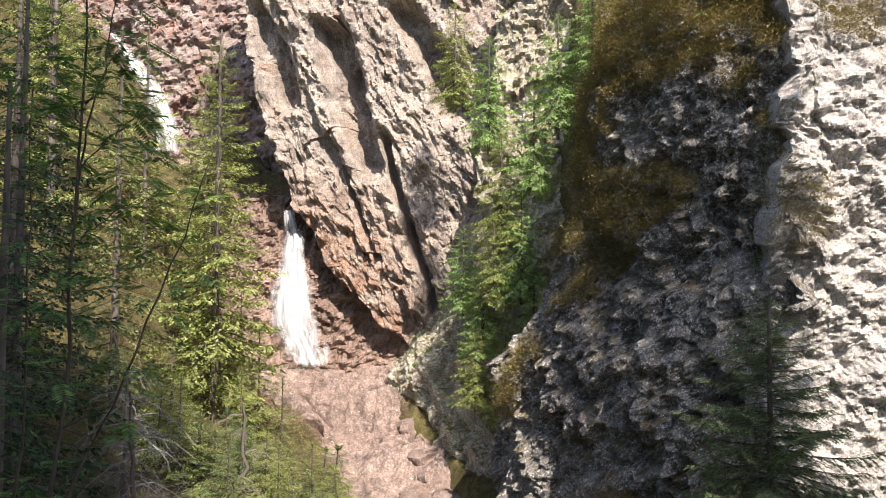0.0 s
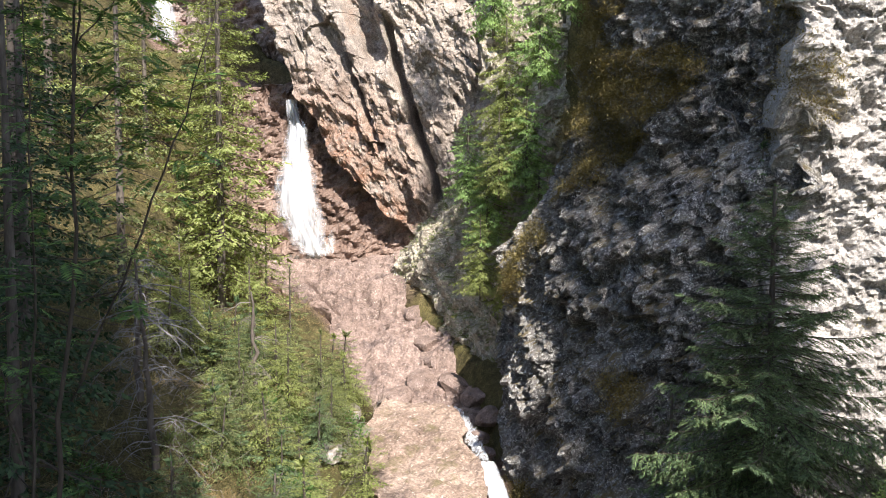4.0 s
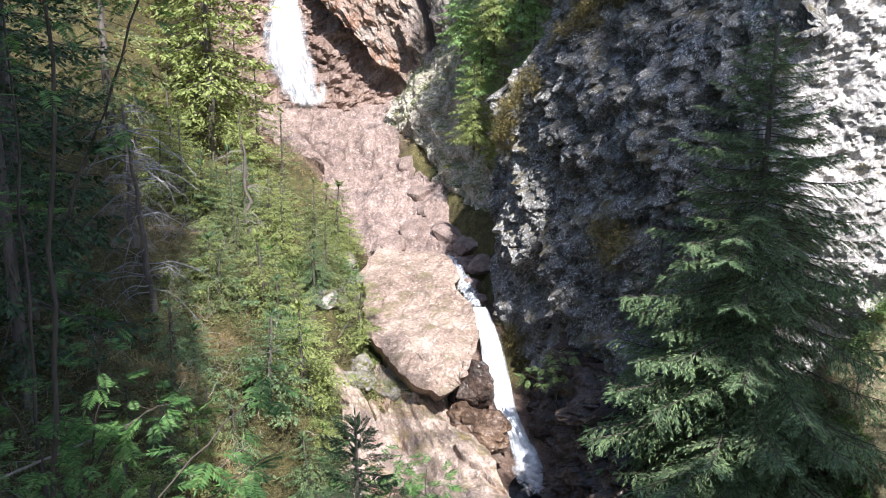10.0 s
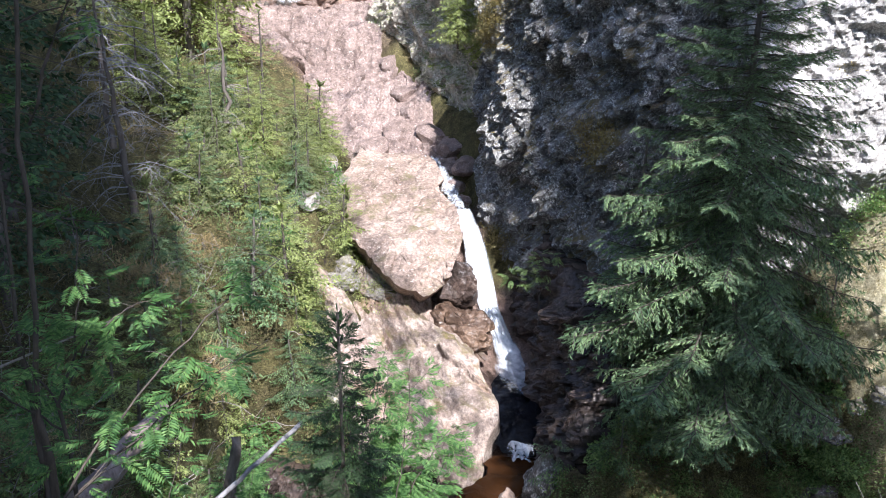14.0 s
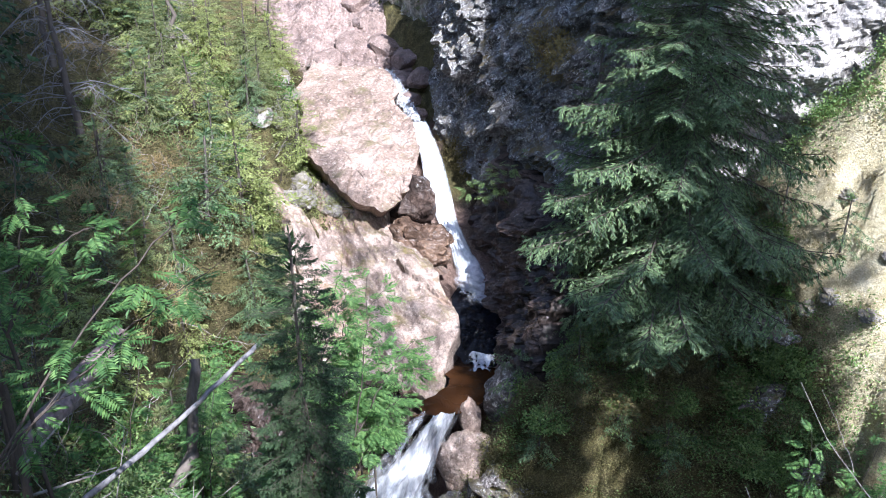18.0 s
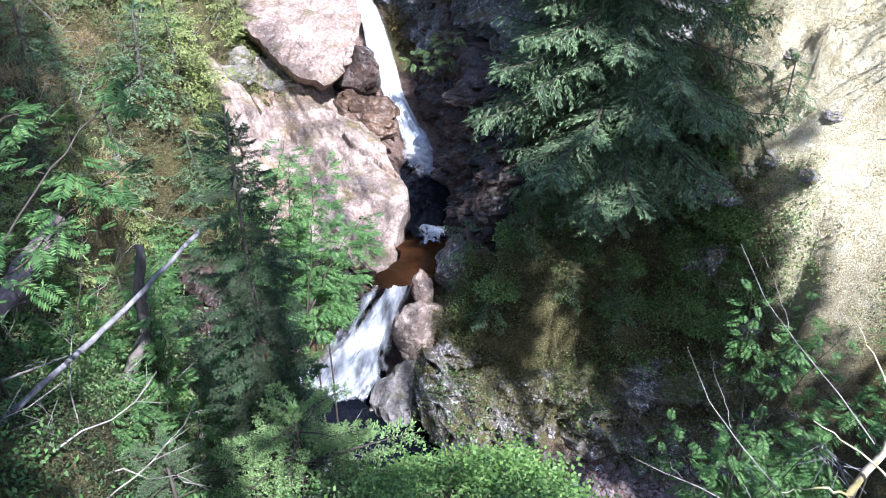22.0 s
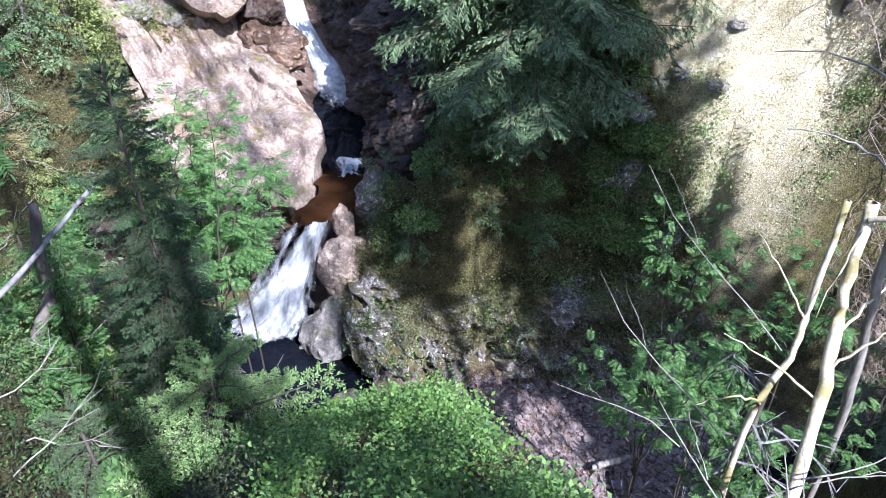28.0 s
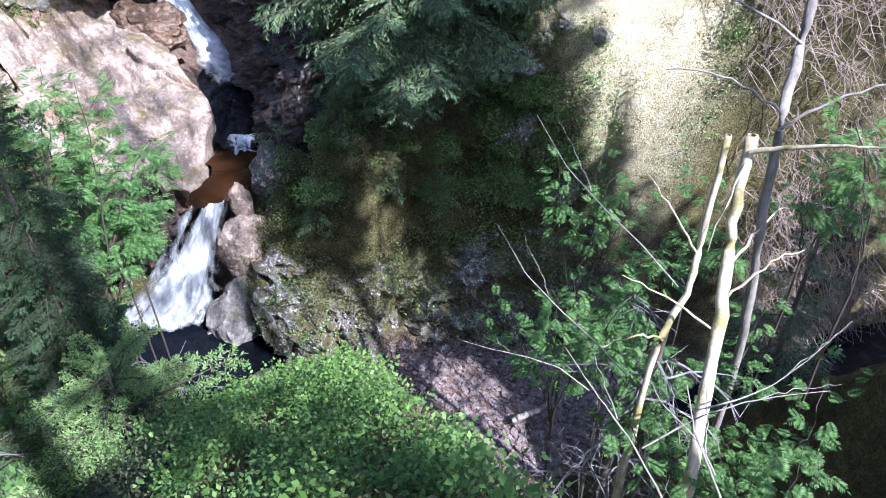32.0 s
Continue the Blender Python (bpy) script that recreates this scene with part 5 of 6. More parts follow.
for a, b, bend, r in [((3.05, 2.6, 6.0), (2.79, 3.98, 6.9), (0.05, 0, 0.12), 0.014), ((3.3, 2.4, 6.2), (3.27, 3.21, 7.13), (0, 0, 0), 0.016), ((3.45, 2.9, 6.4), (3.29, 3.61, 6.75), (0, 0, 0.02), 0.012),
                      ((3.2, 3.4, 6.2), (4.7, 3.2, 6.4), (0, 0, 0.2), 0.011), ((3.6, 3.3, 6.6), (4.9, 3.4, 6.9), (0, 0, -0.25), 0.010), ((3.0, 3.9, 6.4), (2.2, 4.6, 6.6), (0, 0, 0.1), 0.008),
                      ((3.9, 4.2, 6.9), (3.3, 5.6, 7.8), (0, 0, -0.1), 0.008), ((3.4, 4.0, 6.3), (2.7, 5.0, 7.3), (0, 0, -0.12), 0.009)]:
    trunk("dead_branch", [a, tuple(np.array(a) * 0.75 + np.array(b) * 0.25 + np.array(bend) * 0.75 + [0.02, 0, 0.03]), tuple(np.array(a) * 0.5 + np.array(b) * 0.5 + np.array(bend)), tuple(np.array(a) * 0.25 + np.array(b) * 0.75 + np.array(bend) * 0.75 - [0.03, 0, 0.02]), b], r * 0.8, r * 0.25, M_DEAD, "bare pale branch sticking out over the stream", "branch", sides=6, group="bare branches",
          branches=[(tuple(np.array(a) * 0.4 + np.array(b) * 0.6 + np.array(bend) * 0.9), tuple(np.array(b) + np.array([0.25, 0.1, -0.15])), (0, 0, 0.03), r * 0.4)])
rowan([((3.4, 5.0, 4.4), (3.55, 5.74, 5.3), (0, 0, 0.2), 0.012), ((3.4, 5.0, 4.4), (4.05, 4.6, 6.75), (-0.2, 0, 0), 0.014), ((3.4, 5.0, 4.4), (3.3, 5.0, 6.4), (0, 0, 0), 0.012), ((3.4, 5.0, 4.4), (2.9, 5.4, 6.0), (0, 0, 0.2), 0.012), ((3.4, 5.0, 4.4), (3.9, 5.6, 5.9), (0, 0, 0.2), 0.012)],
      10, 0.17, 14, "rowan bush among bare branches beside the stream", start=0.3)
rowan([((4.6, 6.8, 4.0), (4.77, 6.51, 6.4), (0, 0, 0), 0.012), ((4.6, 6.8, 4.0), (5.2, 6.4, 6.1), (0, 0, 0), 0.012), ((4.6, 6.8, 4.0), (4.4, 7.1, 6.2), (0, 0, 0), 0.01)], 11, 0.18, 12, "thin rowan shoots against the sunlit bank", start=0.45)
rowan([((5.6, 4.0, 6.4), (4.66, 3.91, 8.6), (0.1, 0, 0.1), 0.012), ((5.6, 4.0, 6.4), (5.1, 4.1, 8.2), (0.1, 0, 0.1), 0.012)], 12, 0.18, 10, "rowan boughs at the bank's edge", start=0.5)
rowan([((4.4, 2.9, 4.6), (4.99, 3.48, 6.5), (0, 0, 0), 0.012), ((4.2, 2.6, 4.6), (3.78, 2.58, 6.6), (0.1, 0, 0), 0.012), ((3.6, 3.4, 4.2), (3.52, 3.67, 5.4), (0.1, 0, 0), 0.012), ((4.2, 2.6, 4.6), (4.3, 2.8, 6.3), (0.1, 0, 0), 0.01)],
      13, 0.16, 12, "low rowan shoots above the dark stream", start=0.35)

for k, (x, y, z) in enumerate([(3.9, 4.4, 5.6), (4.4, 5.6, 5.4), (3.7, 4.4, 6.2), (4.1, 5.2, 5.6), (4.6, 3.6, 5.6), (4.2, 3.2, 5.6), (5.0, 4.4, 5.6), (4.9, 5.2, 6.6), (5.6, 4.6, 7.2), (3.9, 2.9, 6.0)]):
    g = np.random.default_rng(900 + k)
    rowan([((x, y, z - 1.0), tuple(np.array([x, y, z]) + g.normal(size=3) * [0.35, 0.35, 0.2]), (0, 0, 0.1), 0.011) for _ in range(4)], 30 + k, 0.15, 11, "light green rowan shoots among bare branches", start=0.35, group="rowan shoots")
for k, (x, y, z) in enumerate([(-1.6, 6.2, 6.9), (-0.9, 6.6, 6.6), (-3.0, 5.0, 7.6), (-2.0, 7.6, 6.6), (-3.4, 6.6, 8.0), (-1.3, 5.2, 6.6)]):
    g = np.random.default_rng(950 + k)
    rowan([((x, y, z - 1.2), tuple(np.array([x, y, z]) + g.normal(size=3) * [0.4, 0.4, 0.25]), (0, 0, 0.1), 0.011) for _ in range(4)], 50 + k, 0.17, 12, "leafy rowan shoots on the steep bank", start=0.3, group="rowan shoots on the bank")

for k, (x, y, z) in enumerate([(-0.23, 7.48, 7.38), (0.08, 7.69, 6.77), (-0.40, 7.17, 7.88), (-0.05, 7.59, 6.42), (-0.27, 7.75, 6.68), (-0.47, 7.53, 6.92), (-0.23, 7.86, 6.00)]):
    g = np.random.default_rng(980 + k)
    rowan([((x - 0.2, y - 0.1, z - 0.9), tuple(np.array([x, y, z]) + g.normal(size=3) * [0.3, 0.25, 0.2]), (0, 0, 0.1), 0.010) for _ in range(4)], 70 + k, 0.16, 12, "leafy rowan shoots beside the narrow spruce", start=0.35, group="rowan shoots beside the narrow spruce")

# fallen trunks and dead wood on the camera's side
trunk("fallen_log", [(-3.5, 5.9, 6.55), (-3.17, 6.38, 6.78), (-2.57, 7.73, 7.21)], 0.13, 0.10, M_LOG, "weathered fallen log lying on the slope", "log")
trunk("leaning_pole", [(-2.9, 4.75, 6.85), (-2.33, 5.23, 7.14), (-1.6, 5.8, 7.5), (-0.97, 6.3, 7.91)], 0.030, 0.018, M_POLE, "thin grey dead trunk leaning across the slope", "log")
trunk("dead_branch", [(-2.83, 5.66, 7.19), (-2.57, 6.12, 7.37)], 0.012, 0.006, M_DEAD, "bare pale broken branch", "branch", branches=[((-2.7, 5.9, 7.28), (-2.75, 6.1, 7.4), (0, 0, 0), 0.005)])
trunk("dead_branch", [(-2.77, 5.46, 7.1), (-2.29, 6.23, 6.75)], 0.014, 0.006, M_DEAD, "bare pale broken branch", "branch", branches=[((-2.5, 5.9, 6.95), (-2.2, 5.9, 7.0), (0, 0, 0), 0.006)])
trunk("leaning_spruce", [(-2.6, 5.6, 5.2), (-2.2, 6.2, 5.7), (-1.85, 6.9, 6.3), (-1.75, 7.2, 7.2)], 0.085, 0.05, M_BARK, "dark leaning trunk over the green hollow", "tree trunk")
trunk("fallen_branch", [(-3.6, 4.9, 8.75), (-2.95, 5.4, 8.85), (-2.25, 6.1, 8.95)], 0.012, 0.007, M_DEAD, "thin pale fallen branch", "branch")


def dead_spruce(foot, top, seed, n, ln, label, mat=None):
    rng = np.random.default_rng(seed)
    foot, top = np.array(foot), np.array(top)
    root = tagged(new("dead_spruce"), label, "dead tree")
    root.location = foot
    v, f = tube(curve_pts(foot, top, 10, (0, 0, 0), 0.03, rng) - foot, np.linspace(0.07, 0.02, 10), 7)
    part("trunk", mesh_np("trunk", v, f, M_BARK, True), root)
    so = Soup(4)
    for i in range(n):
        p = (top - foot) * rng.uniform(0.1, 1)
        a = rng.uniform(0, 6.28)
        b = p + np.array([math.cos(a), math.sin(a), rng.uniform(-0.7, 0.0)]) * ln * rng.uniform(0.4, 1)
        w = curve_pts(p, b, 7, (0, 0, 0.12 * ln), 0.015, rng)
        so.add(*tube(w, np.linspace(0.013, 0.004, 7), 3))
        for j in range(9):
            c = w[rng.integers(2, 7)]
            so.add(*tube([c, c + rng.normal(size=3) * [0.16, 0.16, 0.10] + [0, 0, -0.12]], [0.004, 0.0015], 3))
    tagged(part("twig_wood", so.mesh("twig_wood", mat or M_DEAD), root), kind="stuff")


dead_spruce((-4.82, 13.98, 7.2), (-5.0, 13.9, 10.4), 1, 46, 1.2, "dead spruce with hanging grey twigs", M_POLE)
dead_spruce((-5.6, 15.5, 8.0), (-5.6, 15.4, 10.6), 2, 24, 1.1, "dead spruce with hanging grey twigs", M_POLE)
dead_spruce((-4.4, 19.5, 7.0), (-4.5, 19.6, 9.5), 3, 16, 0.9, "bare grey spruce among the young ones")
dead_spruce((9.2, 9.4, ground_z(9.2, 9.4) - 0.1), (9.0, 9.6, ground_z(9.2, 9.4) + 3.2), 4, 70, 1.5, "dead spruce with brown twigs hanging down the bank", M_ROOT)
dead_spruce((8.3, 9.9, ground_z(8.3, 9.9) - 0.1), (8.4, 9.7, ground_z(8.3, 9.9) + 2.6), 5, 50, 1.2, "dead spruce with brown twigs hanging down the bank", M_ROOT)
dead_spruce((10.4, 8.6, ground_z(10.4, 8.6) - 0.1), (10.2, 8.8, ground_z(10.4, 8.6) + 3.0), 7, 60, 1.4, "dead spruce with brown twigs hanging down the bank", M_ROOT)
spruce(on_ground(10.6, 9.8), 6, 1.8, 95, BOUGH_MID, 90, label="dark spruce on the far bank beyond the dead ones", taper=0.6)
spruce(on_ground(7.0, 5.6), 3.6, 1.2, 96, BOUGH_FINE, 40, label="small dark spruce above the shaded stream", taper=0.6)
dead_spruce((3.3, 4.4, ground_z(3.3, 4.4) - 0.1), (3.9, 4.2, 6.6), 8, 40, 0.9, "bare dead sapling with a tangle of grey twigs", M_POLE)
dead_spruce((-0.5, 5.9, 5.0), (-0.35, 5.7, 6.6), 6, 22, 0.7, "bare lower twigs under the narrow spruce")

trunk("dead_branch", [(4.5, 15.0, 12.3), (4.84, 14.4, 12.75), (4.62, 14.2, 13.1), (4.33, 14.1, 13.2)], 0.022, 0.01, M_DEAD, "bare pale branch hanging on the shaded cliff", "branch",
      branches=[((4.84, 14.4, 12.75), (4.9, 14.2, 12.2), (0.05, 0, 0), 0.012), ((4.62, 14.2, 13.1), (4.6, 14.0, 12.8), (0, 0, 0), 0.008), ((4.8, 14.4, 12.6), (5.6, 14.0, 12.35), (0, 0, 0.1), 0.01)])
trunk("dead_sapling", [(6.2, 14.6, 15.5), (6.24, 14.2, 15.9), (6.3, 14.1, 16.4), (6.2, 14.0, 16.9)], 0.04, 0.012, M_DEAD, "bare pale sapling on top of the cliff", "dead tree",
      branches=[((6.24, 14.2, 15.9), (6.7, 14.0, 16.8), (-0.1, 0, 0), 0.014), ((6.28, 14.1, 16.3), (5.9, 14.0, 16.9), (0, 0, 0.05), 0.01), ((6.2, 14.5, 15.6), (6.02, 14.2, 16.05), (0, 0, 0), 0.03)])

# ---- water ----
def sheet(name, rows, nu, nv, mat, amp=0.08, seed=0, label="", body=None, lift=(0, -1, 0.2)):
    """A fall: rows of (left, right) from the top down, rippled along its length."""
    rows = np.array(rows, float)
    uu, vv = np.meshgrid(np.linspace(0, 1, nu), np.linspace(0, 1, nv))
    u, v = uu.ravel(), vv.ravel()
    ks = np.linspace(0, 1, len(rows))
    lt = np.stack([np.interp(v, ks, rows[:, 0, i]) for i in range(3)], 1)
    rt = np.stack([np.interp(v, ks, rows[:, 1, i]) for i in range(3)], 1)
    p = lt + (rt - lt) * u[:, None]
    d = amp * (fbm(np.stack([u * 9, v * 3, u * 0 + seed], 1), 4, seed) + 1.2 * np.sin(math.pi * u))
    p = p + np.array(Vector(lift).normalized()) * d[:, None]
    me = mesh_np(name, p, grid_faces(nu, nv), mat, True)
    b = np.clip(np.sin(math.pi * np.clip(u, 0.001, 0.999)) ** 0.5 * 0.85, 0, 1) * np.clip(1.15 - 0.3 * v, 0, 1)
    if body:
        b = body(u, v, b)
    a = me.attributes.new("body", "FLOAT", "POINT")
    a.data.foreach_set("value", b.astype(np.float32))
    return tagged(new(name, me), label, "waterfall", kind="structure")


sheet("waterfall_upper", [((-14.43, 36.0, 22.9), (-13.9, 36.0, 22.9)), ((-13.52, 35.6, 21.5), (-12.5, 35.6, 21.5)), ((-12.5, 35.2, 20.3), (-11.5, 35.2, 20.3)), ((-12.0, 34.9, 19.0), (-10.8, 34.9, 19.0)), ((-12.0, 34.6, 17.6), (-10.5, 34.6, 17.7))],
      40, 90, M_FALL, 0.05, 1, "white upper waterfall sliding down red rock")
sheet("waterfall_middle", [((-5.5, 29.35, 14.8), (-5.1, 29.35, 14.8)), ((-5.5, 29.05, 13.8), (-4.6, 29.05, 13.8)), ((-5.85, 28.7, 12.4), (-4.2, 28.7, 12.4)), ((-6.05, 28.5, 11.1), (-3.85, 28.5, 11.1)), ((-5.5, 28.3, 10.2), (-3.55, 28.3, 10.2)), ((-5.05, 28.1, 9.5), (-3.4, 28.1, 9.5))],
      70, 120, M_FALL, 0.05, 2, "white middle waterfall fanning over dark wet rock", body=lambda u, v, b: b * (0.72 + 0.28 * np.exp(-((u - 0.62 + 0.1 * v) / 0.3) ** 2)) * np.clip((1.0 - v) / 0.07, 0, 1) + 0.05)
sheet("waterfall_lower", [((0.62, 18.3, 5.98), (1.05, 18.3, 5.98)), ((0.72, 17.6, 5.82), (1.18, 17.6, 5.8)), ((0.83, 17.2, 5.6), (1.3, 17.2, 5.55)), ((0.9, 16.85, 5.1), (1.42, 16.85, 5.07)), ((1.1, 16.4, 4.55), (1.54, 16.4, 4.5)), ((1.38, 16.0, 4.0), (1.78, 16.0, 4.0)), ((1.42, 15.7, 3.8), (1.95, 15.7, 3.82)), ((1.38, 15.2, 3.68), (2.15, 15.2, 3.62)), ((1.5, 14.5, 3.5), (2.25, 14.5, 3.5))],
      50, 110, M_FALL, 0.04, 3, "white chute of water beside the boulder", body=lambda u, v, b: (b + 0.3) * np.clip(1.15 - np.clip(v - 0.7, 0, 1) * 2.2, 0, 1))
sheet("pool_step", [((1.3, 12.95, 3.42), (2.0, 12.75, 3.42)), ((1.32, 12.75, 3.4), (2.0, 12.6, 3.4)), ((1.3, 12.55, 3.34), (1.95, 12.4, 3.34))],
      30, 20, M_RAPID, 0.05, 7, "small white step of water between two narrow pools", lift=(0, 0, 1))
sheet("cascade", [((0.42, 11.45, 3.32), (1.25, 11.5, 3.32)), ((0.22, 11.42, 3.12), (1.18, 11.42, 3.1)), ((-0.05, 11.4, 2.7), (1.05, 11.4, 2.65)), ((-0.4, 11.45, 2.2), (0.9, 11.3, 2.1)), ((-0.85, 11.55, 1.7), (0.75, 11.15, 1.6)), ((-1.3, 11.7, 1.36), (0.6, 10.95, 1.34)), ((-1.2, 11.35, 1.3), (0.5, 10.6, 1.3))],
      70, 90, M_CASCADE, 0.13, 4, "foaming cascade into the dark lower pool", body=lambda u, v, b: b * np.clip(1.25 - 0.7 * np.exp(-((u - 0.33) / 0.09) ** 2) * np.clip(1.6 - 2.2 * v, 0, 1), 0, 1) * np.clip((1.0 - v) / 0.16, 0, 1) + 0.05)
sheet("rapids", [((-0.2, 21.0, 6.45), (0.5, 20.8, 6.45)), ((0.1, 20.0, 6.25), (0.75, 19.9, 6.25)), ((0.4, 19.0, 6.02), (1.0, 18.9, 6.02)), ((0.6, 18.3, 5.87), (1.1, 18.2, 5.87))],
      30, 50, M_RAPID, 0.05, 5, "white rapids running between red rocks", lift=(0, 0, 1))


def pool(name, outline, z, label, mat):
    """A level water surface round a centre, with radii."""
    cx, cy, rx, ry = outline
    n, k = 26, 44
    r, a = np.meshgrid(np.linspace(0, 1, n), np.linspace(0, 2 * math.pi, k, endpoint=True))
    x, y = cx + rx * (r * np.cos(a)).ravel(), cy + ry * (r * np.sin(a)).ravel()
    v = np.stack([x, y, z + 0.01 * fbm(np.stack([x, y, x * 0], 1) * 3, 2, 8)], 1)
    f = grid_faces(n, k)
    tagged(new(name, mesh_np(name, v, f, mat, True)), label, "water", kind="structure")


def water_strip(name, rows, label, mat, seed):
    """A level water surface between two ragged banks."""
    rows = np.array(rows, float)
    uu, vv = np.meshgrid(np.linspace(0, 1, 20), np.linspace(0, 1, 50))
    u, v = uu.ravel(), vv.ravel()
    ks = np.linspace(0, 1, len(rows))
    lt = np.stack([np.interp(v, ks, rows[:, 0, i]) for i in range(3)], 1)
    rt = np.stack([np.interp(v, ks, rows[:, 1, i]) for i in range(3)], 1)
    p = lt + (rt - lt) * u[:, None]
    p[:, 0] += (2 * u - 1) * 0.09 * fbm(np.stack([v * 9, u * 0 + seed, u * 0], 1), 3, seed)
    p[:, 2] += 0.012 * fbm(p * 3, 2, 8)
    tagged(new(name, mesh_np(name, p, grid_faces(20, 50), mat, True)), label, "water", kind="structure")


water_strip("pool_narrow", [((1.2, 15.6, 3.5), (2.5, 15.4, 3.5)), ((1.3, 14.4, 3.44), (2.4, 14.0, 3.44)), ((1.28, 13.2, 3.4), (2.25, 12.9, 3.4)), ((1.3, 12.7, 3.38), (2.1, 12.5, 3.38))],
            "dark water sliding through a narrow rock cleft", M_DEEP, 3)
water_strip("pool_middle", [((1.2, 12.75, 3.3), (2.15, 12.6, 3.3)), ((0.95, 12.2, 3.29), (1.75, 12.0, 3.29)), ((0.55, 11.6, 3.28), (1.45, 11.6, 3.28)), ((0.4, 11.42, 3.26), (1.3, 11.45, 3.26))],
            "clear brown water in a narrow rock pool", M_WATER, 4)
pool("pool_lower", (-0.2, 10.3, 1.7, 1.7), 1.25, "dark pool below the cascade", M_DEEP)
pool("stream_lower", (9.2, 6.2, 3.6, 1.1), 0.75, "dark shaded stream water", M_DEEP)

# ---- rocks of the bed ----
for k, (x, y, s) in enumerate([(5.9, 11.0, 0.42), (6.3, 10.9, 0.18), (6.75, 11.3, 0.16), (4.4, 11.6, 0.34), (5.75, 10.6, 0.4), (6.5, 10.75, 0.17), (6.85, 10.3, 0.14), (7.15, 10.5, 0.12), (6.25, 9.9, 0.26), (7.6, 10.9, 0.12), (8.0, 10.3, 0.11), (2.0, 10.0, 0.34), (2.75, 9.7, 0.36), (4.4, 9.7, 0.3)]):
    boulder("bank_rock", (x, y, ground_z(x, y) - 0.3 * s), (s * 1.3, s * 0.8, s * 0.7), (14, 8, 50 * k), 30 + k, M_LEDGE if s > 0.2 else M_GREY, 5, 0.7, "broken grey rock standing out of the mossy bank", "rocks in the bank")
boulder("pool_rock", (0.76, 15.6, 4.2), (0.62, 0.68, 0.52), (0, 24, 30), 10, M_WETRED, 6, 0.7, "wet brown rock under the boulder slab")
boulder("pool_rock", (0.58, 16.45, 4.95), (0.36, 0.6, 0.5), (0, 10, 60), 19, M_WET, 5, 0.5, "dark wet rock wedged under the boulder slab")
boulder("round_boulder", (0.85, 10.75, 1.55), (0.45, 0.45, 0.75), (0, 10, 20), 11, M_GREY, 6, 0.3, "smooth rounded boulder at the pool's rim")
boulder("pool_rock", (1.35, 11.3, 2.3), (0.55, 0.5, 0.7), (0, -10, 0), 12, M_SHOULDER, 6, 0.35, "sunlit rock beside the cascade")
boulder("pool_rock", (2.0, 11.8, 3.3), (0.4, 0.6, 0.7), (0, 0, 0), 13, M_LEDGE, 5, 0.3, "grey rock at the pool's edge")
boulder("pool_rock", (1.36, 11.55, 3.05), (0.2, 0.25, 0.4), (0, 0, 0), 14, M_BOULDER, 4, 0.2, "small rock splitting the cascade")
boulder("pool_rock", (1.0, 9.3, 0.9), (0.5, 0.6, 0.6), (0, 0, 0), 15, M_GREY, 5, 0.25, "grey rock at the foot of the pool")
boulder("slope_rock", (-2.0, 19.6, 5.85), (0.6, 0.7, 0.55), (0, 0, 40), 17, M_GREY, 5, 0.3, "grey lichen-spotted rock beside the stream")
boulder("fall_rock", (-6.6, 29.0, 9.7), (1.0, 0.8, 0.7), (0, 0, 10), 18, M_BED, 5, 0.2, "red rock at the foot of the middle fall")
STONES = [boulder("stone", (0, 0, -50), (1, 0.8, 0.6), (0, 0, 0), 100 + i, M_BED, 3, 0.25) for i in range(6)]
rng = np.random.default_rng(3)
placed = [(-1.35, 21.5, 6.55, 0.5), (-0.7, 22.3, 6.75, 0.55), (0.2, 22.0, 6.75, 0.5), (0.7, 21.4, 6.6, 0.45), (-0.3, 21.2, 6.4, 0.4), (0.5, 20.6, 6.25, 0.32), (0.75, 19.7, 6.1, 0.3),
          (0.9, 19.0, 5.95, 0.25), (1.0, 20.4, 6.4, 0.4), (-0.5, 24.0, 7.45, 0.55), (-0.3, 23.2, 7.15, 0.45), (-0.9, 25.6, 8.1, 0.5), (-1.4, 26.8, 8.75, 0.4), (-1.6, 27.6, 9.3, 0.35)]
for x, y, z, s in placed:
    ob = copy_thing(STONES[rng.integers(6)], pose(x, y, z, *rng.uniform(-25, 25, 2), rng.uniform(0, 360)) @ Matrix.Diagonal((s, s, s, 1)))
    tagged(ob, "red-brown rock lying in the stream bed", "rock", "rocks in the stream")
GRAVEL = [boulder("gravel_stone", (0, 0, -50), (1, 0.8, 0.55), (0, 0, 0), 120 + i, M_GRAVEL, 2, 1.1) for i in range(6)]
for i in range(290):
    x, y = rng.uniform(2.6, 6.4), rng.uniform(6.6, 9.4)
    s = rng.uniform(0.05, 0.10) * rng.choice([0.7, 0.9, 1.0, 1.4])
    ob = copy_thing(GRAVEL[rng.integers(6)], pose(x, y, ground_z(x, y) + 0.25 * s, *rng.uniform(-30, 30, 2), rng.uniform(0, 360)) @ Matrix.Diagonal((s, s, s, 1)))
    tagged(ob, "angular purple-grey stone on the gravel bar", "stone", "stones on the gravel bar")
STONES = STONES + GRAVEL
for ob in STONES:
    bpy.data.objects.remove(ob)
n = 3600
px_, py_ = rng.uniform(2.5, 6.5, n), rng.uniform(6.6, 9.5, n)
size = rng.uniform(0.02, 0.055, n)
corner = np.array([(a, b, c) for a in (-1, 1) for b in (-1, 1) for c in (-1, 1)], float)
v = corner[None] * rng.uniform(0.5, 1.0, (n, 8, 3)) * [1, 0.8, 0.6] * size[:, None, None]
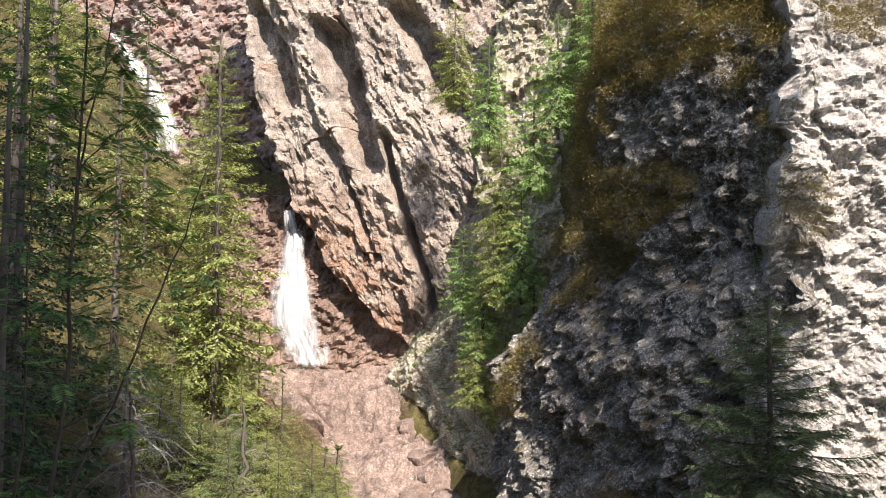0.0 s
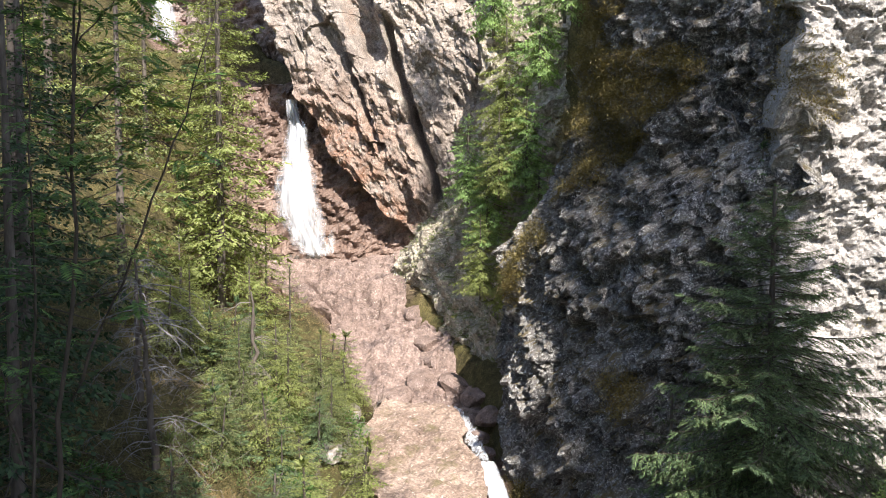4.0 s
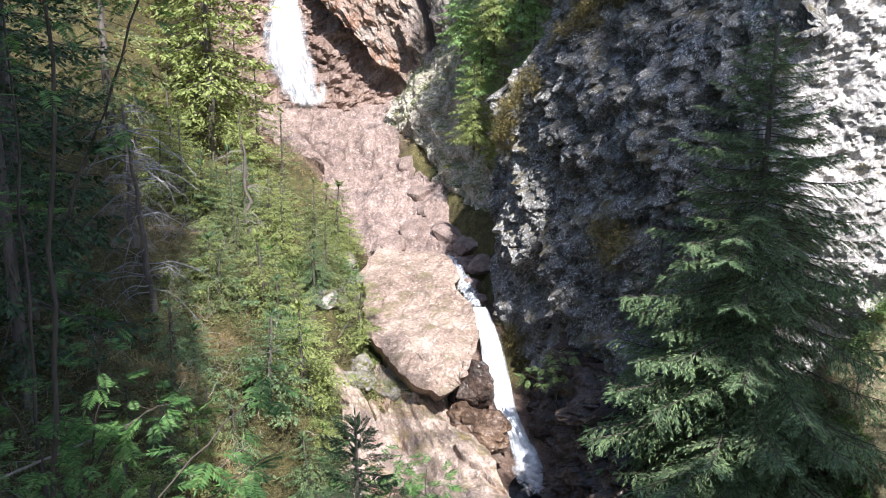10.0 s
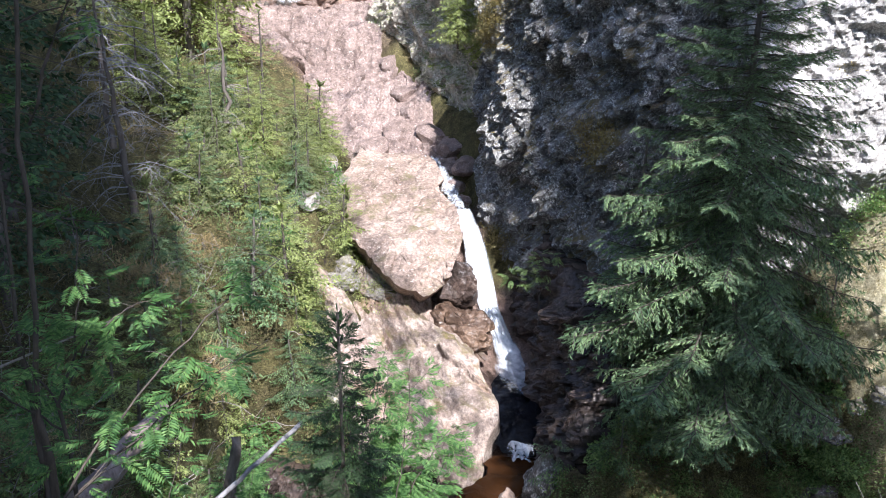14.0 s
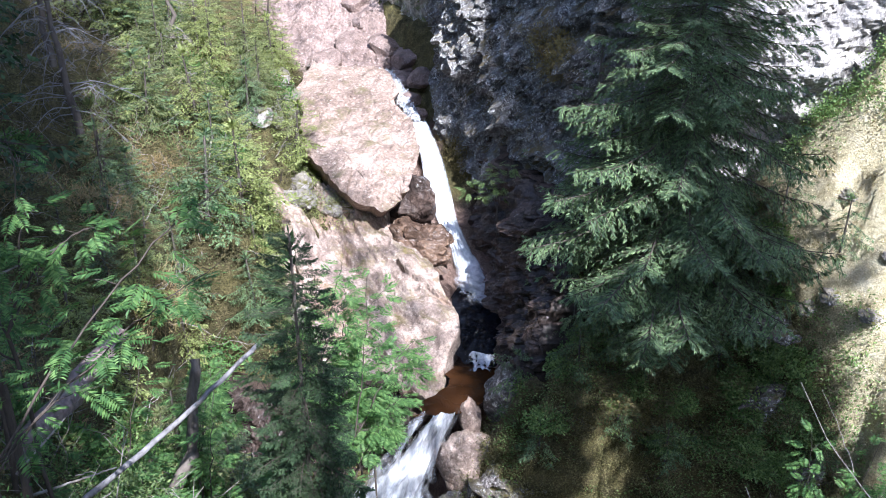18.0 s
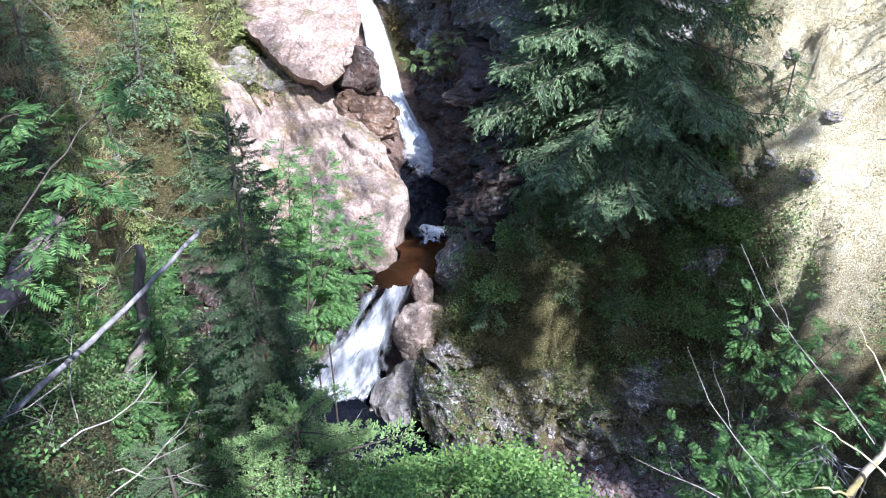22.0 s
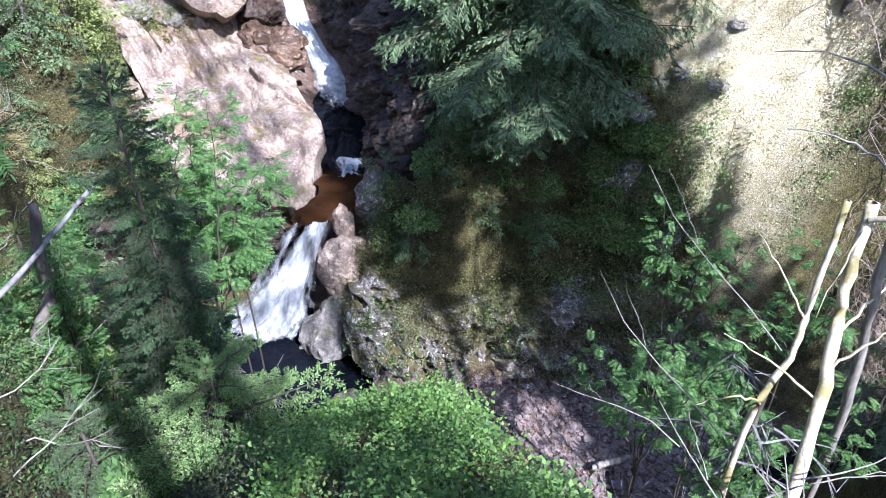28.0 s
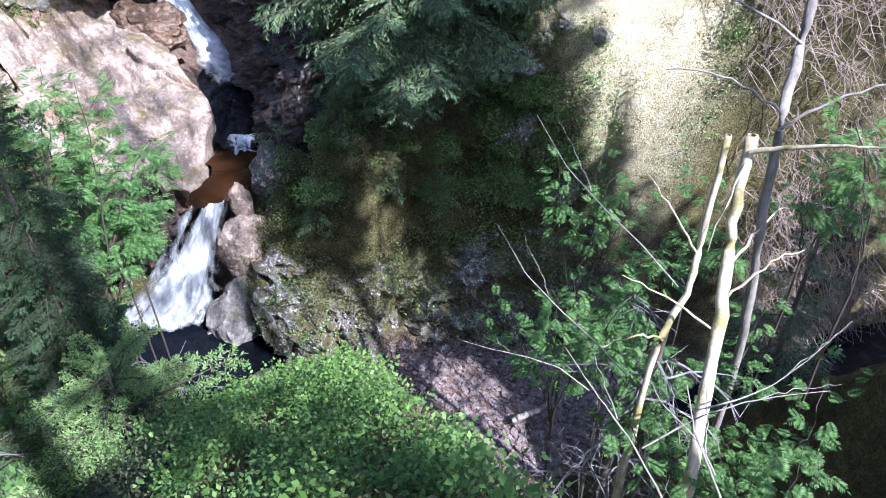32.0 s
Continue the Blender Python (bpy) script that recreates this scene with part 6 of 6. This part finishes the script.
turn = rng.uniform(0, 6.28, n)
c_, s_ = np.cos(turn)[:, None], np.sin(turn)[:, None]
v = np.stack([v[..., 0] * c_ - v[..., 1] * s_ + px_[:, None], v[..., 0] * s_ + v[..., 1] * c_ + py_[:, None], v[..., 2] + 0.3 * v[..., 0] + (height(px_, py_) + 0.2 * size)[:, None]], -1)
quad = np.array([(0, 1, 3, 2), (4, 6, 7, 5), (0, 4, 5, 1), (2, 3, 7, 6), (0, 2, 6, 4), (1, 5, 7, 3)])
tagged(new("gravel", mesh_np("gravel", v.reshape(-1, 3), (np.arange(n)[:, None, None] * 8 + quad).reshape(-1, 4), M_GRAVEL)), "angular purple-brown gravel of the bar", "gravel", kind="stuff")
trunk("drift_log", [(-5.9, 28.4, 9.45), (-4.6, 28.7, 9.55)], 0.13, 0.1, M_BARK, "wet driftwood log at the foot of the fall", "log")
trunk("drift_log", [(-4.7, 28.5, 9.5), (-3.3, 29.0, 9.75)], 0.14, 0.12, M_BARK, "wet driftwood log at the foot of the fall", "log")
trunk("drift_log", [(4.3, 7.5, 0.95), (4.9, 7.5, 1.0)], 0.05, 0.045, M_DEAD, "short pale log lying on the gravel bar", "log")

# green railing on top of the gorge
rail = tagged(new("railing"), "green metal railing at the top of the gorge", "railing")
rail.location = (-17.5, 38.0, 24.3)
for z in (0.15, 0.6, 1.1):
    v, f = tube([(0, 0, z), (6, 0.2, z + 0.1)], [0.03, 0.03], 6)
    part("bar", mesh_np("bar", v, f, M_PAINT), rail)
for i in range(13):
    v, f = tube([(i * 0.5, 0.02 * i, -0.3), (i * 0.5, 0.02 * i, 1.2)], [0.035, 0.035] if i % 4 == 0 else [0.012, 0.012], 6)
    part("post", mesh_np("post", v, f, M_PAINT), rail)

# ---- young growth on the slope ----
rng = np.random.default_rng(77)
# four of the six carry sunlit needle tones, two the plain one
YOUNG = [spruce((0, 0, -60 - 4 * i), 1.0, 0.5, 500 + i, BOUGH_MID, 56, (M_NEEDLE_SUN if i < 2 else M_NEEDLE_LIT) if i < 4 else M_NEEDLE, label="", taper=0.75, low=0.02, droop=0.45) for i in range(6)]
for i in range(150):
    x, y = rng.uniform(-7.5, -1.6), 8.5 + 14 * rng.uniform(0, 1)
    zb_, d_, s_, _, _ = valley(np.array([x]), np.array([y]))
    if d_[0] < 2.0 or s_[0] < 0 or (x < -4.5 and y < 18.5) or on_rock(np.array([x]), np.array([y]))[0]:
        continue
    k = rng.integers(6)
    h = rng.uniform(0.6, 1.7)
    w = h * rng.uniform(0.9, 1.5)
    ob = copy_thing(YOUNG[k], pose(*on_ground(x, y), rng.uniform(-6, 6), rng.uniform(-6, 6), rng.uniform(0, 360)) @ Matrix.Diagonal((w, w, h, 1)))
    tagged(ob, "yellow-green young spruce on the steep slope" if k < 4 else "dark green young spruce on the steep slope", "tree", "young spruces on the slope")
for ob in YOUNG:
    for c in list(ob.children):
        bpy.data.objects.remove(c)
    bpy.data.objects.remove(ob)
for i in range(120):
    x, y = rng.uniform(-7, -0.6), 4.2 + 17.5 * rng.uniform(0, 1) ** 1.3
    zb_, d_, s_, _, _ = valley(np.array([x]), np.array([y]))
    if d_[0] < (2.6 if y > 12 else 1.8) or s_[0] < 0 or on_rock(np.array([x]), np.array([y]))[0]:
        continue
    if x < -4.5 and y > 9 and rng.uniform() < 0.7:
        continue
    r = rng.uniform(0.25, 0.7) * (0.6 if y < 8 else 1)
    kind = [(M_NEEDLE_LIT, "yellow-green bushy young spruce growth on the slope", 0.055, 0.2), (M_SHRUB, "sunlit green bush on the slope", 0.042, 0.5), (M_HEATH, "brownish heath bush on the slope", 0.04, 0.35),
            (M_ROWAN, "green leafy bush on the slope", 0.08, 0.4), (M_STRAW, "clump of pale dry grass on the slope", 0.2, 0.03)][rng.choice(5, p=[0.2, 0.25, 0.25, 0.18, 0.12] if y > 9 else [0.2, 0.3, 0.2, 0.3, 0])]
    bush(on_ground(x, y), r, r * rng.uniform(0.6, 1.4), 300 + i, kind[0], kind[2], int(1250 * r / 0.5), kind[1], "bushes on the slope", kind[3])

for i in range(250):
    x, y = rng.uniform(1.9, 7.2), rng.uniform(9.6, 12.6)
    if valley(np.array([x]), np.array([y]))[1][0] < 1.8 or mossy(np.array([x]), np.array([y]))[0] > 0.2:
        continue
    r = rng.uniform(0.18, 0.48)
    kind = [(M_HEATH, "low brown heath bush on the far bank", 0.045, 0.45), (M_BILBERRY, "green blueberry bush on the far bank", 0.05, 0.6), (M_BANK, "mossy heath hummock on the far bank", 0.03, 0.35)][rng.choice(3, p=[0.25, 0.4, 0.35])]
    bush(on_ground(x, y, 0.1), r, r * rng.uniform(0.5, 0.8), 500 + i, kind[0], kind[2], int(2200 * r / 0.4), kind[1], "bushes on the far bank", kind[3])

rng = np.random.default_rng(78)
for x, y, h, r in [(2.1, 11.6, 1.1, 0.7), (2.9, 10.9, 0.7, 0.6), (3.5, 10.6, 0.6, 0.5), (5.2, 11.2, 0.9, 0.7), (6.0, 11.6, 1.0, 0.7), (5.6, 10.4, 0.5, 0.5), (2.3, 10.5, 0.6, 0.5), (4.2, 10.3, 0.5, 0.55), (6.6, 10.9, 0.8, 0.5), (3.0, 11.8, 1.2, 0.8), (6.4, 9.9, 0.5, 0.45)]:
    spruce(on_ground(x, y), h, r, 700 + int(x * 10), BOUGH_MID, 20, label="low dark spruce growth on the far bank", group="low spruces on the far bank", taper=0.4, droop=0.7, low=0.15)
for k in range(26):
    q = rng.uniform(0, 1)
    x, y = -1.35 - 1.0 * q + rng.uniform(-0.45, 0.0), 12.6 + 3.6 * q
    r = rng.uniform(0.2, 0.4)
    bush(on_ground(x, y), r, r * rng.uniform(0.7, 1.3), 800 + k, [M_NEEDLE_LIT, M_SHRUB, M_HEATH][k % 3], [0.055, 0.04, 0.036][k % 3], 950, ["yellow-green young spruce growth beside the rock shoulder", "green bush beside the rock shoulder", "brown heath beside the rock shoulder"][k % 3], "bushes beside the rock shoulder", [0.2, 0.5, 0.4][k % 3])

for k in range(17):
    q = rng.uniform(0, 1)
    x, y = (-2.2 + 1.9 * q, 16.1 + rng.uniform(-0.15, 0.2)) if k < 11 else (-1.35 - 0.8 * q, 12.8 + 3.2 * q)
    s = rng.uniform(0.16, 0.36)
    boulder("slope_rock", (x, y, (4.75 + 0.25 * (0.3 - x) if k < 11 else 3.7 + 1.6 * q) - 0.05), (s * 1.3, s, s * 0.75), (10, 12, 40 * k), 90 + k, M_SHOULDER if k % 2 else M_GREY, 4, 0.5, "weathered rock at the edge of the rock shoulder", "rocks along the rock shoulder")
for k in range(44):
    y = rng.uniform(15.6, 21.2)
    x = float(np.interp(y, [15.0, 16.4, 18.0, 20.0, 21.6], [-0.1, -1.3, -1.85, -1.8, -1.5])) - rng.uniform(0.15, 0.9)
    if k % 4 == 3:
        s = rng.uniform(0.16, 0.34)
        boulder("slope_rock", (x, y, ground_z(x, y) + 0.1 * s), (s * 1.2, s, s * 0.7), (10, 12, 40 * k), 60 + k, M_GREY, 4, 0.5, "grey lichen-spotted rock beside the boulder slab", "rocks beside the boulder slab")
        continue
    r = rng.uniform(0.25, 0.5)
    bush(on_ground(x, y), r, r * rng.uniform(0.7, 1.4), 860 + k, [M_NEEDLE_LIT, M_NEEDLE_SUN, M_HEATH][k % 3], [0.055, 0.055, 0.036][k % 3], 950, ["green young spruce growth beside the boulder slab", "yellow-green young spruce growth beside the boulder slab", "brown heath beside the boulder slab"][k % 3], "bushes beside the boulder slab", [0.2, 0.2, 0.4][k % 3])

# ---- low plants ----
def patchy(k, cut, scale=0.7):
    return lambda x, y, g: (fbm(np.stack([x * scale, y * scale, x * 0 + k], 1), 3, k) + g.uniform(-0.35, 0.35, len(x)) > cut) & (valley(x, y)[1] > 1.3) & ~on_rock(x, y) & (gravel_gap(x, y) > 0.3)


def mound_side(x, y, g):
    return (x - 0.44 < 0.85 * (y - 0.3)) & (x < 0.98 + 0.10 * y + g.uniform(-0.1, 0.05, len(x))) & (x > 0.12 + g.uniform(-0.12, 0.1, len(x)))


pts, rng = scatter(6500, (-0.2, 2.2, 1.2, 5.1), 5, lambda x, y, g: mound_side(x, y, g) & (fbm(np.stack([x * 3.4, y * 3.4, x * 0], 1), 3, 15) > g.uniform(-0.3, 0.2, len(x))))
v, f = shoots(pts, rng, 20, 0.027, 0.32, 0.045, 0.62)
stuff("blueberry_shrubs", v, f, M_BERRY, "bright green low shrubs on the near mound", "shrub")
MOUND = lambda x, y, g: (x < 1.0 + 0.10 * y) & (x > 0.02)
pts, rng = scatter(5200, (-0.1, 1.6, 1.2, 5.1), 55, MOUND)
v, f = shoots(pts, rng, 9, 0.028, 0.10, 0.06, 0.4)
stuff("mound_moss", v, f, M_HEATH, "brown moss and dead stalks under the low shrubs", "moss")
pts, rng = scatter(950, (-0.1, 1.6, 1.4, 5.1), 56, lambda x, y, g: mound_side(x, y, g) & (fbm(np.stack([x * 2.4, y * 2.4, x * 0], 1), 3, 18) > 0.02))
v, f = shoots(pts, rng, 16, 0.033, 0.42, 0.04, 0.62, 0.25)
stuff("tall_shoots", v, f, M_SPROUT, "pale green taller shoots on the near mound", "shrub")
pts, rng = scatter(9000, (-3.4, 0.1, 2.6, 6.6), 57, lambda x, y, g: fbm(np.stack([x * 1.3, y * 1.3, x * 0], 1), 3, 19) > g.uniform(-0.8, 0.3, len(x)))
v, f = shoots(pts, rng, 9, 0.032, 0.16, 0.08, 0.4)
stuff("near_undergrowth", v, f, M_HEATH_SHADE, "dark green-brown heath on the shaded near bank", "undergrowth")
pts, rng = scatter(2600, (-3.2, 0.0, 2.8, 7.2), 58, lambda x, y, g: fbm(np.stack([x * 1.1, y * 1.1, x * 0], 1), 3, 29) > g.uniform(-0.1, 0.5, len(x)))
v, f = shoots(pts, rng, 12, 0.045, 0.25, 0.08, 0.5)
stuff("near_shrubs", v, f, M_ROWAN, "dark green low shrubs on the shaded near bank", "shrub")
pts, rng = scatter(3200, (-3.4, -1.0, 6.4, 9.4), 59, lambda x, y, g: (valley(x, y)[1] > 1.0) & (fbm(np.stack([x * 0.9, y * 0.9, x * 0], 1), 3, 39) > g.uniform(-0.5, 0.3, len(x))))
v, f = shoots(pts, rng, 12, 0.05, 0.3, 0.09, 0.55)
stuff("hollow_shrubs", v, f, M_BERRY, "bright green plants in the sunlit hollow", "shrub")
SLOPE = (-12, 0.2, 7.0, 28)
pts, rng = scatter(30000, (-7.5, 0.2, 6, 21), 6, patchy(1, -0.35, 1.2))
v, f = shoots(pts, rng, 10, 0.04, 0.28, 0.1)
stuff("undergrowth", v, f, M_HEATH, "brownish undergrowth and moss clumps on the slope", "undergrowth")
pts, rng = scatter(12000, (-5, 0.2, 5.5, 23), 16, patchy(2, 0.15, 1.3))
v, f = shoots(pts, rng, 14, 0.04, 0.4, 0.11)
stuff("slope_shrubs", v, f, M_SHRUB, "sunlit green shrubs on the slope", "shrub")
pts, rng = scatter(9000, SLOPE, 17, patchy(3, 0.2))
v, f = shoots(pts, rng, 12, 0.26, 0.05, 0.05, 0.03, 0.3)
stuff("dry_grass_tufts", v, f, M_STRAW, "tufts of pale dry grass on the slope", "grass")
def bank_side(x, y):
    return valley(x, y)[1] > np.where(x < 2.2, 1.0, 1.6)


pts, rng = scatter(60000, (1.7, 8.5, 9.2, 13.4), 7, lambda x, y, g: bank_side(x, y) & (mossy(x, y) < g.uniform(0.0, 0.35, len(x))) & (fbm(np.stack([x * 1.6, y * 1.6, x * 0], 1), 3, 25) > g.uniform(-1.1, -0.1, len(x))))
v, f = shoots(pts, rng, 8, 0.036, 0.13, 0.05, 0.35)
stuff("bank_heath", v, f, M_BANK, "dark mossy heath on the far bank", "undergrowth")
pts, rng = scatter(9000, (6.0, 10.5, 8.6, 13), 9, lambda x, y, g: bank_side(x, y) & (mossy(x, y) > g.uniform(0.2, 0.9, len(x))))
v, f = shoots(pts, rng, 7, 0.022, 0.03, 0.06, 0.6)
stuff("bank_moss", v, f, M_SUNLIT_MOSS, "yellow moss on the far bank, its colour brightened for sunlight", "moss")
pts, rng = scatter(4500, (6.0, 10.5, 8.6, 13), 19, lambda x, y, g: bank_side(x, y) & (mossy(x, y) > 0.2) & (fbm(np.stack([x * 2.2, y * 0.9, x * 0], 1), 4, 27) > g.uniform(0.05, 0.4, len(x))))
v, f = shoots(pts, rng, 7, 0.034, 0.12, 0.05, 0.5)
stuff("bank_ochre_moss", v, f, M_OCHRE, "ochre moss and dry heath in streaks on the sunlit bank", "moss")
pts, rng = scatter(14000, (1.8, 8.5, 9, 13), 8, lambda x, y, g: bank_side(x, y) & (fbm(np.stack([x * 0.9, y * 0.9, x * 0 + 5], 1), 3, 5) + g.uniform(-0.35, 0.35, len(x)) > -0.05 + 1.0 * mossy(x, y)))
v, f = shoots(pts, rng, 14, 0.042, 0.22, 0.09, 0.6)
stuff("bank_shrubs", v, f, M_BILBERRY, "green blueberry shrubs on the far bank", "shrub")


def hanging_roots(n, region, seed, ln):
    """Thin roots and dead twigs trailing down a bank towards the stream."""
    rng = np.random.default_rng(seed)
    so = Soup(4)
    pts, _ = scatter(n, region, seed)
    for p in pts:
        a = p + [0, 0, rng.uniform(0.05, 0.4)]
        d = unit(np.array([-0.25, -0.55, -0.75]) + rng.normal(size=3) * [0.4, 0.3, 0.35]) * ln * rng.uniform(0.4, 1.2)
        w = curve_pts(a, a + d, 7, rng.normal(size=3) * 0.12 * ln + [0, -0.1, 0.12], 0.03, rng)
        so.add(*tube(w, np.linspace(rng.uniform(0.004, 0.010), 0.002, 7), 3))
        for j in range(3):
            c = w[rng.integers(1, 6)]
            so.add(*tube([c, c + unit(d + rng.normal(size=3) * ln * 0.7) * ln * 0.4], [0.005, 0.0015], 3))
    return so


so = hanging_roots(1500, (8.6, 11.2, 7.4, 10.2), 31, 0.9)
tagged(new("hanging_roots", so.mesh("hanging_roots", M_ROOT)), "tangle of brown roots and dead twigs hanging down the bank", "roots", kind="stuff")


def twig_litter(n, region, seed, ln):
    """Thin dead twigs lying and standing on the ground."""
    rng = np.random.default_rng(seed)
    so = Soup(4)
    pts, _ = scatter(n, region, seed, lambda x, y, g: (valley(x, y)[1] > 1.5) & ~on_rock(x, y))
    for p in pts:
        d = unit(rng.normal(size=3) * [1, 1, 0.5] + [0, 0, 0.45]) * ln * rng.uniform(0.4, 1.2)
        w = curve_pts(p, p + d, 6, rng.normal(size=3) * 0.1 * ln, 0.02, rng)
        so.add(*tube(w, np.linspace(0.008, 0.002, 6), 3))
        for j in range(3):
            c = w[rng.integers(2, 6)]
            so.add(*tube([c, c + unit(d + rng.normal(size=3) * ln * 0.6) * ln * 0.35], [0.004, 0.0015], 3))
    return so


so = twig_litter(900, (-7, -0.5, 4.5, 21), 21, 0.8)
tagged(new("dead_twigs", so.mesh("dead_twigs", M_DEAD)), "dead grey twigs among the growth of the slope", "twigs", kind="stuff")
so = twig_litter(260, (2.8, 5.2, 2.8, 6.2), 22, 1.0)
tagged(new("dead_twigs", so.mesh("dead_twigs", M_POLE)), "dead grey twigs under the broken trunks", "twigs", kind="stuff")


def on_faces(ob, n, seed, lo, keep=None):
    """Points on the parts of a mesh that face up."""
    me = ob.data
    c = np.empty(len(me.polygons) * 3, np.float32)
    me.polygons.foreach_get("center", c)
    nm = np.empty(len(me.polygons) * 3, np.float32)
    me.polygons.foreach_get("normal", nm)
    c, nm = c.reshape(-1, 3).astype(float), nm.reshape(-1, 3)
    ok = nm[:, 2] > lo
    if keep is not None:
        ok &= keep(c)
    rng = np.random.default_rng(seed)
    c = c[ok]
    return c[rng.integers(0, len(c), n)] + rng.normal(size=(n, 3)) * 0.03, rng


pts, rng = on_faces(CLIFF, 30000, 1, 0.0, lambda c: fbm(c * 0.6, 4, 61) + 0.25 * np.clip(c[:, 2] - 13.6, -2, 3) > 0.12)
pts = pts - [0.10, 0.09, 0]
v, f = shoots(pts, rng, 9, 0.06, 0.2, 0.09, 0.3)
stuff("cliff_moss", v, f, M_OCHRE, "ochre moss and heath on ledges of the cliff", "moss")
pts, rng = on_faces(LEDGE, 7000, 3, 0.15, lambda c: (c[:, 2] > 1.6) & (fbm(c * 1.3, 3, 63) > -0.1))
v, f = shoots(pts, rng, 10, 0.036, 0.14, 0.07, 0.55)
stuff("ledge_moss", v, f, M_BANK, "dark moss and heath on the rock ledge", "moss")
pts, rng = on_faces(LEDGE, 900, 4, 0.1, lambda c: fbm(c * 1.1, 3, 64) > 0.12)
v, f = shoots(pts, rng, 14, 0.05, 0.2, 0.08, 0.55)
stuff("ledge_shrubs", v, f, M_BILBERRY, "small green plants on the rock ledge", "shrub")
pts, rng = on_faces(CLIFF_END, 18000, 5, 0.0, lambda c: fbm(c * 0.6, 4, 66) + 0.2 * np.clip(c[:, 2] - 14.0, -3, 3) > 0.15)
pts = pts - [0.02, 0.10, 0]
v, f = shoots(pts, rng, 10, 0.055, 0.18, 0.09, 0.3)
stuff("cliff_end_moss", v, f, M_OCHRE, "ochre moss on ledges of the pale cliff", "moss")
pts, rng = on_faces(RIB, 500, 2, 0.3)
v, f = shoots(pts, rng, 10, 0.07, 0.25, 0.1)
stuff("rib_shrubs", v, f, M_SHRUB, "light green plants on the pale rock rib", "shrub")
